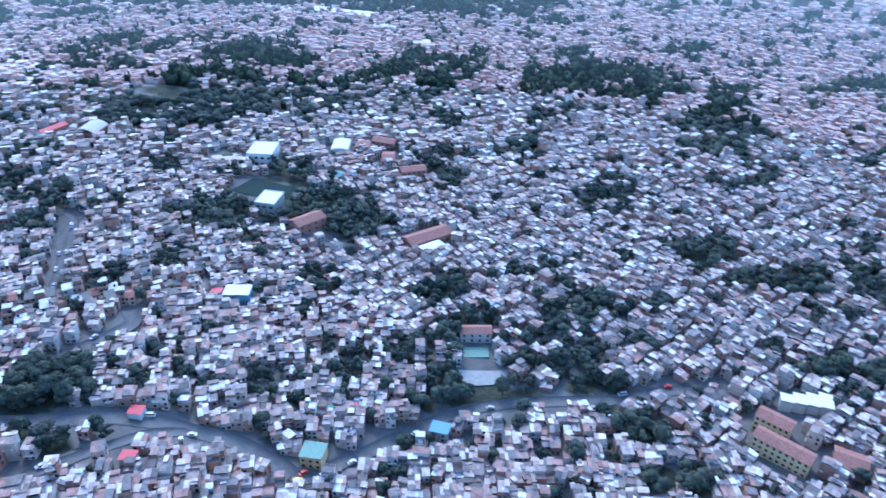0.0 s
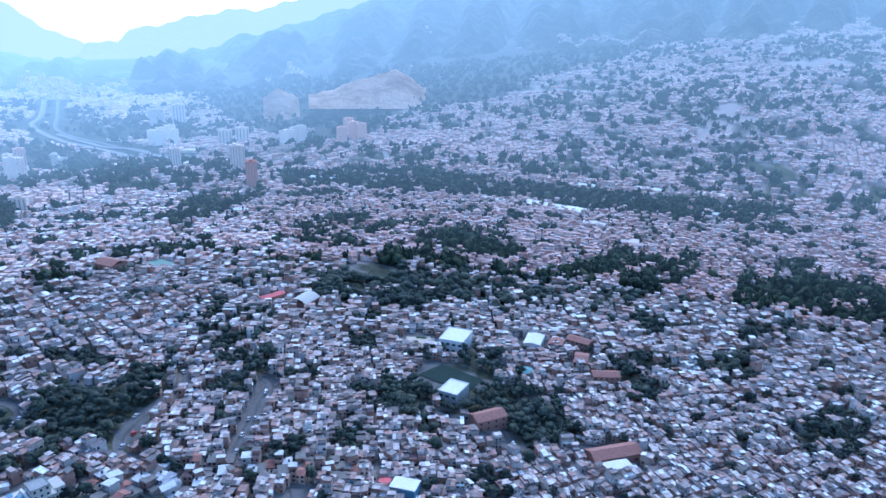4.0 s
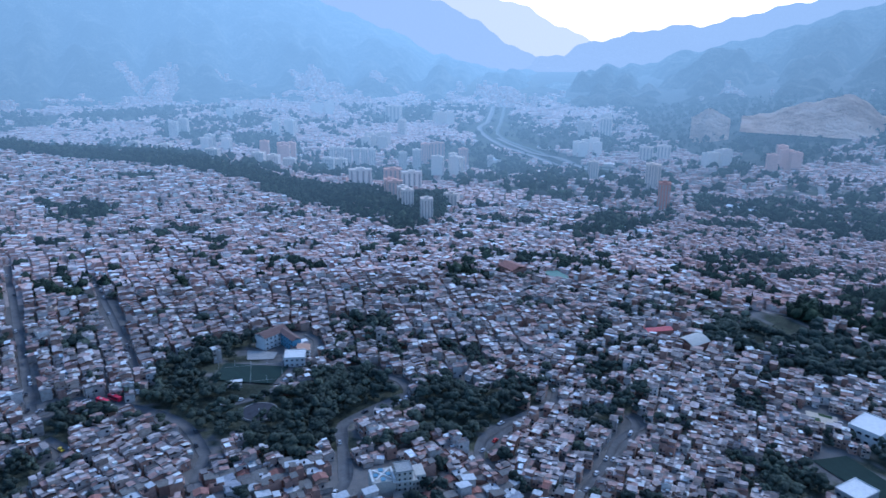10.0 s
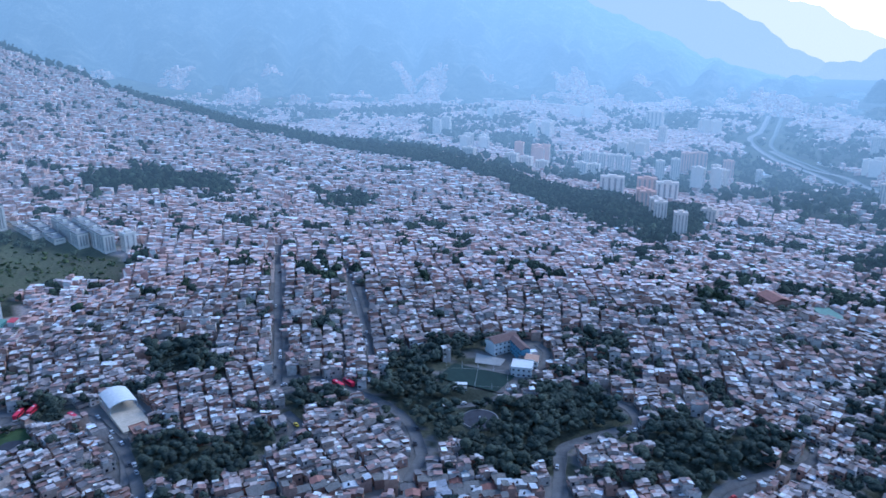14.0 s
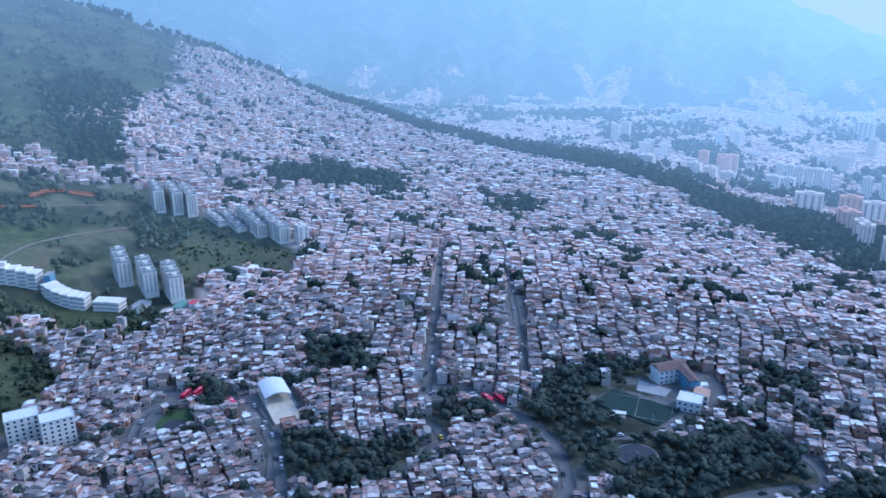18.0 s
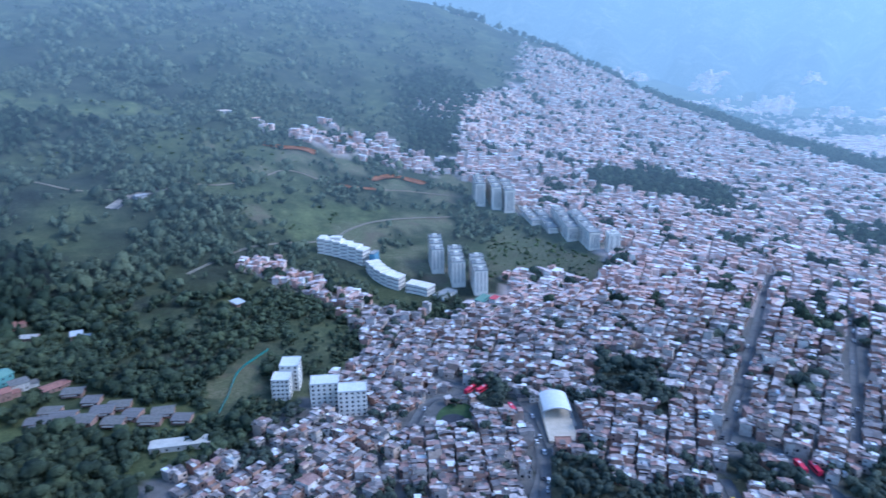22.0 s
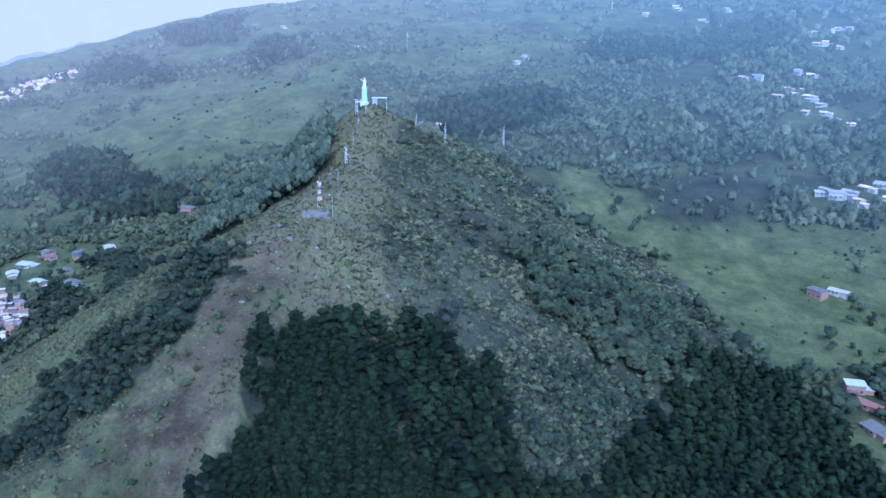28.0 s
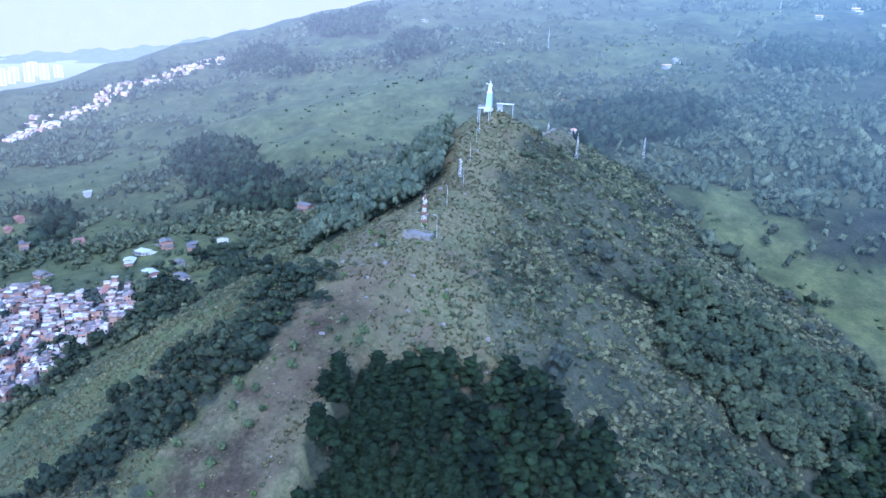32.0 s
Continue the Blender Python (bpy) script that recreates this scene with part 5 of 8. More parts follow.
def wood_points(spacing, seed):
    g = np.random.default_rng(seed)
    X, Y = [], []
    for poly in WOODS.values():
        p = np.array(poly, float)
        lo, hi = p.min(0) - 30, p.max(0) + 30
        sp = spacing * (1 + 0.5 * (np.hypot(*p.mean(0)) > 700))
        gx, gy = np.meshgrid(np.arange(lo[0], hi[0], sp), np.arange(lo[1], hi[1], sp))
        gx, gy = gx.ravel() + g.normal(0, sp * 0.33, gx.size), gy.ravel() + g.normal(0, sp * 0.33, gy.size)
        k = inside(poly, *ragged(gx, gy)) & in_woods(gx, gy) & ~on_road(gx, gy, 2.5) & (g.random(len(gx)) < 0.9)
        for cx, cy, rr in CLEARED:
            k &= np.hypot(gx - cx, gy - cy) > rr * 0.9
        X.append(gx[k]), Y.append(gy[k])
    return np.concatenate(X), np.concatenate(Y)


g = np.random.default_rng(12)
tx, ty = wood_points(5.6, 11)
# the nearest of them stand as trees of their own, further down
taz, tr = bearing_range(tx, ty)
single = ((taz < -118) & (tr < 215)) | ((taz >= -118) & (tr < 318))
single &= np.cumsum(single) <= 110
grown("wood_trees", "dark green broadleaf trees between the houses", tx[~single], ty[~single], g.uniform(6, 12, (~single).sum()), 1)
lx, ly = hx[planted] + g.normal(0, 1.0, planted.sum()), hy[planted] + g.normal(0, 1.0, planted.sum())
grown("garden_trees", "single dark trees standing among the houses", lx, ly, g.uniform(5, 10, len(lx)), 21)

# trees in the distant town and along the river
count = 16000
az = g.uniform(-192, -32, count)
r = np.sqrt(g.uniform((crest_range(az) * 1.0) ** 2, 2600.0 ** 2, count))
x, y = -np.sin(np.radians(az)) * r, np.cos(np.radians(az)) * r
gully = (np.abs(swell(x, y, 130) + 0.25 * swell(x, y, 37)) < 0.12) & (az < -112)
gully |= (az < -106) & ~slope_town(x, y)
k = g.random(count) < np.where(gully, 0.6, np.clip(0.45 - 1.5 * swell(x * 0.6 + 70, y, 150) - 0.6 * swell(x * 0.7, y, 48), 0.02, 0.9))
k &= np.array([line_distance(p_, x, y) > w_ / 2 + 10 for p_, w_ in HIGHWAYS + [(RIVER, 16)]]).all(0)
grown("valley_trees", "dark trees between distant neighbourhoods", x[k], y[k], g.uniform(9, 17, k.sum()), 31)

# hillside forest: dense but for pastures, houses and tracks
def thicket(x, y):
    """Share of ground under bushes and trees on the hillside: closed woods in the north, thickets with open grass elsewhere."""
    az = np.degrees(np.arctan2(-x, y))
    away = np.clip((np.hypot(x, y) - 560) / 120, 0, 1)
    closed = np.clip(0.85 - 0.3 * away + (0.9 + 1.1 * away) * swell(x, y, 85) + (0.4 + 0.6 * away) * swell(x + 9, y, 21), 0.06, 1)
    patchy = np.clip(0.42 - 0.25 * away + 1.3 * swell(x, y, 75) + 0.9 * away * swell(x * 1.7, y * 0.55, 60) + 0.8 * swell(x + 31, y, 27) + 0.4 * swell(y, x, 11), 0.04, 1)
    share = np.interp(az, [-34, -18, 18, 36], [0, 1, 1, 0])
    return closed * share + patchy * (1 - share)


def hill_forest(count, r0, r1, chance, size, kinds, material, label, seed):
    az = g.uniform(-48, 93, count)
    r = np.sqrt(g.uniform(r0 ** 2, r1 ** 2, count))
    x, y = -np.sin(np.radians(az)) * r, np.cos(np.radians(az)) * r
    dens = thicket(x, y)
    for key, poly in MEADOWS.items():
        dens = dens * (1 - (0.72 if key in ROUGH_GRASS else 0.96) * soft_inside(poly, x, y))
    clear = in_town(x, y) | inside(EMBANKMENT, x, y) | inside(PINE_WOOD, x, y) | inside(EUCALYPTS, x, y) | on_road(x, y, 2)
    for poly in HILL_WOODS.values():
        clear |= inside(poly, *ragged(x, y))
    clear |= line_distance([(161, 393), (171, 408), (188, 435), (215, 456)], x, y) < 9
    for cx, cy, rr in CLEARED + BARE_EARTH + [(sx, sy, 12) for sx, sy in COTTAGE_SITES + ROW_SITES]:
        clear |= np.hypot(x - cx, y - cy) < rr
    spur_here = spur_height(x, y) > ground_height(x, y) - 9
    k = (g.random(count) < dens * chance) & ~clear & (r < crest_range(az) * 0.96) & ~spur_here
    x, y, az = x[k], y[k], az[k]
    # tall trees rise out of lower bushes, the more so in the north
    high = g.uniform(*size, len(x)) * np.where(g.random(len(x)) < 0.12, 1.6, 1) * np.interp(np.abs(az - 2), [14, 34], [1.15, 0.8])
    pale = (r1 <= 600) & (az > 27)
    scatter("forest_trees", label, x[~pale], y[~pale], high[~pale], kinds, material, seed)
    if pale.any():
        scatter("forest_trees", "lighter grey-green trees and scrub on the hillside", x[pale], y[pale], high[pale], kinds, M_FOREST, seed + 5)


FOREST = [(v_ * np.array([1.2, 1.2, 1.25]), f_) for v_, f_ in (crown(s + 60, 2 + s % 2, False, 12) for s in range(10))]
hill_forest(56000, 180, 600, 1.0, (2.8, 6.2), FOREST, M_WOODLAND, "mixed forest trees and scrub on the hillside", 41)
hill_forest(56000, 600, 1150, 0.9, (3.8, 7.6), TUFTS, FAR_FOREST, "forest on the upper hillside in haze", 42)
hill_forest(21000, 1150, 2000, 0.75, (7, 12), TUFTS, FAR_FOREST, "far forest along the mountain slope in haze", 43)

# eucalypts on the west flank of the spur
x, y = g.uniform(-505, -235, 2600), g.uniform(285, 435, 2600)
k = inside(EUCALYPTS, x, y)
scatter("eucalyptus_wood", "tall grey-green eucalyptus trees behind the spur", x[k], y[k], g.uniform(12, 19, k.sum()), [(v_ * np.array([0.62, 0.62, 1.0]), f_) for v_, f_ in LEAFY_MID], M_GUM, 51)

# woods of taller, darker trees on the hillside
for i, (key, poly) in enumerate(HILL_WOODS.items()):
    p = np.array(poly, float)
    far_off = np.hypot(*p.mean(0)) > 600
    gap = 8.0 if far_off else 4.2
    gx, gy = np.meshgrid(np.arange(p[:, 0].min() - 12, p[:, 0].max() + 12, gap), np.arange(p[:, 1].min() - 12, p[:, 1].max() + 12, gap))
    gx, gy = gx.ravel() + g.normal(0, gap * 0.35, gx.size), gy.ravel() + g.normal(0, gap * 0.35, gy.size)
    k = inside(poly, *ragged(gx, gy))
    tall = (7, 12) if key in ("dark_wood", "gully_wood", "row_wood", "farm_wood") or far_off else (4, 9)
    scatter("hill_wood", "dense dark trees filling a fold of the hillside", gx[k], gy[k], g.uniform(*tall, k.sum()), TUFTS if far_off else LEAFY_NEAR if key == "gully_wood" else LEAFY_MID, FAR_WOOD if far_off else M_WOODLAND if key == "gully_wood" else M_DEEP, 61 + i)

# a dark belt of trees just behind the crest of the town
count = 5200
az = g.uniform(-93, -50, count)
r = crest_range(az) * g.uniform(1.0, 1.0 + np.interp(az, [-93, -86, -80, -66, -50], [0.16, 0.14, 0.05, 0.05, 0.05]), count)
x, y = -np.sin(np.radians(az)) * r, np.cos(np.radians(az)) * r
scatter("crest_wood", "dark wood along the far edge of the town's crest", x, y, g.uniform(8, 14, count), TUFTS, FAR_WOOD, 57)

# pines on the nose of the spur
px, py = np.meshgrid(np.arange(-170, 60, 5.2), np.arange(145, 490, 5.2))
px, py = px.ravel() + g.normal(0, 1.0, px.size), py.ravel() + g.normal(0, 1.0, py.size)
k = inside(PINE_WOOD, *ragged(px, py)) & ~inside(SCRUB_GAP, px, py) & (g.random(len(px)) < 0.95)
px, py = px[k], py[k]
pine_single = (np.hypot(px + 125, py - 225) < 46) & (np.hypot(px - 30, py - 120) < 235)
pine_single &= np.cumsum(pine_single) <= 110
scatter("pine_wood", "dark green pine plantation on the spur's nose", px[~pine_single], py[~pine_single], (10.6 + 1.6 * swell(px, py, 17) + g.normal(0, 1.2, len(px)))[~pine_single], PINES, M_PINE, 5)

# scrub over the spur: thick on the east flank and in the gap between the pines, thin on the crest and the west shoulder
count = 95000
x, y = g.uniform(-480, -20, count), g.uniform(110, 620, count)
off = spur_offset(x, y)
on = (spur_height(x, y) > ground_height(x, y) - 13) & (~inside(PINE_WOOD, x, y) | inside(SCRUB_GAP, x, y)) & ~inside(EUCALYPTS, x, y)
east = spur_east(x, y)
thick = np.where(east, np.clip((off - 4) / 16, 0.16, 1), np.clip((off - 30) / 90, 0.1, 0.45)) * np.clip(0.7 + 1.3 * swell(x, y, 22) + 0.6 * swell(x + 50, y, 8), 0.15, 1)
k = on & (g.random(count) < thick * np.where(inside(BROWN_SLOPE, x, y), 0.3, np.where(east, 0.72, 0.5)))
scatter("spur_scrub", "grey-green shrubs on the rocky spur", x[k], y[k], np.where(east[k], (0.9 + 2.9 * g.random(k.sum()) ** 2) * np.clip(0.45 + off[k] / 60, 0.5, 1.05), g.uniform(0.8, 2.6, k.sum())), SHRUBS, M_SCRUB, 6, 0.2, "shrubs")
k = on & east & (g.random(count) < np.where(inside(SCRUB_GAP, x, y), 0.5, 0.05 * np.clip((off - 20) / 20, 0, 1)))
scatter("spur_thicket", "dense mid-green bushes and small trees below the spur", x[k], y[k], 2.0 + 3.2 * g.random(k.sum()) ** 1.5, LEAFY_FAR, M_WOODLAND, 16, 0.2, "trees")
x2, y2 = g.uniform(-330, -60, 48000), g.uniform(120, 420, 48000)
off2 = spur_offset(x2, y2)
k2 = (spur_height(x2, y2) > ground_height(x2, y2) - 9) & (off2 < np.where(spur_east(x2, y2), 50, 150)) & ~inside(PINE_WOOD, x2, y2) & (g.random(48000) < np.clip(0.65 + 0.6 * swell(x2, y2, 11), 0.1, 1) * np.where(inside(BROWN_SLOPE, x2, y2), 0.09, 0.9))
scatter("spur_tussocks", "low pale tussocks, grass and ferns on the spur", x2[k2], y2[k2], g.uniform(0.6, 1.5, k2.sum()), TUSSOCKS, M_TUSSOCK, 7, 0.1, "shrubs")
# young green bushes about the upper edge of the pines
k = on & (g.random(count) < 0.012) & (off < 62) & (np.hypot(x + 150, y - 215) < 95)
M_YOUNG = leaf_mat("young_leaf", (0.04, 0.07, 0.022), (0.10, 0.15, 0.045))
scatter("spur_saplings", "fresh green bushes and saplings above the pines", x[k], y[k], g.uniform(1.2, 3.6, k.sum()), LEAFY_MID, M_YOUNG, 71, 0.2, "shrubs")
# meadow bushes
x, y = g.uniform(-760, 440, 16000), g.uniform(100, 1170, 16000)
k = np.zeros(len(x), bool)
for poly in MEADOWS.values():
    k |= inside(poly, x, y)
k &= g.random(len(x)) < 0.3 + 0.5 * swell(x, y, 30)
ex_, ey_ = g.uniform(425, 540, 1600), g.uniform(418, 605, 1600)
q = inside(EMBANKMENT, ex_, ey_) & (g.random(1600) < 0.45 + 0.6 * swell(ex_, ey_, 25))
x, y, k = np.concatenate([x, ex_]), np.concatenate([y, ey_]), np.concatenate([k, q])
scatter("meadow_bushes", "small bushes and tall grass clumps in the pastures", x[k], y[k], 1.0 + 3.6 * g.random(k.sum()) ** 3, BUSHES, M_BUSH, 8, 0.2, "shrubs")
# loose rocks on the spur
x, y = g.uniform(-330, -110, 4000), g.uniform(180, 430, 4000)
k = (spur_offset(x, y) < 40) & (g.random(4000) < np.clip(0.3 + 0.8 * swell(x, y, 12), 0.05, 0.9)) & ~inside(PINE_WOOD, x, y)
ROCKS = [blob(900 + s, 0.6) for s in range(5)]
M_ROCK = plain_mat("pale_rock", (0.215, 0.20, 0.18), rough=0.95, scale=1.5)
scatter("spur_rocks", "pale grey boulders and stones along the spur's crest", x[k], y[k], g.uniform(0.2, 0.5, k.sum()) * np.where(g.random(k.sum()) < 0.06, 2.6, 1), ROCKS, M_ROCK, 9, 0.05, "rocks")

# ---------------------------------------------------------------- building kit
def add_box(bm, cx, cy, z0, w, d, h, ang=0.0, taper=1.0, skip_bottom=True):
    c, s = math.cos(ang), math.sin(ang)
    vs = []
    for z, k in ((z0, 1.0), (z0 + h, taper)):
        for ux, uy in ((-1, -1), (1, -1), (1, 1), (-1, 1)):
            lx, ly = ux * w / 2 * k, uy * d / 2 * k
            vs.append(bm.verts.new((cx + lx * c - ly * s, cy + lx * s + ly * c, z)))
    for f in ((0, 1, 5, 4), (1, 2, 6, 5), (2, 3, 7, 6), (3, 0, 4, 7), (4, 5, 6, 7)):
        bm.faces.new([vs[i] for i in f])
    if not skip_bottom:
        bm.faces.new([vs[i] for i in (3, 2, 1, 0)])
    return vs


def box_bm(*args, **kw):
    bm = bmesh.new()
    add_box(bm, *args, **kw)
    return bm


def add_tube(bm, p, q, r0, r1, seg=8):
    p, q = Vector(p), Vector(q)
    rot = (q - p).to_track_quat("Z", "Y").to_matrix()
    rings = []
    for c, r in ((p, r0), (q, r1)):
        rings.append([bm.verts.new(c + rot @ Vector((math.cos(i * math.tau / seg) * r, math.sin(i * math.tau / seg) * r, 0))) for i in range(seg)])
    for i in range(seg):
        j = (i + 1) % seg
        bm.faces.new((rings[0][i], rings[0][j], rings[1][j], rings[1][i]))
    bm.faces.new(rings[1])
    bm.faces.new(list(reversed(rings[0])))


def tube_bm(p, q, r0, r1, seg=8):
    bm = bmesh.new()
    add_tube(bm, p, q, r0, r1, seg)
    return bm


def gable_bm(w, d, z0, rise, over=0.4, thick=0.15):
    """Two pitched roof planes with thickness, ridge along x."""
    bm = bmesh.new()
    hw, hd = w / 2 + over, d / 2 + over
    prof = [(-hd, 0), (0, rise), (hd, 0), (hd, -thick), (0, rise - thick), (-hd, -thick)]
    ends = [[bm.verts.new((x, y, z0 + z)) for y, z in prof] for x in (-hw, hw)]
    for i in range(6):
        j = (i + 1) % 6
        bm.faces.new((ends[0][i], ends[1][i], ends[1][j], ends[0][j]))
    bm.faces.new(ends[1])
    bm.faces.new(list(reversed(ends[0])))
    return bm


def shed_bm(w, d, z0, rise, over=0.35, thick=0.14):
    bm = bmesh.new()
    vs = add_box(bm, 0, 0, z0, w + 2 * over, d + 2 * over, thick, skip_bottom=False)
    for v in vs:
        if v.co.y > 0:
            v.co.z += rise
    return bm


def parapet_bm(w, d, z0, h=0.6, t=0.25):
    bm = bmesh.new()
    add_box(bm, 0, 0, z0 - 0.2, w - 0.02, d - 0.02, 0.22)
    for cx, cy, bw, bd in ((0, d / 2 - t / 2, w, t), (0, -d / 2 + t / 2, w, t), (w / 2 - t / 2, 0, t, d - 2 * t), (-w / 2 + t / 2, 0, t, d - 2 * t)):
        add_box(bm, cx, cy, z0 - 0.1, bw, bd, h)
    return bm


def thing(name, label, category, x, y, z=None, deg=0.0, group=""):
    ob = new(name)
    z = float(ground_height(x, y)) if z is None else z
    ob.matrix_world = pose(x, y, z, 0, 0, deg)
    return tagged(ob, label, category, group)


def shared(name, me, parent, x, y, z, deg=0.0, label=""):
    ob = new(name, me)
    ob.parent = parent
    ob.matrix_local = pose(x, y, z, 0, 0, deg)
    return tagged(ob, label)


def mesh_of(name, bm, material):
    me = bpy.data.meshes.new(name)
    bm.to_mesh(me)
    bm.free()
    me.materials.append(material)
    return me


WINDOW_MESHES = {}


def window_mesh(w, h, material=None):
    material = material or M_WINDOW
    key = (round(w, 1), round(h, 1), material.name)
    if key not in WINDOW_MESHES:
        bm = bmesh.new()
        add_box(bm, 0, 0, 0, w, 0.12, h, skip_bottom=False)
        WINDOW_MESHES[key] = mesh_of("window", bm, material)
    return WINDOW_MESHES[key]


def windows_on(parent, w, d, floors, fh, per, sides="fb", ww=1.1, wh=1.2, name="window", z0=1.0, material=None):
    """Windows in rows on the front, back, left and right walls."""
    me = window_mesh(ww, wh, material)
    for side in sides:
        span, off = (w, d / 2) if side in "fb" else (d, w / 2)
        count = max(1, int(per * span / max(w, d) + 0.5)) if side in "lr" else per
        for i in range(count):
            u = (i + 0.5) / count * span - span / 2
            for level in range(floors):
                z = z0 + level * fh
                if side == "f":
                    shared(name, me, parent, u, -off, z, 0)
                elif side == "b":
                    shared(name, me, parent, u, off, z, 0)
                elif side == "l":
                    shared(name, me, parent, -off, u, z, 90)
                else:
                    shared(name, me, parent, off, u, z, 90)


def strips_on(parent, w, d, h, per, material, ww=1.6, sides="fb", z0=2.5):
    """Tall window columns, for towers seen from afar."""
    me = window_mesh(ww, h - z0 - 1.5, material)
    for side in sides:
        span, off = (w, d / 2) if side in "fb" else (d, w / 2)
        n_ = per if side in "fb" else max(2, int(per * d / w))
        for i in range(n_):
            u = (i + 0.5) / n_ * span - span / 2
            if side in "fb":
                shared("window_strip", me, parent, u, off if side == "b" else -off, z0)
            else:
                shared("window_strip", me, parent, off if side == "r" else -off, u, z0, 90)


def building(name, label, category, x, y, deg, w, d, floors, fh, wall, roof, per=5, sides="fblr", roof_kind="flat", group="", rise=1.5, z=None, ww=1.2, wh=1.2, window=None):
    ob = thing(name, label, category, x, y, z, deg, group)
    h = floors * fh
    part("wall", box_bm(0, 0, -4, w, d, h + 4), wall, ob)
    if roof_kind == "flat":
        part("roof", parapet_bm(w + 0.3, d + 0.3, h), roof, ob)
    elif roof_kind == "gable":
        part("roof", gable_bm(w, d, h, rise), roof, ob)
    else:
        part("roof", shed_bm(w, d, h, rise), roof, ob)
    if per:
        windows_on(ob, w, d, floors, fh, per, sides, ww, wh, z0=0.9, material=window)
    return ob


def tower(name, label, x, y, deg, w, d, h, wall, per, window, group="", z=None, roof=None, sides="fblr"):
    ob = thing(name, label, "tower", x, y, z, deg, group)
    part("wall", box_bm(0, 0, -8, w, d, h + 8), wall, ob)
    part("roof", parapet_bm(w + 0.4, d + 0.4, h, 1.0, 0.4), roof or wall, ob)
    part("lift_housing", box_bm(0, 0, h, w * 0.35, d * 0.4, 2.6), wall, ob)
    strips_on(ob, w, d, h, per, window, ww=max(0.9, w / per * 0.36), sides=sides)
    return ob


def arch_bm(w, length, z0, rise, thick=0.2, seg=14):
    """A barrel-vaulted sheet roof along y."""
    bm = bmesh.new()
    rows = []
    for yy in (-length / 2, length / 2):
        top, low = [], []
        for i in range(seg + 1):
            u = i / seg * 2 - 1
            z = z0 + rise * (1 - u * u)
            top.append(bm.verts.new((u * w / 2, yy, z)))
            low.append(bm.verts.new((u * w / 2, yy, z - thick)))
        rows.append((top, low))
    (t0, l0), (t1, l1) = rows
    for i in range(seg):
        bm.faces.new((t0[i], t0[i + 1], t1[i + 1], t1[i]))
        bm.faces.new((l0[i + 1], l0[i], l1[i], l1[i + 1]))
        bm.faces.new((l0[i], l0[i + 1], t0[i + 1], t0[i]))
        bm.faces.new((t1[i], t1[i + 1], l1[i + 1], l1[i]))
    return bm


def drape_bm(pts, lift=0.12, step=4.0):
    """A flat patch that follows the ground: four corners, subdivided."""
    a, b, c, d = [np.array(p, float) for p in pts]
    nu, nv = max(2, int(np.linalg.norm(b - a) / step)), max(2, int(np.linalg.norm(d - a) / step))
    bm = bmesh.new()
    grid = []
    for i in range(nu + 1):
        row = []
        for j in range(nv + 1):
            u, v = i / nu, j / nv
            p = (1 - v) * ((1 - u) * a + u * b) + v * ((1 - u) * d + u * c)
            row.append(bm.verts.new((p[0], p[1], float(ground_height(p[0], p[1])) + lift)))
        grid.append(row)
    for i in range(nu):
        for j in range(nv):
            bm.faces.new((grid[i][j], grid[i + 1][j], grid[i + 1][j + 1], grid[i][j + 1]))
    bmesh.ops.recalc_face_normals(bm, faces=bm.faces)
    if sum(f.normal.z for f in bm.faces) < 0:
        bmesh.ops.reverse_faces(bm, faces=bm.faces)
    return bm


# ---------------------------------------------------------------- roads
def smooth_line(pts, step=3.0):
    p = np.array(pts, float)
    out = []
    for i in range(len(p) - 1):
        p0, p1, p2, p3 = p[max(0, i - 1)], p[i], p[i + 1], p[min(len(p) - 1, i + 2)]
        n_ = max(2, int(np.linalg.norm(p2 - p1) / step))
        for k in range(n_):
            t = k / n_
            out.append(0.5 * (2 * p1 + (p2 - p0) * t + (2 * p0 - 5 * p1 + 4 * p2 - p3) * t * t + (3 * p1 - p0 - 3 * p2 + p3) * t ** 3))
    out.append(p[-1])
    return np.array(out)


def ribbon(name, label, pts, width, material, lift=0.25, category="road"):
    line = smooth_line(pts)
    d = np.gradient(line, axis=0)
    nrm = np.stack([-d[:, 1], d[:, 0]], 1) / (np.linalg.norm(d, axis=1)[:, None] + 1e-9)
    off = np.array([-1, -0.94, -0.94, 0, 0.94, 0.94, 1]) * width / 2
    up = np.array([-0.3, 0.14, 0.0, 0.05, 0.0, 0.14, -0.3])
    P = line[:, None, :] + nrm[:, None, :] * off[None, :, None]
    zc = ground_height(line[:, 0], line[:, 1])
    ze = np.maximum(ground_height(P[:, :, 0], P[:, :, 1]), zc[:, None] - 0.2)
    Z = np.maximum(ze, zc[:, None]) + lift + up
    k, m = Z.shape
    idx = np.arange(k * m).reshape(k, m)
    f = np.stack([idx[:-1, :-1], idx[1:, :-1], idx[1:, 1:], idx[:-1, 1:]], -1).reshape(-1, 4)
    ob = new(name, array_mesh(name, np.concatenate([P, Z[:, :, None]], 2).reshape(-1, 3), f[:, ::-1], [material], None, True))
    return tagged(ob, label, category, kind="structure")


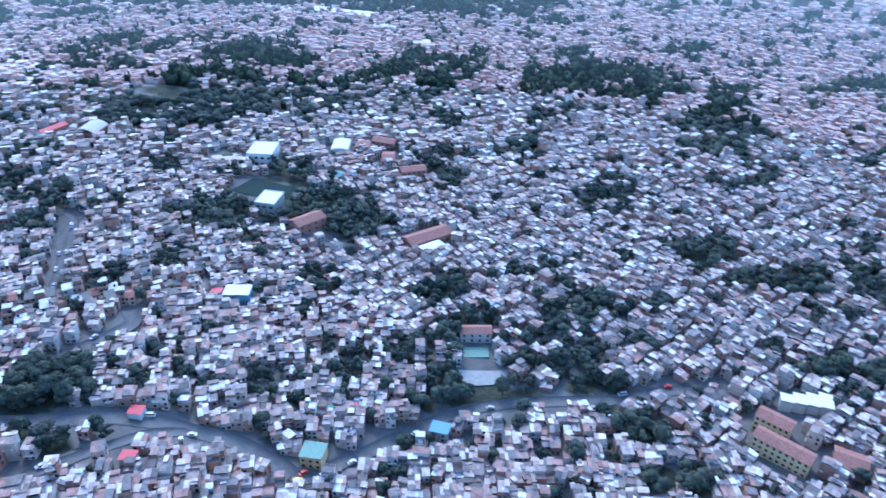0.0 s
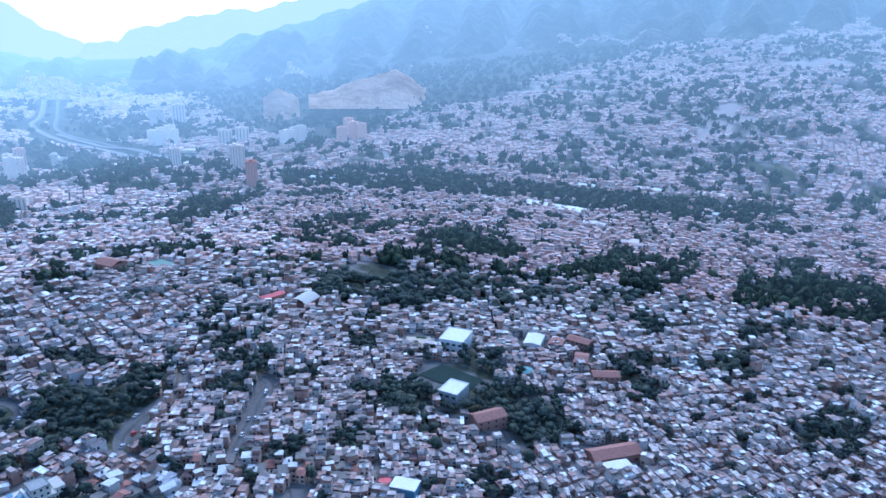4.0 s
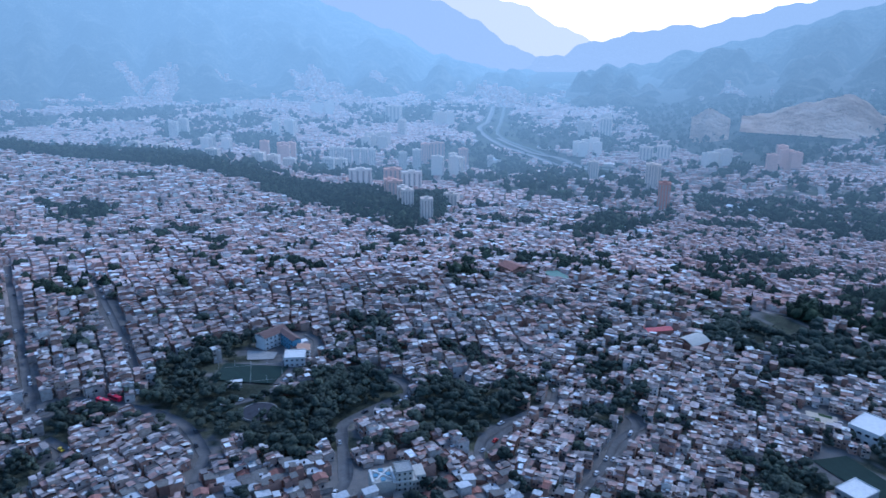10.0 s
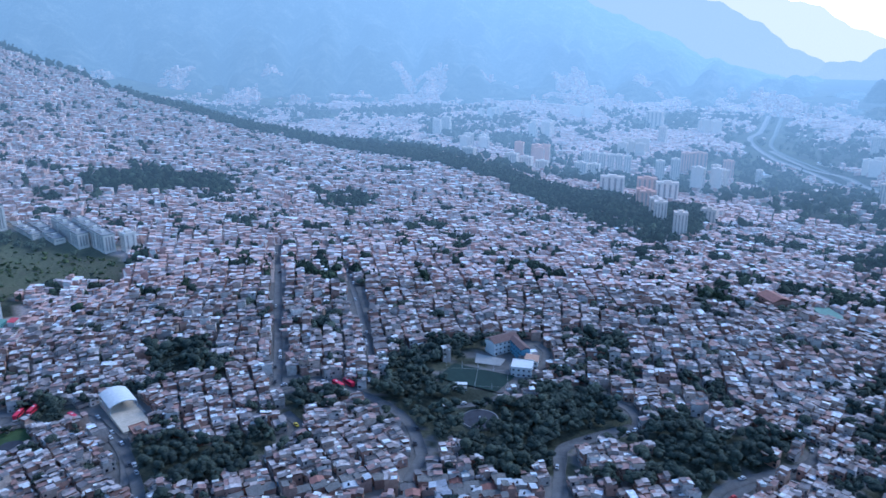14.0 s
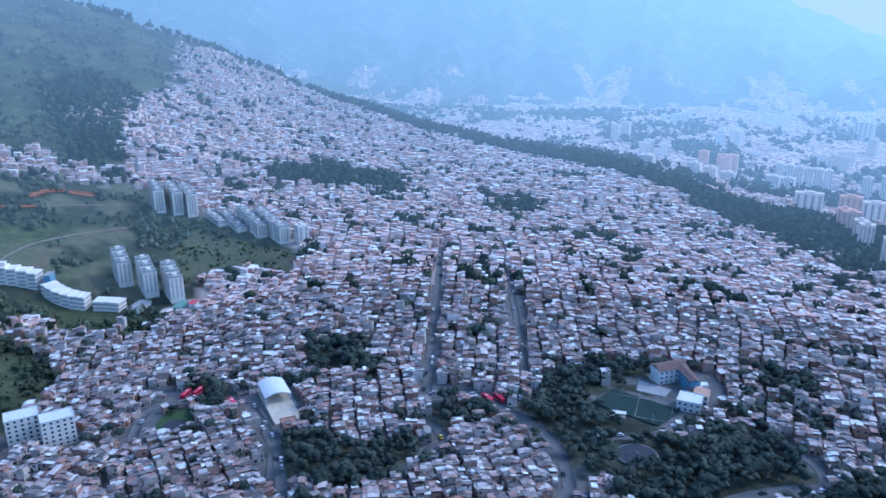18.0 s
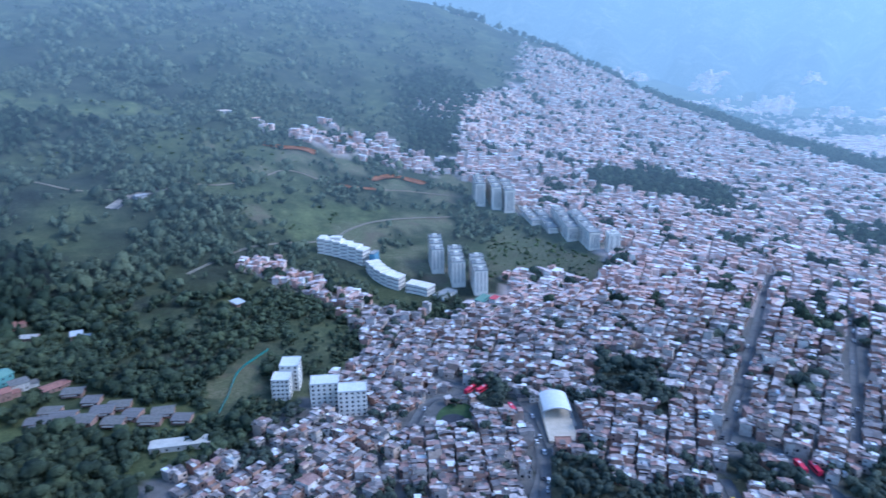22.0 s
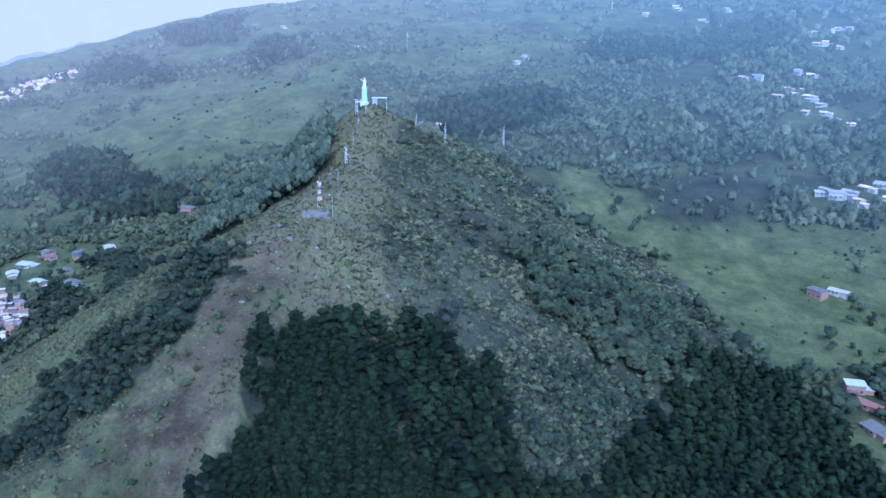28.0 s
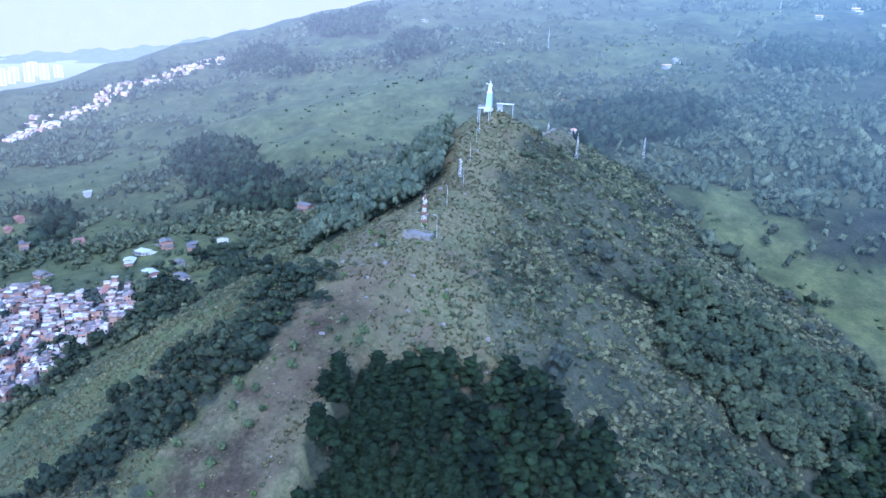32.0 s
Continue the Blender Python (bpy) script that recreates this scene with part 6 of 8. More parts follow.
for key, (width, pts) in ROADS.items():
    ribbon("road", "grey asphalt town road with low kerbs", pts, width, M_ASPHALT)
M_TRACK = plain_mat("pale_track", (0.22, 0.195, 0.15), rough=0.95, scale=0.4)
TRACKS = [[(88, 366), (100, 358), (104, 345), (98, 330)], [(205, 600), (257, 624), (290, 632), (341, 632), (378, 651), (413, 661), (458, 658), (527, 637)], [(110, 818), (149, 783), (181, 777), (252, 766), (285, 752), (325, 765), (363, 788), (390, 780), (417, 754), (441, 738), (485, 728), (528, 700)],
          [(-26, 640), (0, 630), (20, 610), (25, 585)], [(-18, 770), (40, 790), (110, 818)], [(-300, 395), (-330, 450), (-420, 560), (-560, 700)]]
for pts in TRACKS:
    ribbon("track", "pale unpaved track across the hillside", pts, 3.5, M_TRACK, 0.3, "track")
M_CLAY = plain_mat("bare_red_clay", (0.27, 0.135, 0.085), rough=0.95, vary=0.4, scale=0.12)
M_CUT = plain_mat("graded_grey_earth", (0.30, 0.27, 0.24), rough=0.95, vary=0.35, scale=0.15)
for wide, pts in ((16, [(378, 870), (400, 863), (416, 857), (434, 842)]), (20, [(470, 900), (490, 876), (506, 850)]), (9, [(500, 905), (514, 890), (512, 870)]), (14, [(463, 760), (482, 765), (505, 763), (524, 740)]), (7, [(417, 754), (436, 741), (455, 736)])):
    ribbon("earth_cut", "bare reddish clay bank cut into the hillside", pts, wide, M_CLAY, 0.4, "earth bank")
ribbon("earth_cut", "graded pale earth platform beside a track", [(178, 732), (192, 746), (204, 756), (220, 753), (234, 762)], 13, M_CUT, 0.4, "earth bank")
FAR_ROAD = palette_mat("far_road", [(0.30, 0.28, 0.265), (0.27, 0.255, 0.24)], island=False, air=1)
FAR_WATER = palette_mat("far_water", [(0.16, 0.17, 0.15), (0.14, 0.15, 0.14)], island=False, rough=0.75, air=1)
for pts, wide in HIGHWAYS:
    ribbon("highway", "pale motorway along the valley floor", pts, wide, FAR_ROAD, 2.0, "motorway")
ribbon("river", "dull river in a straight channel through the valley", RIVER, 11, FAR_WATER, 1.0, "river")

# ---------------------------------------------------------------- larger buildings of the town
M_WHITE = plain_mat("white_paint", (0.66, 0.635, 0.60), rough=0.7, vary=0.12, scale=0.5)
M_CREAM = plain_mat("cream_render", (0.50, 0.46, 0.40), rough=0.85, vary=0.15, scale=0.5)
M_CONCRETE = plain_mat("concrete", (0.34, 0.33, 0.31), rough=0.9, vary=0.2, scale=0.4)
M_PALE_TOWER = plain_mat("pale_tower", (0.76, 0.69, 0.60), rough=0.85, vary=0.12, scale=0.3)
M_BRICK = plain_mat("red_brick", (0.34, 0.19, 0.14), rough=0.9, vary=0.25, scale=0.8)
M_TILE = plain_mat("clay_tile", (0.31, 0.15, 0.115), rough=0.85, vary=0.3, scale=0.7)
M_PALE_TERRA = plain_mat("pale_terracotta", (0.46, 0.28, 0.19), rough=0.85, vary=0.2, scale=0.7)
M_DULL_TILE = plain_mat("weathered_tile", (0.17, 0.105, 0.09), rough=0.85, vary=0.3, scale=0.7)
M_YELLOW = plain_mat("yellow_wall", (0.60, 0.45, 0.24), rough=0.85, vary=0.15)
M_BLUE = plain_mat("sky_blue_paint", (0.16, 0.29, 0.38), rough=0.7, vary=0.15)
M_TEAL = plain_mat("teal_paint", (0.15, 0.30, 0.28), rough=0.75, vary=0.2)
M_GREEN_ROOF = plain_mat("green_sheet", (0.17, 0.28, 0.22), rough=0.6, vary=0.25)
M_RED = plain_mat("red_sheet", (0.50, 0.07, 0.085), rough=0.55, vary=0.15)
M_DULL_RED = plain_mat("faded_red", (0.36, 0.12, 0.11), rough=0.6, vary=0.2)
M_GREY_SHEET = plain_mat("grey_sheet", (0.30, 0.30, 0.32), rough=0.7, vary=0.3, scale=0.6)
M_TURF = plain_mat("green_turf", (0.020, 0.038, 0.031), rough=0.95, vary=0.2, scale=0.2)
M_LAWN = plain_mat("lawn", (0.055, 0.085, 0.032), rough=0.95, vary=0.3, scale=0.3)
M_SAND = plain_mat("pale_court", (0.56, 0.47, 0.36), rough=0.95, vary=0.15, scale=0.3)
M_SLATE = plain_mat("dark_cover", (0.045, 0.045, 0.055), rough=0.8, vary=0.3, scale=0.3)
M_SOFT_GLASS = plain_mat("curtained_glass", (0.42, 0.375, 0.34), rough=0.4, vary=0.3, scale=2)
M_STEEL = plain_mat("painted_steel", (0.55, 0.56, 0.57), rough=0.5, vary=0.1)


def far_plain(name, colour):
    return palette_mat(name, [colour, tuple(c * 0.9 for c in colour)], island=False, dirt=0.2, air=1)


FAR_PALE, FAR_PINK, FAR_BRICK, FAR_CREAM = far_plain("far_pale", (0.88, 0.72, 0.60)), far_plain("far_pink", (0.85, 0.50, 0.38)), far_plain("far_brick", (0.55, 0.20, 0.12)), far_plain("far_cream", (0.80, 0.62, 0.50))
FAR_WHITE = far_plain("far_white", (0.86, 0.84, 0.80))
FAR_GREY = far_plain("far_grey", (0.42, 0.40, 0.385))
FAR_GLASS = far_plain("far_glass", (0.42, 0.34, 0.30))

# covered court: a vaulted sheet roof on posts, half of the court open
gym = thing("covered_court", "white vaulted sheet roof over a concrete sports court", "sports hall", 313, 285, None, -34)
part("roof", arch_bm(15, 21, 6.2, 2.2), M_WHITE, gym, "white vaulted sheet roof")
for sx in (-7.2, 7.2):
    for i in range(5):
        part("post", tube_bm((sx, -10 + i * 5, -2), (sx, -10 + i * 5, 6.3), 0.18, 0.18, 6), M_STEEL, gym)
for i in range(5):
    bm = arch_bm(14.6, 0.35, 5.95, 2.2, 0.35, 10)
    bmesh.ops.translate(bm, verts=bm.verts, vec=(0, -10 + i * 5, 0))
    part("truss", bm, M_STEEL, gym)
part("court_floor", box_bm(0, -11, -1.5, 15, 44, 3.3), M_SAND, gym, "pale sandy concrete court")
part("stand", box_bm(8.6, -4, -1, 1.6, 26, 2.0), M_CONCRETE, gym)
building("community_house", "brick house with grey roof beside the covered court", "house", 287, 250, -34, 8, 10, 2, 2.8, M_BRICK, M_BRICK, 3)

# school and its sports pitch
pitch = thing("sports_pitch", "dark green artificial turf pitch with pale lines", "pitch", 407, 100, None, 100)
bm = drape_bm([(394, 84), (418, 78), (423, 119), (396, 122)], 0.9, 6)
turf = part("turf", bm, M_TURF, None)
turf.parent, turf.matrix_parent_inverse = pitch, pitch.matrix_world.inverted()
base_z = float(ground_height(407, 100))
for u in (-19, 0, 19):
    part("line", box_bm(u, 0, 1.2, 0.16, 22, 0.06), M_CONCRETE, pitch)
for v in (-11, 11):
    part("line", box_bm(0, v, 1.2, 38, 0.16, 0.06), M_CONCRETE, pitch)
for u in (-20, -10, 0, 10, 20):
    for v in (-13, 13):
        part("fence_post", tube_bm((u, v, -1), (u, v, 5), 0.09, 0.07, 6), M_STEEL, pitch)
building("school_wing", "three-storey white and blue school wing with weathered dark red roof", "school", 456, 95, -42, 20, 11, 3, 3.0, M_WHITE, M_DULL_TILE, 6, "fb", "gable", "school buildings", 2.2)
building("school_wing", "sky blue school wing linking two blocks", "school", 450, 82, 36, 20, 6, 3, 2.9, M_BLUE, M_DULL_TILE, 6, "fb", "gable", "school buildings", 1.5)
building("school_wing", "white school hall with bright flat roof and blue trim", "school", 425, 75, 4, 12, 13, 2, 3.2, M_WHITE, M_WHITE, 4, "fblr", "flat", "school buildings")
building("school_wing", "school block with orange roof above the access road", "school", 436, 71, 4, 9, 8, 2, 3.0, M_WHITE, M_PALE_TERRA, 3, "fblr", "shed", "school buildings", 0.8)
yard = thing("school_court", "grey concrete court between school and pitch", "court", 438, 99, None, 0)
bm = drape_bm([(446, 110), (441, 89), (430, 90), (430, 107)], 0.5, 5)
floor_ = part("court_slab", bm, M_CONCRETE, None)
floor_.parent, floor_.matrix_parent_inverse = yard, yard.matrix_world.inverted()
stand = thing("spectator_stand", "small white roofed stand beside the pitch", "stand", 389, 106, None, 105)
part("seating", box_bm(0, 0, -1, 9, 3.0, 2.2), M_CONCRETE, stand)
part("roof", shed_bm(9, 3.6, 3.4, 0.5), M_WHITE, stand)
for u in (-4, -1.4, 1.4, 4):
    part("post", tube_bm((u, 1.4, 0), (u, 1.4, 3.6), 0.1, 0.1, 6), M_STEEL, stand)
tank = thing("water_tank", "round dark-covered water tank with a pale rim", "water tank", 356, 85, None, 0)
part("wall", tube_bm((0, 0, -2), (0, 0, 1.8), 10.2, 10.2, 40), M_CONCRETE, tank)
part("cover", tube_bm((0, 0, 1.8), (0, 0, 2.3), 9.8, 0.8, 40), M_SLATE, tank, "dark shallow cone cover")
part("vent", tube_bm((0, 0, 2.2), (0, 0, 3.2), 0.5, 0.4, 10), M_WHITE, tank)

# office block with skylights
off = building("office_building", "cream five-storey office block with white roof and blue skylights", "office", 281, 5, 12, 8, 7.5, 5, 2.7, M_CREAM, M_CONCRETE, 3, "fblr", ww=0.9, wh=1.2)
part("annex_wall", box_bm(2.5, 9.5, -3, 11, 11, 12), M_CREAM, off, "cream lower annex")
part("annex_roof", parapet_bm(11.3, 11.3, 9.1, 0.5), M_CREAM, off)
bm = bmesh.new()
for u, v, w_, d_, a_ in ((2.5, 9.5, 10.5, 0.8, 0.75), (2.5, 9.5, 10.5, 0.8, -0.75), (2.5, 14.4, 10, 0.9, 0), (2.5, 4.6, 10, 0.9, 0)):
    add_box(bm, u, v, 9.3 + 0.02 * a_, w_, d_, 0.4, a_)
part("roof_frame", bm, M_WHITE, off, "white roof beams")
for u, v in ((2.5, 6.6), (2.5, 12.4), (-1.2, 9.5), (6.2, 9.5)):
    part("skylight", box_bm(u, v, 9.2, 2.6, 2.2, 0.3, 0.0), M_BLUE, off, "blue glass skylight")
part("side_wall", box_bm(3.5, -7, -3, 9, 7, 11.5), M_CREAM, off)
part("side_roof", parapet_bm(9.2, 7.2, 8.6, 0.5), M_CONCRETE, off)
for side_x in (-1.05, 8.05):
    for u in (-8.8, -6.6, -4.8):
        for level in range(3):
            shared("window", window_mesh(0.9, 1.2), off, side_x, u, 0.9 + level * 2.7, 90)
building("red_roofed_house", "low house with dark red roof beside the office block", "house", 268, 2, 12, 9, 8, 1, 3.2, M_CREAM, M_TILE, 2, "fb", "gable", "", 1.8)
building("red_roofed_house", "low house with dark red roof below the office block", "house", 269, 19, 20, 10, 7, 1, 3.2, M_BRICK, M_TILE, 2, "fb", "gable", "", 1.8)

# library blocks and dark pitch lower in the town
building("library", "white box-shaped library with open dark ground floor", "library", 360, -271, 35, 18, 22, 2, 4.6, M_WHITE, M_WHITE, 4, "fb", "flat", "", 1, None, 2.6, 1.6)
building("library", "grey concrete hall with bright white flat roof", "library", 301, -227, 27, 13, 17, 2, 4.2, M_CONCRETE, M_WHITE, 3, "fb", "flat", "", 1, None, 2.4, 1.4)
field = thing("dark_pitch", "dark green synthetic pitch among trees", "pitch", 321, -240, None, 0)
bm = drape_bm([(335, -222), (340, -245), (311, -258), (303, -240)], 0.5, 6)
t_ = part("turf", bm, M_TURF, None)
t_.parent, t_.matrix_parent_inverse = field, field.matrix_world.inverted()
plaza = thing("plaza", "pale paved plaza with small lawns", "plaza", 377, -250, None, 0)
bm = drape_bm([(366, -236), (385, -244), (380, -262), (364, -254)], 0.35, 5)
t_ = part("paving", bm, M_SAND, None)
t_.parent, t_.matrix_parent_inverse = plaza, plaza.matrix_world.inverted()
for q in ([(372, -241), (378, -243), (377, -249), (371, -247)], [(380, -250), (383, -251), (380, -259), (377, -257)]):
    t_ = part("lawn", drape_bm(q, 0.5, 3), M_LAWN, None)
    t_.parent, t_.matrix_parent_inverse = plaza, plaza.matrix_world.inverted()
building("warehouse", "long white-roofed shed in the lower town", "warehouse", 336, -325, 127, 18, 12, 1, 5.5, M_WHITE, M_WHITE, 5, "f", "gable", "", 1.2)
building("brick_hall", "red brick hall beside the white shed", "hall", 324, -336, 127, 10, 10, 2, 3.2, M_BRICK, M_TILE, 3, "f", "gable", "", 1.6)
building("brick_hall", "large red-roofed hall among trees", "hall", 268, -229, 80, 20, 11, 2, 3.4, M_BRICK, M_TILE, 4, "fb", "gable", "", 2.2)
for x_, y_, w_, d_, a_ in ((318, -354, 18, 9, 20), (296, -334, 9, 16, 40), (270, -331, 18, 9, 55)):
    building("brick_school", "brick school block with tiled roof", "school", x_, y_, a_, w_, d_, 2, 3.2, M_BRICK, M_TILE, 5, "fb", "gable", "brick school blocks", 1.8)
dome = thing("round_pavilion", "round pavilion with a teal roof", "pavilion", 304, -289, None, 0)
part("wall", tube_bm((0, 0, -2), (0, 0, 4), 5, 5, 20), M_CREAM, dome)
part("roof", tube_bm((0, 0, 4), (0, 0, 5.6), 5.6, 0.6, 20), M_TEAL, dome, "teal conical roof")
arch = thing("vaulted_hall", "pale vaulted hall roof above the town", "hall", 462, -200, None, 30)
part("wall", box_bm(0, 0, -3, 15, 18, 8.5), M_BRICK, arch)
part("roof", arch_bm(16, 19, 5.5, 3.0), M_CREAM, arch)
building("market_canopy", "long bright red market canopy", "canopy", 478, -180, 100, 20, 7, 1, 4.0, M_BRICK, M_RED, 0, "", "gable", "", 1.4)
building("old_school", "long yellow school wing with terracotta tiled roof", "school", -14, -245, -2, 15, 8, 3, 2.8, M_YELLOW, M_TILE, 6, "fb", "gable", "old school wings", 1.8)
building("old_school", "long yellow lower school wing with terracotta roof", "school", -22, -231, -4, 24, 8, 3, 2.8, M_YELLOW, M_TILE, 9, "fb", "gable", "old school wings", 1.8)
building("brick_hall", "hipped dark red roof beside the old school", "hall", -46, -243, 10, 13, 12, 1, 4.5, M_BRICK, M_TILE, 2, "f", "gable", "", 2.4)
zig = thing("folded_roof_hall", "white hall roof in stepped bays", "hall", -20, -270, None, 18)
for i in range(4):
    part("roof_bay", shed_bm(5.4, 11 - i * 1.5, 5.2, 1.2), M_WHITE, zig).location = (i * 5.6 - 9, i * 1.6 - 2, 0)
    part("wall", box_bm(i * 5.6 - 9, i * 1.6 - 2, -3, 5.2, 10.4 - i * 1.5, 8.1), M_CREAM, zig)
for x_, y_ in ((190, -8), (197, 1)):
    building("brick_apartment_block", "brown brick apartment block with grey roof beside the avenue", "apartment block", x_, y_, 40, 9, 11, 6, 2.7, M_BRICK, M_CONCRETE, 3, "fl", "flat", "brick blocks by the avenue", window=M_WINDOW)
building("green_roofed_shop", "yellow corner shop with a green sheet roof", "shop", 126, -102, 30, 9, 9, 2, 2.9, M_YELLOW, M_GREEN_ROOF, 3, "fb", "shed", "", 0.8)
building("blue_roofed_store", "store with a bright blue sheet roof", "shop", 99, -151, 25, 8, 7, 2, 2.6, M_CONCRETE, M_BLUE, 2, "fb", "shed", "", 0.7)
for x_, y_ in ((182, -61), (161, -45), (243, -143)):
    building("red_roofed_shop", "small shop with a vivid red sheet roof", "shop", x_, y_, 35, 5.2, 5, 1, 3.2, M_WHITE, M_RED, 2, "f", "shed", "", 0.5)
building("blue_fronted_store", "store with blue front and white sheet roof", "shop", 235, -150, 40, 13, 10, 1, 5.0, M_BLUE, M_WHITE, 0, "", "shed", "", 0.8)
building("market_hall", "wide hall with tile roof and white end", "hall", 207, -272, 72, 30, 12, 1, 5.0, M_BRICK, M_TILE, 4, "fb", "gable", "", 2.4)
building("market_hall", "pale flat hall beside the tiled market roof", "hall", 198, -262, 72, 20, 8, 1, 4.0, M_WHITE, M_WHITE, 3, "f", "shed", "", 0.6)
ct = thing("street_court", "pale worn concrete court fenced by trees", "court", 107, -193, None, 0)
t_ = part("court_slab", drape_bm([(119, -190), (101, -206), (95, -199), (111, -182)], 0.6, 4), M_CONCRETE, None)
t_.parent, t_.matrix_parent_inverse = ct, ct.matrix_world.inverted()
building("nursery_school", "low nursery with red roof and green court", "school", 128, -216, 40, 16, 7, 2, 3.0, M_CREAM, M_TILE, 4, "fb", "gable", "", 1.6)
gc = thing("green_court", "small pale green play court", "court", 121, -207, None, 40)
part("court_slab", box_bm(0, 0, -1, 13, 8, 1.5), M_GREEN_ROOF, gc)
building("brick_church", "brick hall with shallow terracotta roof", "hall", 604, -90, 30, 20, 16, 2, 4.0, M_BRICK, M_TILE, 4, "fb", "gable", "", 2.6)
gd = thing("green_court", "fenced green court in the middle of the town", "court", 597, -129, None, 20)
part("court_slab", box_bm(0, 0, -1, 26, 14, 2.2), M_GREEN_ROOF, gd)

# apartment blocks at the forest edge
APTS = "apartment blocks at the forest edge"
for x_, y_, w_, d_, n_ in ((199, 394, 11, 10, 5), (209, 404, 13, 11, 6)):
    building("apartment_tower", "pale grey apartment block with white roof terrace", "apartment block", x_, y_, 58, w_, d_, n_, 2.6, M_PALE_TOWER, M_WHITE, 4, "fblr", "flat", APTS, window=M_WINDOW)
for x_, y_ in ((217, 374), (226, 357)):
    building("apartment_slab", "cream six-storey apartment slab with white roof", "apartment block", x_, y_, -28, 16, 11, 6, 2.6, M_PALE_TOWER, M_WHITE, 5, "fblr", "flat", APTS, window=M_WINDOW)
# three stepped towers on the slope
for (x_, y_), deg in zip(((412, 550), (411, 517), (416, 492)), (62, 62, 62)):
    t_ = thing("stepped_tower", "pale grey housing tower in three stepped sections", "tower", x_, y_, None, deg, "stepped housing towers")
    for i, (u, h_) in enumerate(((-11, 21), (0, 23.5), (11, 26))):
        part("wall", box_bm(u, 0, -10, 10.4, 11, h_ + 10), M_PALE_TOWER, t_)
        r_ = part("roof", parapet_bm(10.6, 11.2, h_, 0.9, 0.4), M_CONCRETE, t_)
        r_.location = (u, 0, 0)
        part("lift_housing", box_bm(u, 0, h_, 3.6, 3.6, 2.2), M_PALE_TOWER, t_)
        for side in (-5.5, 5.5):
            for du in (-3.4, 0, 3.4):
                shared("window_strip", window_mesh(1.1, h_ - 5, M_SOFT_GLASS), t_, u + du, side, 3)
    for v in (-3.3, 0, 3.3):
        shared("window_strip", window_mesh(1.1, 17, M_SOFT_GLASS), t_, -16.2, v, 3, 90)
# white school winding down the slope in bands
def banded_wing(label, pts, deep, floors, fh=3.2):
    """A building along a bent line: short bays, each with white floor bands and recessed window strips."""
    line = smooth_line(pts, 7.5)
    mx, my = line.mean(0)
    base = float(np.mean(ground_height(line[:, 0], line[:, 1])))
    ob = thing("hillside_school", label, "school", float(mx), float(my), base, 0, "hillside school wings")
    for (ax, ay), (bx, by) in zip(line, line[1:]):
        cx_, cy_, ang, long_ = (ax + bx) / 2 - mx, (ay + by) / 2 - my, math.atan2(by - ay, bx - ax), math.hypot(bx - ax, by - ay) + 0.9
        z_ = float(ground_height((ax + bx) / 2, (ay + by) / 2)) - base
        bay = part("bay", box_bm(cx_, cy_, z_ - 5, long_, deep, floors * fh + 5, ang), M_SOFT_GLASS, ob)
        for k in range(floors + 1):
            part("floor_band", box_bm(cx_, cy_, z_ + k * fh - 0.5, long_ + 0.1, deep + 1.2, 1.6, ang, skip_bottom=False), M_PALE_TOWER, bay)
    return ob


banded_wing("long white school wing in four banded tiers", [(328, 614), (338, 605), (348, 593), (356, 579)], 11, 4)
banded_wing("white banded school wing stepping down the slope", [(355, 566), (354, 552), (357, 538), (362, 528)], 11, 3)
banded_wing("low white school block at the foot of the wing", [(366, 523), (372, 514), (376, 505)], 11, 2)
building("hillside_school", "sky blue end block of the hillside school", "school", 361, 573, -50, 5, 12, 4, 3.4, M_BLUE, M_CONCRETE, 0, "", "flat", "hillside school wings")
building("hillside_school", "flat pale roof pavilion on the upper school wing", "school", 340, 604, -40, 9, 7, 5, 3.2, M_PALE_TOWER, M_PALE_TOWER, 0, "", "flat", "hillside school wings")
building("hillside_school", "low pale pavilion below the school", "school", 384, 495, 20, 20, 10, 1, 3.2, M_WHITE, M_CONCRETE, 5, "fb", "flat", "hillside school wings")
building("site_shed", "green-roofed site shed below the towers", "shed", 402, 468, 25, 16, 6, 1, 3.0, M_TEAL, M_GREEN_ROOF, 0, "", "shed", "", 0.5)
building("site_shed", "red-roofed site shed below the towers", "shed", 410, 462, 25, 9, 5, 1, 3.0, M_WHITE, M_RED, 0, "", "shed", "", 0.5)
# upper housing: tall and low slabs that step down the hill, end on to the town
UPPER = "upper housing slabs"


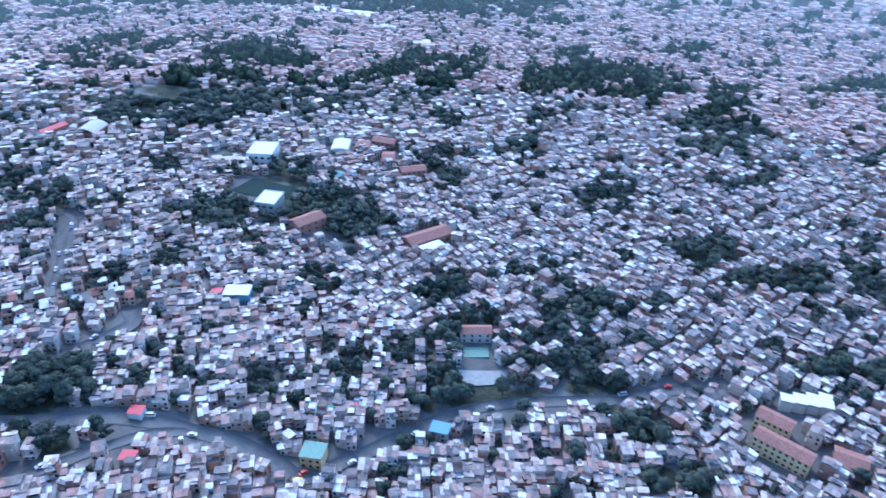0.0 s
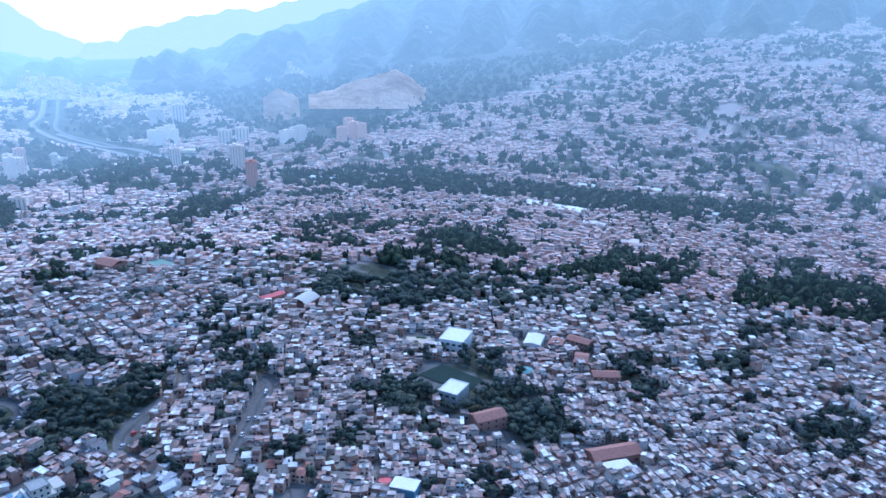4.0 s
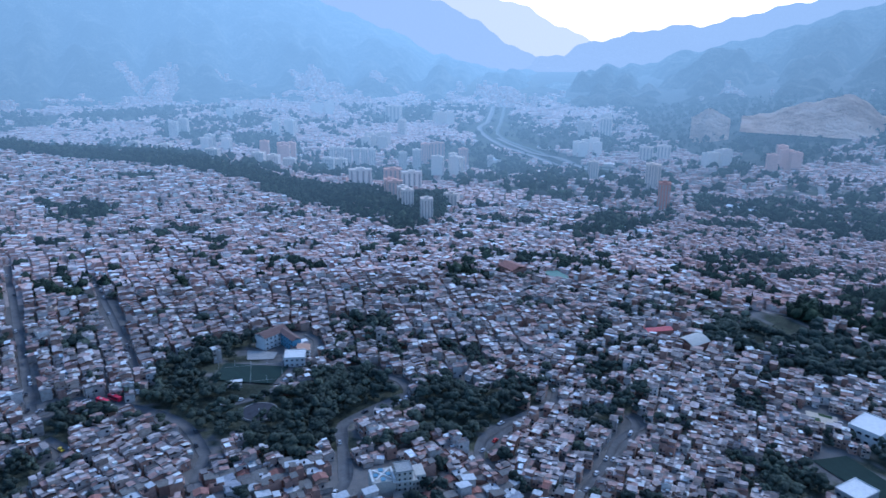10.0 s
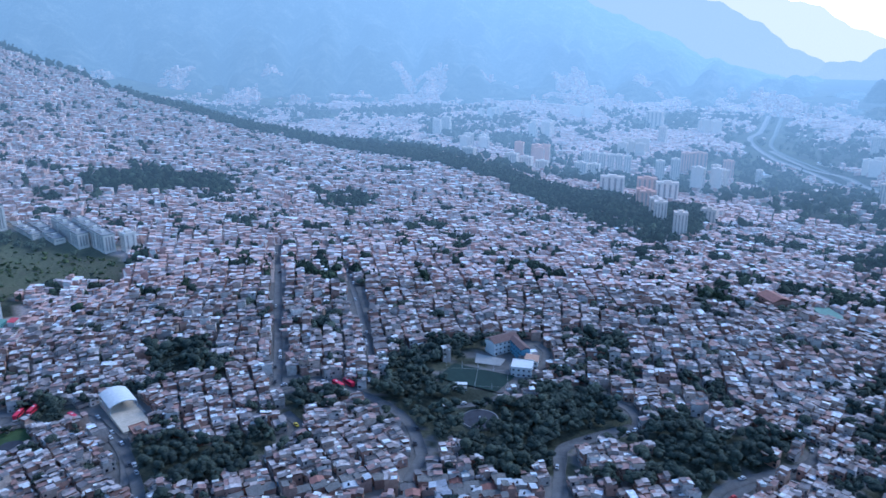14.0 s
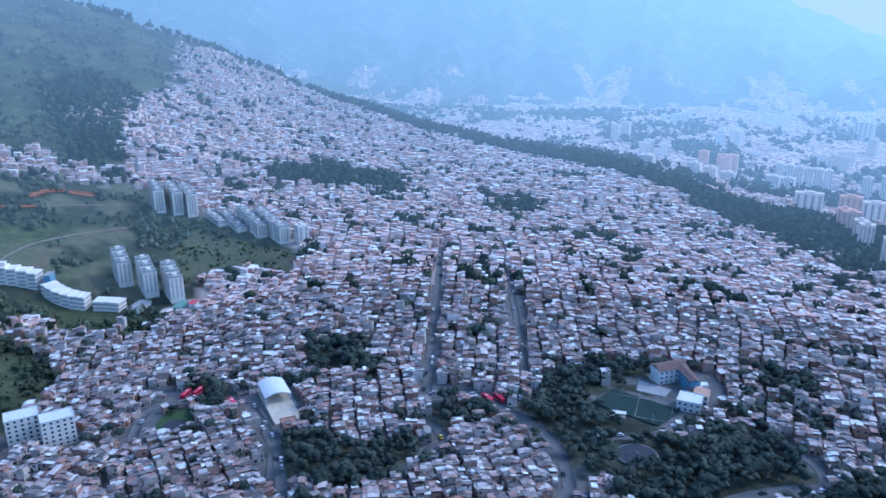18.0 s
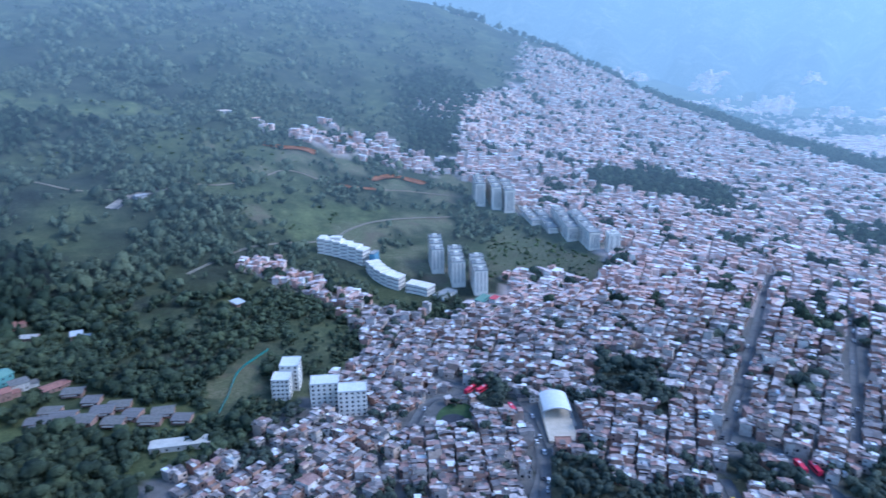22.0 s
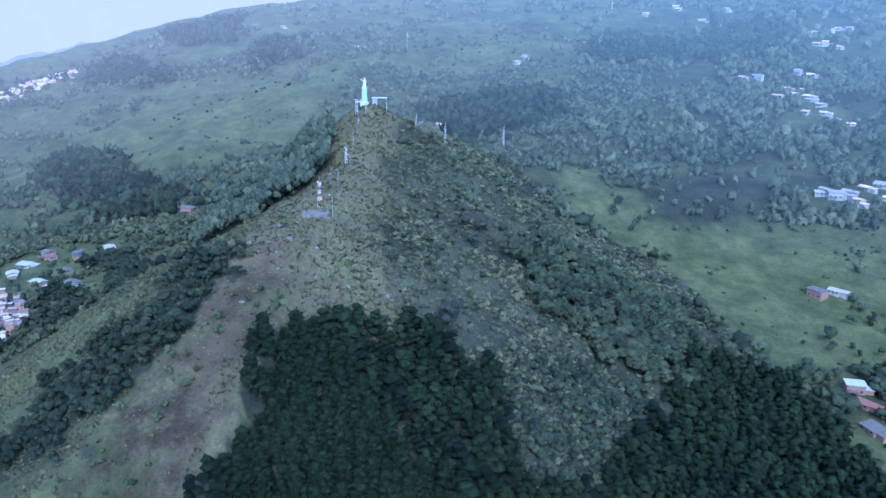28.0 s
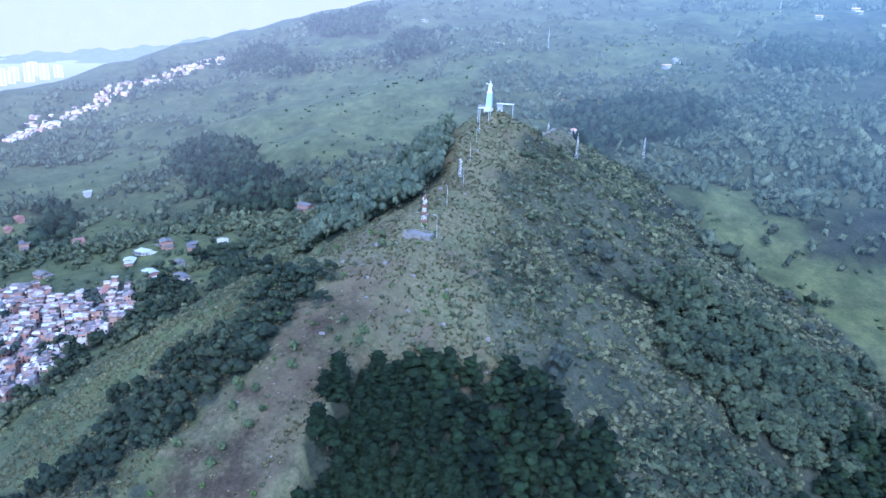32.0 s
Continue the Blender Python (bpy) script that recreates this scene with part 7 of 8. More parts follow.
def stepped_slab(label, back, front, wide, high, sections, group):
    (ax, ay), (bx, by) = back, front
    long_, deg = math.hypot(bx - ax, by - ay), math.degrees(math.atan2(by - ay, bx - ax))
    base = float(ground_height((ax + bx) / 2, (ay + by) / 2))
    ob = thing("housing_slab", label, "apartment block", (ax + bx) / 2, (ay + by) / 2, base, deg, group)
    bay = long_ / sections
    me = window_mesh(bay * 0.16, max(1.6, high - 4.0), M_SOFT_GLASS)
    gable_me = window_mesh(1.5, max(1.6, high - 4.0), M_SOFT_GLASS)
    for i in range(sections):
        u = (i + 0.5) * bay - long_ / 2
        f_ = (i + 0.5) / sections
        z_ = float(ground_height(ax + (bx - ax) * f_, ay + (by - ay) * f_)) - base
        part("wall", box_bm(u, 0, z_ - 9, bay - 0.15, wide - (i % 2) * 0.8, high + 9), M_PALE_TOWER, ob)
        part("roof", parapet_bm(bay - 0.1, wide + 0.2, 0, 0.8, 0.35), M_CONCRETE, ob).location = (u, 0, z_ + high)
        part("stair_head", box_bm(u - bay * 0.2, 0, z_ + high, 3.2, 3.6, 2.2), M_PALE_TOWER, ob)
        for side in (-1, 1):
            for v in (-0.3, 0, 0.3):
                shared("window_strip", me, ob, u + v * bay, side * (wide - (i % 2) * 0.8) / 2, z_ + 2.0)
        if i == sections - 1:
            for v in (-2.6, 0, 2.6):
                shared("window_strip", gable_me, ob, long_ / 2 - 0.08, v, z_ + 2.0, 90)
    return ob


for back, front in (((563, 690), (545, 660)), ((576, 682), (556, 644)), ((584, 668), (563, 630))):
    stepped_slab("tall pale housing slab stepping down the hill", back, front, 11, 25, 3, UPPER)
for back, front, high in (((585, 640), (560, 582), 4.5), ((592, 622), (556, 552), 5.0), ((588, 584), (554, 522), 14.0), ((586, 556), (549, 488), 17.0)):
    stepped_slab("long low pale housing terrace stepping down the hill" if high < 9 else "long pale housing slab with grey roof stepping down the hill", back, front, 11, high, 4, UPPER)
tower("housing_tower", "short pale tower at the end of the slabs", 560, 476, 60, 12, 11, 17, M_PALE_TOWER, 3, M_SOFT_GLASS, UPPER)

# towers of the valley
EAST = "apartment towers in the valley"
VALLEY_TOWERS = [(826, -20, 14, 12, 29), (865, 2, 14, 12, 30), (885, 8, 13, 12, 29), (933, 18, 19, 12, 28), (952, 26, 14, 12, 28), (1089, 24, 27, 14, 30), (1068, -4, 30, 14, 30), (1081, 72, 34, 14, 26), (1485, 11, 16, 14, 38), (1459, -17, 16, 14, 47),
                 (1569, -62, 30, 15, 46), (1580, -38, 20, 15, 42), (1535, -116, 19, 14, 40), (1515, -171, 10, 10, 28)]
for i, (x_, y_, w_, d_, h_) in enumerate(VALLEY_TOWERS):
    pink = i in (3, 4, 5, 10, 11, 12)
    tower("apartment_tower", "pinkish brick apartment tower in the valley" if pink else "white apartment tower with dark window columns", x_, y_, 95, w_, d_, h_, FAR_PINK if pink else FAR_PALE, 4, FAR_GLASS, EAST)
MORE_TOWERS = [(1049, -357, 16, 14, 40), (1056, -366, 15, 14, 38), (1211, -312, 16, 13, 30), (1899, -451, 18, 15, 43), (1905, -470, 16, 15, 40), (1875, -507, 30, 16, 50), (1942, 14, 18, 15, 42), (2209, 41, 46, 18, 46), (908, -54, 18, 12, 18), (1517, -500, 28, 14, 30), (1510, -535, 28, 14, 30)]
for x_, y_, w_, d_, h_ in MORE_TOWERS:
    tower("apartment_tower", "cream apartment tower far down the valley", x_, y_, 70, w_, d_, h_, FAR_CREAM, 4, FAR_GLASS, EAST)
tower("apartment_tower", "tall orange brick apartment tower", 915, -331, 72, 15, 13, 36, FAR_BRICK, 4, FAR_GLASS, EAST)
for i in range(6):
    tower("apartment_slab", "row of pale apartment slabs on the valley edge", 1557 - i * 4, 160 - i * 17, 92, 14, 13, 34, FAR_PALE, 3, FAR_GLASS, EAST)
SLABS_N = [(1250, 330, 20), (1290, 262, 24), (1310, 240, 22), (1333, 215, 20), (1420, 520, 26), (1480, 480, 24), (1900, 590, 40), (1920, 570, 44), (1380, 150, 26), (1395, 128, 26)]
for x_, y_, h_ in SLABS_N:
    tower("apartment_slab", "pale apartment block below the wooded crest", x_, y_, 80, 22, 13, h_, FAR_PALE, 5, FAR_GLASS, EAST)

# clusters of towers scattered over the valley floor
CLUSTERS = [(1250, -560, 5), (1640, -420, 5), (1330, -90, 4), (1750, 60, 6), (1900, 300, 6), (1700, 420, 5), (2150, -120, 5), (2350, 250, 5), (2250, 520, 4), (1480, 250, 4), (1180, -640, 4), (2050, -560, 3)]
tr_ = random.Random(77)
for cx_, cy_, count_ in CLUSTERS:
    turn_, tall_, pick_ = tr_.uniform(60, 110), tr_.uniform(28, 44), tr_.choice((0, 0, 1, 2))
    for i in range(count_):
        tower("apartment_tower", ("white", "pinkish", "cream")[pick_] + " apartment tower among trees on the valley floor", cx_ + (i % 3) * 26 + tr_.uniform(-8, 8), cy_ + (i // 3) * 34 + tr_.uniform(-9, 9), turn_,
              tr_.uniform(14, 24), 12, tall_ * tr_.uniform(0.85, 1.1), (FAR_PALE, FAR_PINK, FAR_CREAM)[pick_], 2, FAR_GLASS, EAST, sides="fl")

for i in range(7):
    tower("apartment_tower", "pale apartment tower far beyond the ridge in bright haze", -2950 - 75 * i, (365, 400, 470, 430, 540, 600, 520)[i], 80, 34, 18, (58, 44, 66, 50, 60, 48, 56)[i], FAR_CREAM, 2, FAR_GLASS, "towers beyond the ridge", sides="f")

# long white sheds by the river
RIVER_SHEDS = [(618, -608, 82, 20, 22), (722, -578, 26, 12, 20), (684, -562, 34, 10, 22), (626, -787, 40, 12, 25), (558, -837, 34, 12, 28), (496, -753, 50, 9, 30), (537, -594, 26, 14, 20), (469, -577, 18, 14, 40),
               (683, -728, 24, 9, 24), (773, -254, 36, 10, 50), (701, -305, 13, 9, 40), (1166, -325, 30, 14, 10), (900, -430, 40, 10, 35), (1330, -250, 48, 12, 15), (1440, 60, 34, 14, 80), (1620, -190, 44, 16, 20), (1480, -420, 36, 14, 70), (1760, -330, 40, 16, 30)]
for i, (x_, y_, w_, d_, a_) in enumerate(RIVER_SHEDS):
    building("river_warehouse", ("white-roofed", "cream-roofed", "white-roofed")[i % 3] + " warehouse near the river", "warehouse", x_, y_, a_, w_, d_, 1, 5, FAR_CREAM, (FAR_WHITE, FAR_PALE, FAR_WHITE)[i % 3], 0, "", "gable", "warehouses by the river", 1.8)

# ---------------------------------------------------------------- houses passed nearest, one by one
def house_kind(seed, label, floors, w, d, wall, roof, kind, extra=""):
    """A prototype house on the origin with walls, roof, door and windows of its own."""
    g = random.Random(seed)
    ob = new("town_house")
    tagged(ob, label, "house", "hillside town houses")
    h = floors * 2.4
    part("wall", box_bm(0, 0, -2.5, w, d, h + 2.5 + (0.9 if kind == "terrace" else 0)), wall, ob) if kind != "terrace" else part("wall", box_bm(0, 0, -2.5, w, d, h + 2.5), wall, ob)
    if kind == "terrace":
        part("parapet", parapet_bm(w + 0.04, d + 0.04, h + 0.12, 0.95, 0.18), wall, ob)
        part("roof_room", box_bm(w * 0.05, d * 0.24, h + 0.1, w * 0.8, d * 0.4, 2.2), wall, ob)
        part("roof", shed_bm(w * 0.8, d * 0.42, 0, 0.35), roof, ob).location = (w * 0.05, d * 0.24, h + 2.3)
    elif kind == "gable":
        part("roof", gable_bm(w, d, h, 1.1, 0.3), roof, ob)
    elif kind == "split":
        part("roof", shed_bm(w, d * 0.5, h, 0.5, 0.2), roof, ob).location = (0, -d * 0.26, 0)
        part("roof", shed_bm(w, d * 0.5, h + 0.3, -0.4, 0.2), roof, ob).location = (0, d * 0.26, 0)
    else:
        part("roof", shed_bm(w, d, h, 0.7, 0.3), roof, ob)
    door = window_mesh(0.95, 2.1, M_DOOR)
    shared("door", door, ob, -w * 0.28, -d / 2, 0.0)
    for level in range(floors):
        for u in ((0.22,) if level == 0 else (-0.24, 0.24)):
            shared("window", window_mesh(1.1, 1.2), ob, u * w, -d / 2, 0.9 + level * 2.4)
        shared("window", window_mesh(1.0, 1.1), ob, g.choice((-0.2, 0.2)) * w, d / 2, 0.9 + level * 2.4)
    if extra == "tank":
        part("water_tank", tube_bm((w * 0.2, -d * 0.15, h + 0.2), (w * 0.2, -d * 0.15, h + 1.5), 0.55, 0.45, 10), M_SLATE, ob, "black plastic roof tank")
    if extra == "balcony":
        part("balcony", box_bm(0, -d / 2 - 0.45, 2.5, w * 0.8, 0.9, 0.9), wall, ob)
    return ob


M_DOOR = plain_mat("door_metal", (0.16, 0.12, 0.10), rough=0.6)
M_RAW_BRICK = plain_mat("raw_brick", (0.33, 0.205, 0.16), rough=0.95, vary=0.3, scale=0.9)
M_OLD_PLASTER = plain_mat("old_plaster", (0.47, 0.43, 0.385), rough=0.9, vary=0.3, scale=0.6)
M_PEACH = plain_mat("peach_plaster", (0.55, 0.38, 0.28), rough=0.9, vary=0.2)
M_ZINC = plain_mat("bright_zinc", (0.5, 0.495, 0.49), rough=0.55, vary=0.25, scale=0.8)
M_FIBRE = plain_mat("grey_fibre_cement", (0.18, 0.165, 0.148), rough=0.85, vary=0.4, scale=0.9)
M_DARK_SHEET = plain_mat("dark_sheet", (0.17, 0.155, 0.148), rough=0.75, vary=0.35, scale=0.9)
KINDS = [house_kind(1, "two-storey raw brick house with grey fibre-cement roof", 2, 4.6, 6.3, M_RAW_BRICK, M_FIBRE, "shed"),
         house_kind(2, "two-storey plastered house with bright zinc roof", 2, 4.5, 6.5, M_OLD_PLASTER, M_ZINC, "split", "tank"),
         house_kind(3, "single-storey brick house with dark sheet roof", 1, 4.7, 6.6, M_RAW_BRICK, M_DARK_SHEET, "split"),
         house_kind(4, "three-storey brick house with terrace and roof room", 3, 4.5, 6.2, M_RAW_BRICK, M_FIBRE, "terrace", "balcony"),
         house_kind(5, "two-storey peach house with terracotta tile roof", 2, 4.7, 6.3, M_PEACH, M_TILE, "gable"),
         house_kind(6, "white two-storey house with grey sheet roof", 2, 4.4, 6.4, M_WHITE, M_GREY_SHEET, "shed", "balcony"),
         house_kind(7, "single-storey plastered house with grey split roof", 1, 4.8, 6.6, M_OLD_PLASTER, M_FIBRE, "split", "tank"),
         house_kind(8, "three-storey plastered house with bright zinc roof", 3, 4.4, 6.2, M_OLD_PLASTER, M_ZINC, "shed"),
         house_kind(9, "two-storey brick house with open roof terrace", 2, 4.6, 6.4, M_RAW_BRICK, M_ZINC, "terrace", "tank"),
         house_kind(10, "single-storey brick house with tile roof", 1, 4.8, 6.6, M_BRICK, M_TILE, "gable")]
g = random.Random(3)
first = set()
for i in np.where(close)[0]:
    kind = g.choices(range(10), (5, 3, 4, 2, 1, 1, 5, 1, 2, 1))[0]
    at = pose(hx[i], hy[i], hz[i], 0, 0, math.degrees(ha[i]) + g.choice((0, 180)))
    if kind in first:
        copy_thing(KINDS[kind], at)
    else:
        KINDS[kind].matrix_world = at
        first.add(kind)


# ---------------------------------------------------------------- single trees
def tree_kind(name, label, seed, height, pine):
    ob = new(name)
    tagged(ob, label, "tree", "pines on the spur" if pine else "single trees in the town woods")
    bm = tube_bm((0, 0, -0.6), (0, 0, height * (0.75 if pine else 0.45)), height * 0.028, height * 0.012, 7)
    r_ = random.Random(seed)
    for k in range(5):
        a, z0 = k * 1.26 + r_.uniform(-0.3, 0.3), height * r_.uniform(0.26, 0.4)
        add_tube(bm, (0, 0, z0), (math.cos(a) * height * 0.2, math.sin(a) * height * 0.2, z0 + height * 0.16), height * 0.012, height * 0.005, 5)
    part("trunk", bm, M_BARK, ob)
    v, f = crown(seed + 300, 16, pine, 130)
    v = v * np.array([1.3, 1.3, 1.0]) if pine else v
    cr = new("crown", tint_plants(array_mesh("crown", v * height, f, [M_PINE if pine else M_DARK_LEAF], None, True), np.full(len(v), r_.uniform(0.2, 0.8))))
    cr.parent = ob
    return ob


LEAFY = [tree_kind("broadleaf_tree", "dark green broadleaf tree with rounded uneven crown", s, h_, False) for s, h_ in ((1, 7.5), (2, 9.0), (3, 10.5), (4, 8.0), (5, 11.5))]
CONIFERS = [tree_kind("pine_tree", "tall dark pine with dense pointed crown", s, h_, True) for s, h_ in ((11, 10.2), (12, 11.6), (13, 12.2), (14, 9.6))]


def plant(kinds, xs, ys, seed):
    r_ = random.Random(seed)
    used = set()
    for x_, y_ in zip(xs, ys):
        k = r_.randrange(len(kinds))
        at = pose(x_, y_, float(ground_height(x_, y_)), 0, 0, r_.uniform(0, 360))
        if k in used:
            copy_thing(kinds[k], at)
        else:
            kinds[k].matrix_world = at
            used.add(k)


plant(LEAFY, tx[single], ty[single], 4)
plant(CONIFERS, px[pine_single], py[pine_single], 5)
SPUR_TREES = [(-131, 294), (-166, 222), (-172, 228), (-158, 226), (-190, 199), (-173, 209), (-166, 205), (-172, 222), (-162, 230), (-166, 192), (-165, 184), (-155, 185), (-153, 176), (-166, 166), (-149, 171), (-203, 215), (-158, 191), (-174, 189), (-150, 246), (-205, 262), (-215, 268), (-192, 215), (-170, 188), (-200, 205), (-150, 330), (-165, 345), (-140, 320), (-185, 330)]
lone = tree_kind("pine_tree", "lone dark tree on the bare spur", 21, 11.5, False)
plant([lone], [-131], [294], 6)
small = [tree_kind("young_tree", "small bright green young tree on the spur", s, h_, False) for s, h_ in ((22, 4.2), (23, 3.4))]
for ob in small:
    for ch in ob.children:
        if ch.name.startswith("crown"):
            ch.data.materials[0] = M_BUSH
plant([tree_kind("broadleaf_tree", "rounded dark tree standing alone on the hillside", s, h_, False) for s, h_ in ((31, 9.0), (32, 7.5))], [-190, -196, -184, -178, -245, -186, -150, -138, -160, -240], [367, 372, 374, 362, 621, 549, 509, 302, 410, 604], 8)
plant(small, [p[0] for p in SPUR_TREES[1:]], [p[1] for p in SPUR_TREES[1:]], 7)


# ---------------------------------------------------------------- farmhouses on the hillside
def cottage(x_, y_, seed):
    """A low farmhouse under a broad roof, often with a lean-to and a yard roof beside it."""
    r_ = random.Random(seed)
    w, d = r_.uniform(7, 12), r_.uniform(5.5, 8)
    roofs = [("grey fibre-cement", M_FIBRE), ("terracotta tile", M_TILE), ("bright zinc", M_ZINC), ("pale sheet", M_OLD_PLASTER), ("dark sheet", M_DARK_SHEET)]
    walls = [("cream", M_CREAM), ("brick", M_RAW_BRICK), ("plastered", M_OLD_PLASTER), ("brick", M_RAW_BRICK)]
    rn, rm = r_.choice(roofs)
    wn_, wm = r_.choice(walls)
    far = math.hypot(x_, y_) > 700
    if far:
        rm, wm = (FAR_CREAM if rn == "bright zinc" else FAR_PINK if rn in ("terracotta tile", "pale sheet") else FAR_GREY), FAR_GREY
        rn, wn_ = ("terracotta" if rm is FAR_PINK else "grey" if rm is FAR_GREY else "pale"), "plastered"
    ob = thing("farmhouse", f"{wn_} walled farmhouse with {rn} roof among trees", "house", x_, y_, None, r_.uniform(-35, 35), "hillside farmhouses")
    h = r_.choice((2.4, 2.5, 2.6, 4.8))
    part("wall", box_bm(0, 0, -2.5, w, d, h + 2.5), wm, ob)
    part("roof", (gable_bm if r_.random() < 0.7 else shed_bm)(w, d, h, r_.uniform(0.7, 1.5), 0.6), rm, ob)
    if r_.random() < 0.75:
        part("lean_to_wall", box_bm(w / 2 + 2.4, 0.5, -2, 4.8, d * 0.7, 4.0), wm, ob)
        part("lean_to_roof", shed_bm(5.2, d * 0.8, 0, 0.4), rm, ob).location = (w / 2 + 2.4, 0.5, 2.1)
    if r_.random() < 0.5:
        part("yard_roof", shed_bm(w * 0.6, 3.2, 0, -0.5), FAR_GREY if far else M_FIBRE, ob).location = (-w * 0.15, -d / 2 - 1.7, 2.0)
    shared("door", window_mesh(1.0, 2.1, M_DOOR), ob, 0, -d / 2, 0)
    for u in (-0.32, 0.3):
        shared("window", window_mesh(1.1, 1.0), ob, u * w, -d / 2, 0.9)
        if not far:
            shared("window", window_mesh(1.1, 1.0), ob, u * w, d / 2, 0.9)
    return ob


for i, (x_, y_) in enumerate(COTTAGE_SITES):
    if (x_, y_) not in ((64, 486), (136, 383)):
        cottage(x_, y_, 500 + i)
for i, (x_, y_) in enumerate(ROW_SITES):
    r_ = random.Random(900 + i)
    w_, d_ = r_.uniform(9, 13), r_.uniform(7.5, 10)
    ob = building("row_house", r_.choice(("long brick house with weathered grey sheet roof", "low brick house with broad dark grey roof")), "house", x_, y_, r_.uniform(-40, -15), w_, d_, 1, 2.6, M_RAW_BRICK, r_.choice((M_FIBRE, M_FIBRE, M_DARK_SHEET)), 3, "fb", "gable", "grey-roofed row below the forest", r_.uniform(0.8, 1.4))
    part("lean_to_roof", shed_bm(w_ * 0.6, 2.6, 0, -0.5), M_FIBRE, ob).location = (0, -d_ / 2 - 1.2, 2.3)
building("farmhouse", "farmhouse with bright green rounded sheet roof", "house", 64, 486, 30, 9, 11, 2, 3.0, M_TEAL, M_GREEN_ROOF, 2, "fb", "gable", "hillside farmhouses", 1.6)
building("long_shed", "long low white-roofed shed at the forest edge", "shed", 136, 372, -22, 34, 7, 1, 3.2, M_CREAM, M_CREAM, 6, "f", "shed", "", 0.6)
fence = thing("site_fence", "turquoise mesh fence along a cleared slope", "fence", 190, 428, None, 0)
pts = smooth_line([(161, 393), (171, 408), (188, 435), (215, 456)], 3.0)
M_MESH = plain_mat("turquoise_mesh", (0.08, 0.33, 0.29), rough=0.8, vary=0.15)
o_ = Vector(fence.matrix_world.translation)
for (ax, ay), (bx, by) in zip(pts, pts[1:]):
    za, zb_ = float(ground_height(ax, ay)), float(ground_height(bx, by))
    bm = bmesh.new()
    ring = [bm.verts.new(Vector(p_) - o_) for p_ in ((ax, ay, za), (bx, by, zb_), (bx, by, zb_ + 1.7), (ax, ay, za + 1.7))]
    bm.faces.new(ring)
    bmesh.ops.solidify(bm, geom=bm.faces[:], thickness=0.06)
    part("panel", bm, M_MESH, fence)
    part("post", tube_bm(Vector((ax, ay, za - 0.3)) - o_, Vector((ax, ay, za + 2.1)) - o_, 0.06, 0.06, 6), M_STEEL, fence)
oval = thing("traffic_green", "oval lawn island with dark playground beside the road", "lawn", 268, 316, None, 40)
bm = tube_bm((0, 0, -1.5), (0, 0, 0.45), 13, 13, 28)
bmesh.ops.scale(bm, verts=bm.verts, vec=(1.2, 0.8, 1))
part("lawn", bm, M_LAWN, oval)
bm = tube_bm((-5, 0, 0.3), (-5, 0, 0.6), 7, 7, 24)
part("playground", bm, M_SLATE, oval, "dark rubber playground")


# ---------------------------------------------------------------- the statue and what stands on the spur
STX, STY = -286.0, 378.0
top = float(ground_height(STX, STY))
plinth = thing("statue_pedestal", "tall sky blue and white tapered pedestal on the summit", "pedestal", STX, STY, top, 40)
part("base_step", box_bm(0, 0, -2, 4.8, 4.8, 2.7), M_WHITE, plinth)
part("shaft", box_bm(0, 0, 0.7, 3.3, 3.3, 8.4, 0, 0.78), plain_mat("pale_blue", (0.42, 0.55, 0.62), rough=0.7, vary=0.15), plinth, "sky blue shaft")
part("cap", box_bm(0, 0, 9.1, 2.9, 2.9, 0.5), M_WHITE, plinth)
bm = bmesh.new()
z0 = 0.0
profile = [(1.25, 0.0), (1.2, 0.6), (1.02, 1.8), (0.92, 3.0), (1.05, 3.9), (1.0, 4.4), (0.5, 4.75), (0.3, 4.9)]
rings = []
for r_, z_ in profile:
    rings.append([bm.verts.new((math.cos(k * math.tau / 14) * r_ * (1 + 0.07 * math.cos(k * 5)), math.sin(k * math.tau / 14) * r_ * 0.8, z_)) for k in range(14)])
for a_, b_ in zip(rings, rings[1:]):
    for k in range(14):
        j = (k + 1) % 14
        bm.faces.new((a_[k], a_[j], b_[j], b_[k]))
bmesh.ops.create_icosphere(bm, subdivisions=2, radius=0.52, matrix=Matrix.Translation((0, 0, 5.45)))
add_tube(bm, (0.7, 0, 4.2), (2.6, -0.5, 4.7), 0.36, 0.2, 8)
add_tube(bm, (-0.7, 0, 4.2), (-1.1, -0.8, 3.2), 0.36, 0.22, 8)
statue = part("statue", bm, M_WHITE, None)
statue.matrix_world = pose(STX, STY, top + 9.6, 0, 0, 215)
tagged(statue, "white robed statue with one arm stretched out on a tall pedestal", "statue")

plat = thing("viewing_platform", "white railed viewing platform on steel legs below the statue", "platform", STX + 5, STY - 7, top - 1.5, 40)
part("deck", box_bm(0, 0, 3.0, 6.5, 5.0, 0.3, skip_bottom=False), M_WHITE, plat)
for u in (-3, 3):
    for v in (-2.2, 2.2):
        part("leg", tube_bm((u, v, -5), (u, v, 3.0), 0.14, 0.14, 6), M_STEEL, plat)
for u in range(-3, 4):
    for v in (-2.4, 2.4):
        part("baluster", box_bm(u, v, 3.3, 0.09, 0.09, 1.0), M_WHITE, plat)
for v in (-2.4, 2.4):
    part("handrail", box_bm(0, v, 4.3, 6.5, 0.12, 0.1), M_WHITE, plat)
canopy = thing("summit_canopy", "white flat canopy on posts beside the statue", "canopy", STX + 6.5, STY + 6.5, top - 1.0, 45)
part("roof", box_bm(0, 0, 4.4, 9.5, 4.0, 0.3, skip_bottom=False), M_WHITE, canopy)
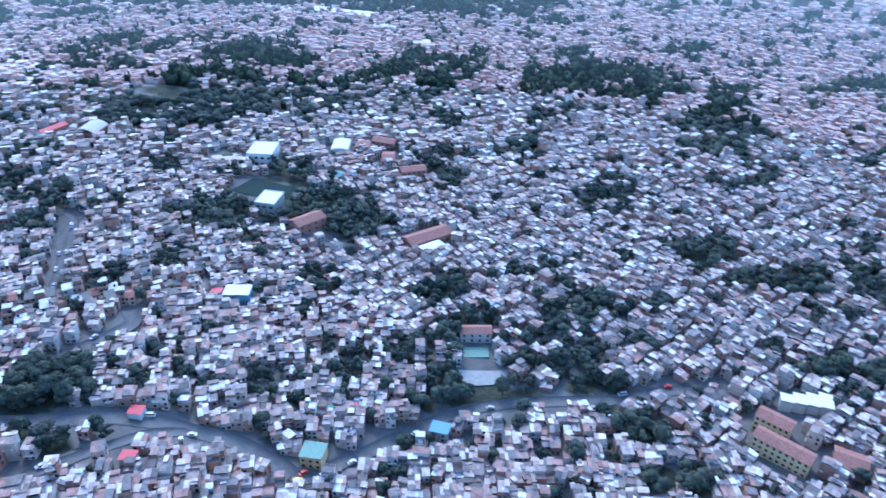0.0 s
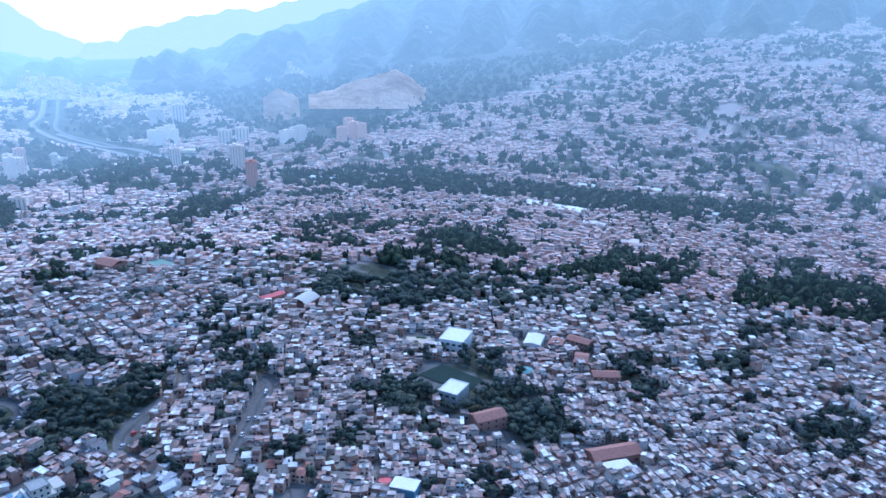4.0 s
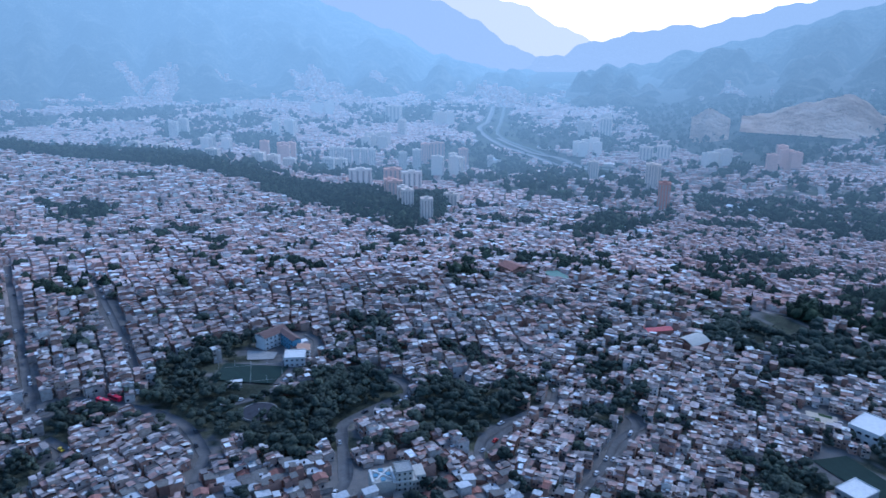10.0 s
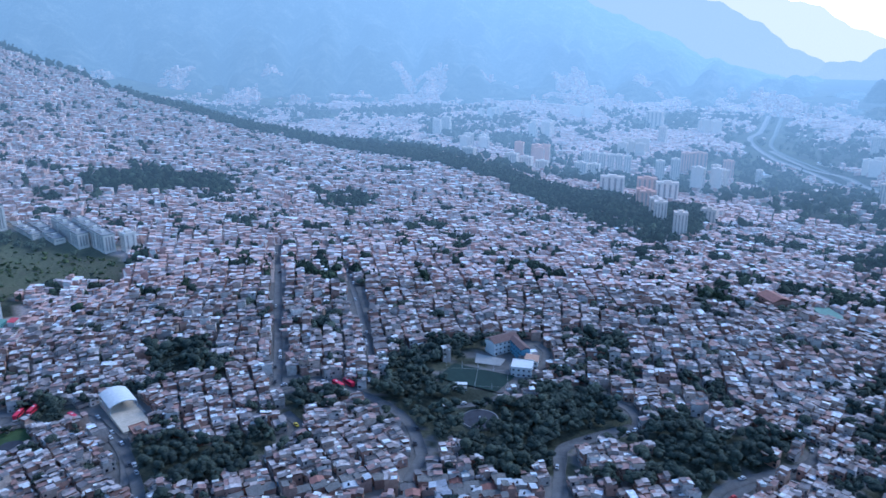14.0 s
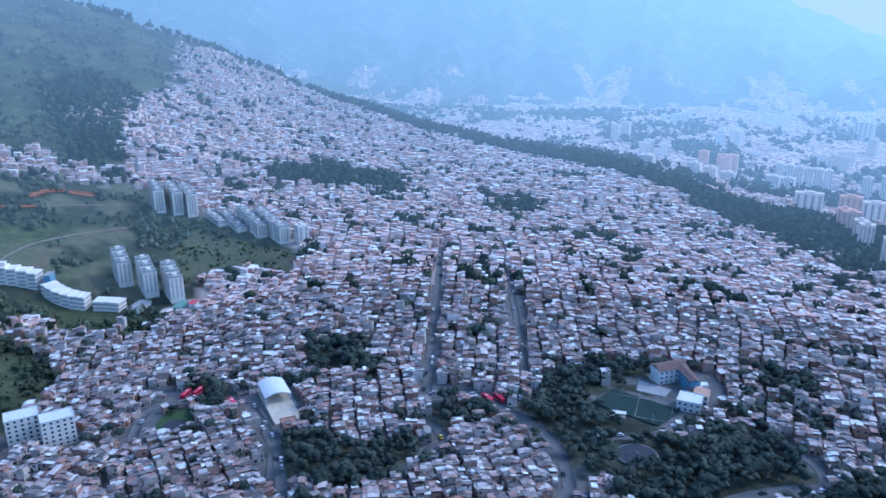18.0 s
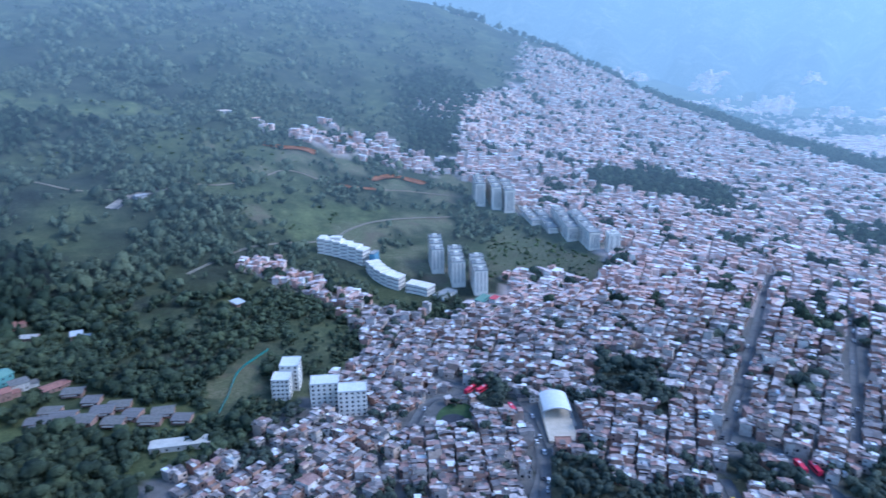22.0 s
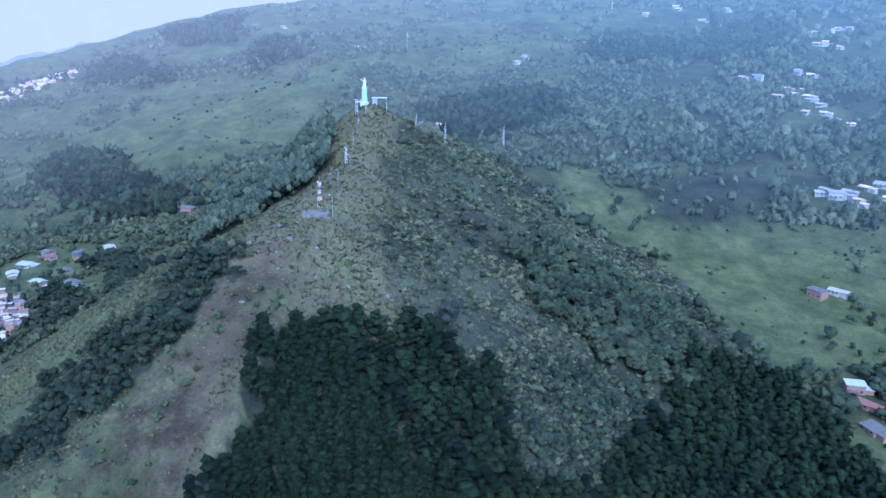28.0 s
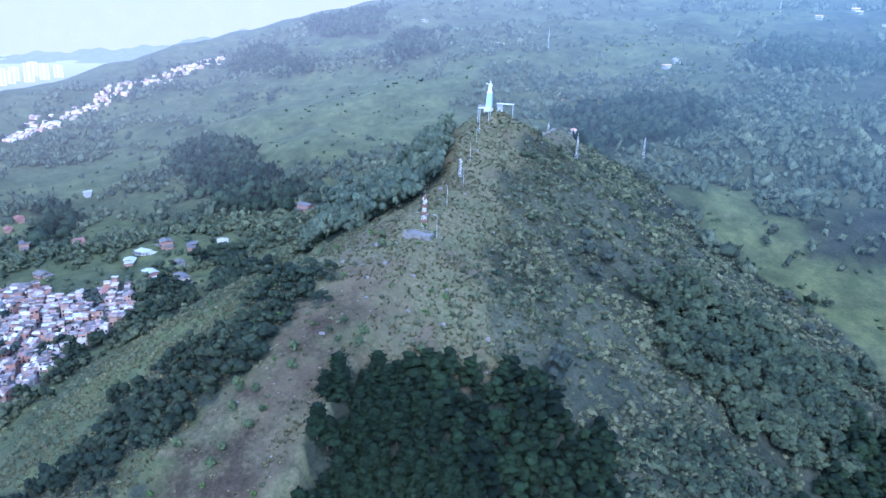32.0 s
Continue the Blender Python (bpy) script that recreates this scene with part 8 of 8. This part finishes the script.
for u in (-4.4, 4.4):
    for v in (-1.8, 1.8):
        part("post", tube_bm((u, v, -3), (u, v, 4.4), 0.08, 0.08, 6), M_STEEL, canopy)
part("back_wall", box_bm(-3, 1.7, -2, 3.0, 0.25, 6.2), M_WHITE, canopy)


def lattice_mast(name, label, x_, y_, height, wide, red):
    ob = thing(name, label, "mast", x_, y_)
    n_ = 8
    for k in range(n_):
        bm = bmesh.new()
        lo, hi = k / n_, (k + 1) / n_
        w0, w1 = wide * (1 - 0.75 * lo), wide * (1 - 0.75 * hi)
        c0 = [(sx * w0 / 2, sy * w0 / 2, height * lo - (1.5 if k == 0 else 0)) for sx, sy in ((-1, -1), (1, -1), (1, 1), (-1, 1))]
        c1 = [(sx * w1 / 2, sy * w1 / 2, height * hi) for sx, sy in ((-1, -1), (1, -1), (1, 1), (-1, 1))]
        for i in range(4):
            j = (i + 1) % 4
            add_tube(bm, c0[i], c1[i], 0.1 if red else 0.06, 0.1 if red else 0.06, 5)
            add_tube(bm, c0[i], c1[j], 0.06 if red else 0.035, 0.06 if red else 0.035, 4)
            add_tube(bm, c1[i], c1[j], 0.06 if red else 0.035, 0.06 if red else 0.035, 4)
        part("mast_section", bm, (M_DULL_RED if k % 2 else M_WHITE) if red else M_STEEL, ob, ("red" if k % 2 else "white") + " lattice section" if red else "")
    part("antenna", tube_bm((0, 0, height), (0, 0, height + 3), 0.07, 0.04, 5), M_STEEL, ob)
    for k, a_ in enumerate((0.4, 2.2, 4.1)):
        part("dish", tube_bm((math.cos(a_) * 0.4, math.sin(a_) * 0.4, height * 0.85 + k * 0.5), (math.cos(a_) * 0.9, math.sin(a_) * 0.9, height * 0.85 + k * 0.5), 0.5 if red else 0.25, 0.55 if red else 0.28, 10), M_WHITE, ob)
    return ob


lattice_mast("radio_mast", "red and white banded lattice radio mast on the spur", -207.5, 284, 13.5, 1.8, True)
lattice_mast("radio_mast", "slim steel lattice mast beside the crest path", -240, 326, 9, 1.4, False)
wall_ = thing("stone_lookout", "low pale stone lookout wall round the mast foot", "wall", -203, 279.5, None, 36)
for u, v, w_, d_ in ((0, -3.4, 11, 0.7), (0, 3.4, 11, 0.7), (-5.2, 0, 0.7, 6.2), (5.2, 0, 0.7, 6.2)):
    part("wall_side", box_bm(u, v, -2.5, w_, d_, 3.0), M_ROCK, wall_)
part("floor_slab", box_bm(0, 0, -2.5, 10, 6, 2.7), M_ROCK, wall_)
for u, v, s_ in ((-3, -4.4, 1.2), (1.5, -4.8, 0.9), (4.2, -4.2, 1.1), (-6.2, -2, 1.4)):
    part("rock", box_bm(u, v, -1.6, s_ * 1.5, s_ * 1.3, s_ * 2.1, u, 0.6), M_ROCK, wall_)


def lamp_post(x_, y_, height, turn):
    ob = thing("lamp_post", "tall pale steel lamp post with a curved arm", "lamp post", x_, y_, None, turn, "lamp posts along the crest path")
    part("pole", tube_bm((0, 0, -1), (0, 0, height), 0.1, 0.06, 8), M_STEEL, ob)
    bm = tube_bm((0, 0, height), (0.7, 0, height + 0.35), 0.07, 0.06, 6)
    add_tube(bm, (0.7, 0, height + 0.35), (1.5, 0, height + 0.3), 0.06, 0.06, 6)
    part("arm", bm, M_STEEL, ob)
    part("lamp_head", box_bm(1.7, 0, height + 0.2, 0.7, 0.3, 0.18, skip_bottom=False), M_WHITE, ob)
    return ob


for x_, y_, h_, a_ in ((-197.7, 284, 9.5, 200), (-215, 301, 9, 170), (-229, 320, 8.5, 200), (-251, 340, 8.5, 150), (-268, 358, 8, 190), (-281, 368, 9, 180), (-262, 352, 7, 20)):
    lamp_post(x_, y_, h_, a_)
for x_, y_, h_ in ((-305, 470, 22), (-430, 560, 24), (-700, 800, 26), (-390, 640, 20), (90, -420, 24), (395, -330, 26), (-600, 1150, 26)):
    lattice_mast("power_mast", "thin steel lattice pylon standing among trees", x_, y_, h_, 2.0, False)
BOULDERS = [(-190, 255, 1.4), (-181, 262, 1.1), (-204, 268, 1.6), (-160, 262, 1.2), (-178, 240, 0.9), (-150, 276, 1.3), (-214, 290, 1.2), (-236, 312, 1.5), (-196, 248, 0.8), (-171, 271, 0.8), (-226, 305, 1.0), (-168, 252, 1.0), (-208, 262, 1.8), (-140, 268, 0.9)]
for i, (x_, y_, s_) in enumerate(BOULDERS):
    v, f = blob(700 + i, 0.75)
    ob = new("boulder", array_mesh("boulder", v * s_, f, [M_ROCK]))
    ob.location = (x_, y_, float(ground_height(x_, y_)) + 0.15 * s_)
    tagged(ob, "pale weathered boulder on the rocky spur", "rock", "boulders on the spur")


# ---------------------------------------------------------------- vehicles
def car_kind(label, colour, length=3.9, van=False):
    ob = new("parked_car")
    tagged(ob, label, "car", "cars along the roads")
    paint = plain_mat("car_paint", colour, rough=0.35, vary=0.08)
    bm = bmesh.new()
    add_box(bm, 0, 0, 0.35, length, 1.75, 0.62 if not van else 1.1, 0, 0.97)
    bmesh.ops.bevel(bm, geom=bm.edges[:], offset=0.08, segments=1, affect="EDGES")
    part("body", bm, paint, ob)
    bm = bmesh.new()
    add_box(bm, -0.15, 0, 0.95 if not van else 1.4, length * (0.56 if not van else 0.86), 1.55, 0.52, 0, 0.82)
    part("cabin", bm, M_WINDOW, ob, "dark glazed cabin")
    part("roof", box_bm(-0.15, 0, 1.46 if not van else 1.9, length * (0.46 if not van else 0.72), 1.3, 0.05), paint, ob)
    for u in (-0.32, 0.32):
        for v in (-0.82, 0.82):
            part("wheel", tube_bm((u * length, v - 0.1, 0.32), (u * length, v + 0.1, 0.32), 0.32, 0.32, 10), M_SLATE, ob)
    return ob


def bus_kind(label, colour):
    ob = new("city_bus")
    tagged(ob, label, "bus", "buses at the terminus")
    paint = plain_mat("bus_paint", colour, rough=0.4, vary=0.06)
    bm = bmesh.new()
    add_box(bm, 0, 0, 0.45, 9.2, 2.45, 2.5, 0, 0.98)
    bmesh.ops.bevel(bm, geom=bm.edges[:], offset=0.12, segments=1, affect="EDGES")
    part("body", bm, paint, ob)
    for v in (-1.23, 1.23):
        part("window_band", box_bm(0, v, 1.5, 8.4, 0.06, 0.85), M_WINDOW, ob)
    part("roof_hatch", box_bm(1.5, 0, 2.92, 1.4, 1.2, 0.18), M_WHITE, ob)
    part("windscreen", box_bm(4.58, 0, 1.3, 0.08, 2.1, 1.2), M_WINDOW, ob)
    for u in (-2.9, 2.9):
        for v in (-1.12, 1.12):
            wheel = part("wheel", tube_bm((u, v - 0.14, 0.48), (u, v + 0.14, 0.48), 0.48, 0.48, 12), M_SLATE, ob)
            part("rim", tube_bm((u, v - 0.16, 0.48), (u, v + 0.16, 0.48), 0.26, 0.26, 10), M_STEEL, wheel)
    return ob


CARS = [car_kind("small white car on the road", (0.6, 0.6, 0.6)), car_kind("silver car on the road", (0.42, 0.43, 0.45)), car_kind("dark grey car on the road", (0.07, 0.07, 0.08)),
        car_kind("red hatchback on the road", (0.5, 0.04, 0.04)), car_kind("yellow taxi on the road", (0.75, 0.55, 0.05)), car_kind("white delivery van on the road", (0.58, 0.58, 0.58), 4.6, True)]
BUSES = [bus_kind("red city bus parked at the terminus", (0.60, 0.03, 0.07)), bus_kind("white city bus on the town road", (0.72, 0.72, 0.72)), bus_kind("green city bus on the avenue", (0.03, 0.30, 0.20))]
used = set()


def place(kinds, k, x_, y_, deg, lift=0.3):
    at = pose(x_, y_, float(ground_height(x_, y_)) + lift, 0, 0, deg)
    if (id(kinds), k) in used:
        copy_thing(kinds[k], at)
    else:
        kinds[k].matrix_world = at
        used.add((id(kinds), k))


r_ = random.Random(9)
for key, (width, pts) in ROADS.items():
    line = smooth_line(pts, 6.5)
    for (ax, ay), (bx, by) in zip(line, line[1:]):
        if r_.random() < 0.2:
            deg = math.degrees(math.atan2(by - ay, bx - ax))
            side = r_.choice((-1, 1))
            ox, oy = -math.sin(math.radians(deg)) * side * (width / 2 - 1.4), math.cos(math.radians(deg)) * side * (width / 2 - 1.4)
            place(CARS, r_.choices(range(6), (5, 4, 4, 0.6, 0.5, 1.5))[0], ax + ox, ay + oy, deg + (180 if side > 0 else 0), 0.42)
for x_, y_, deg, k in ((367, 174, 60, 0), (371, 169, 58, 0), (376, 165, 50, 0), (380, 161, 45, 1), (362, 181, 75, 0), (296, 301, 70, 0), (293, 292, 72, 0), (294, 338, 20, 0), (300, 334, 15, 0), (336, 144, 30, 1), (274, -214, -35, 1), (142, -126, 40, 2), (137, -133, 40, 0), (128, -134, 40, 0)):
    place(BUSES, k, x_, y_, deg, 0.45)
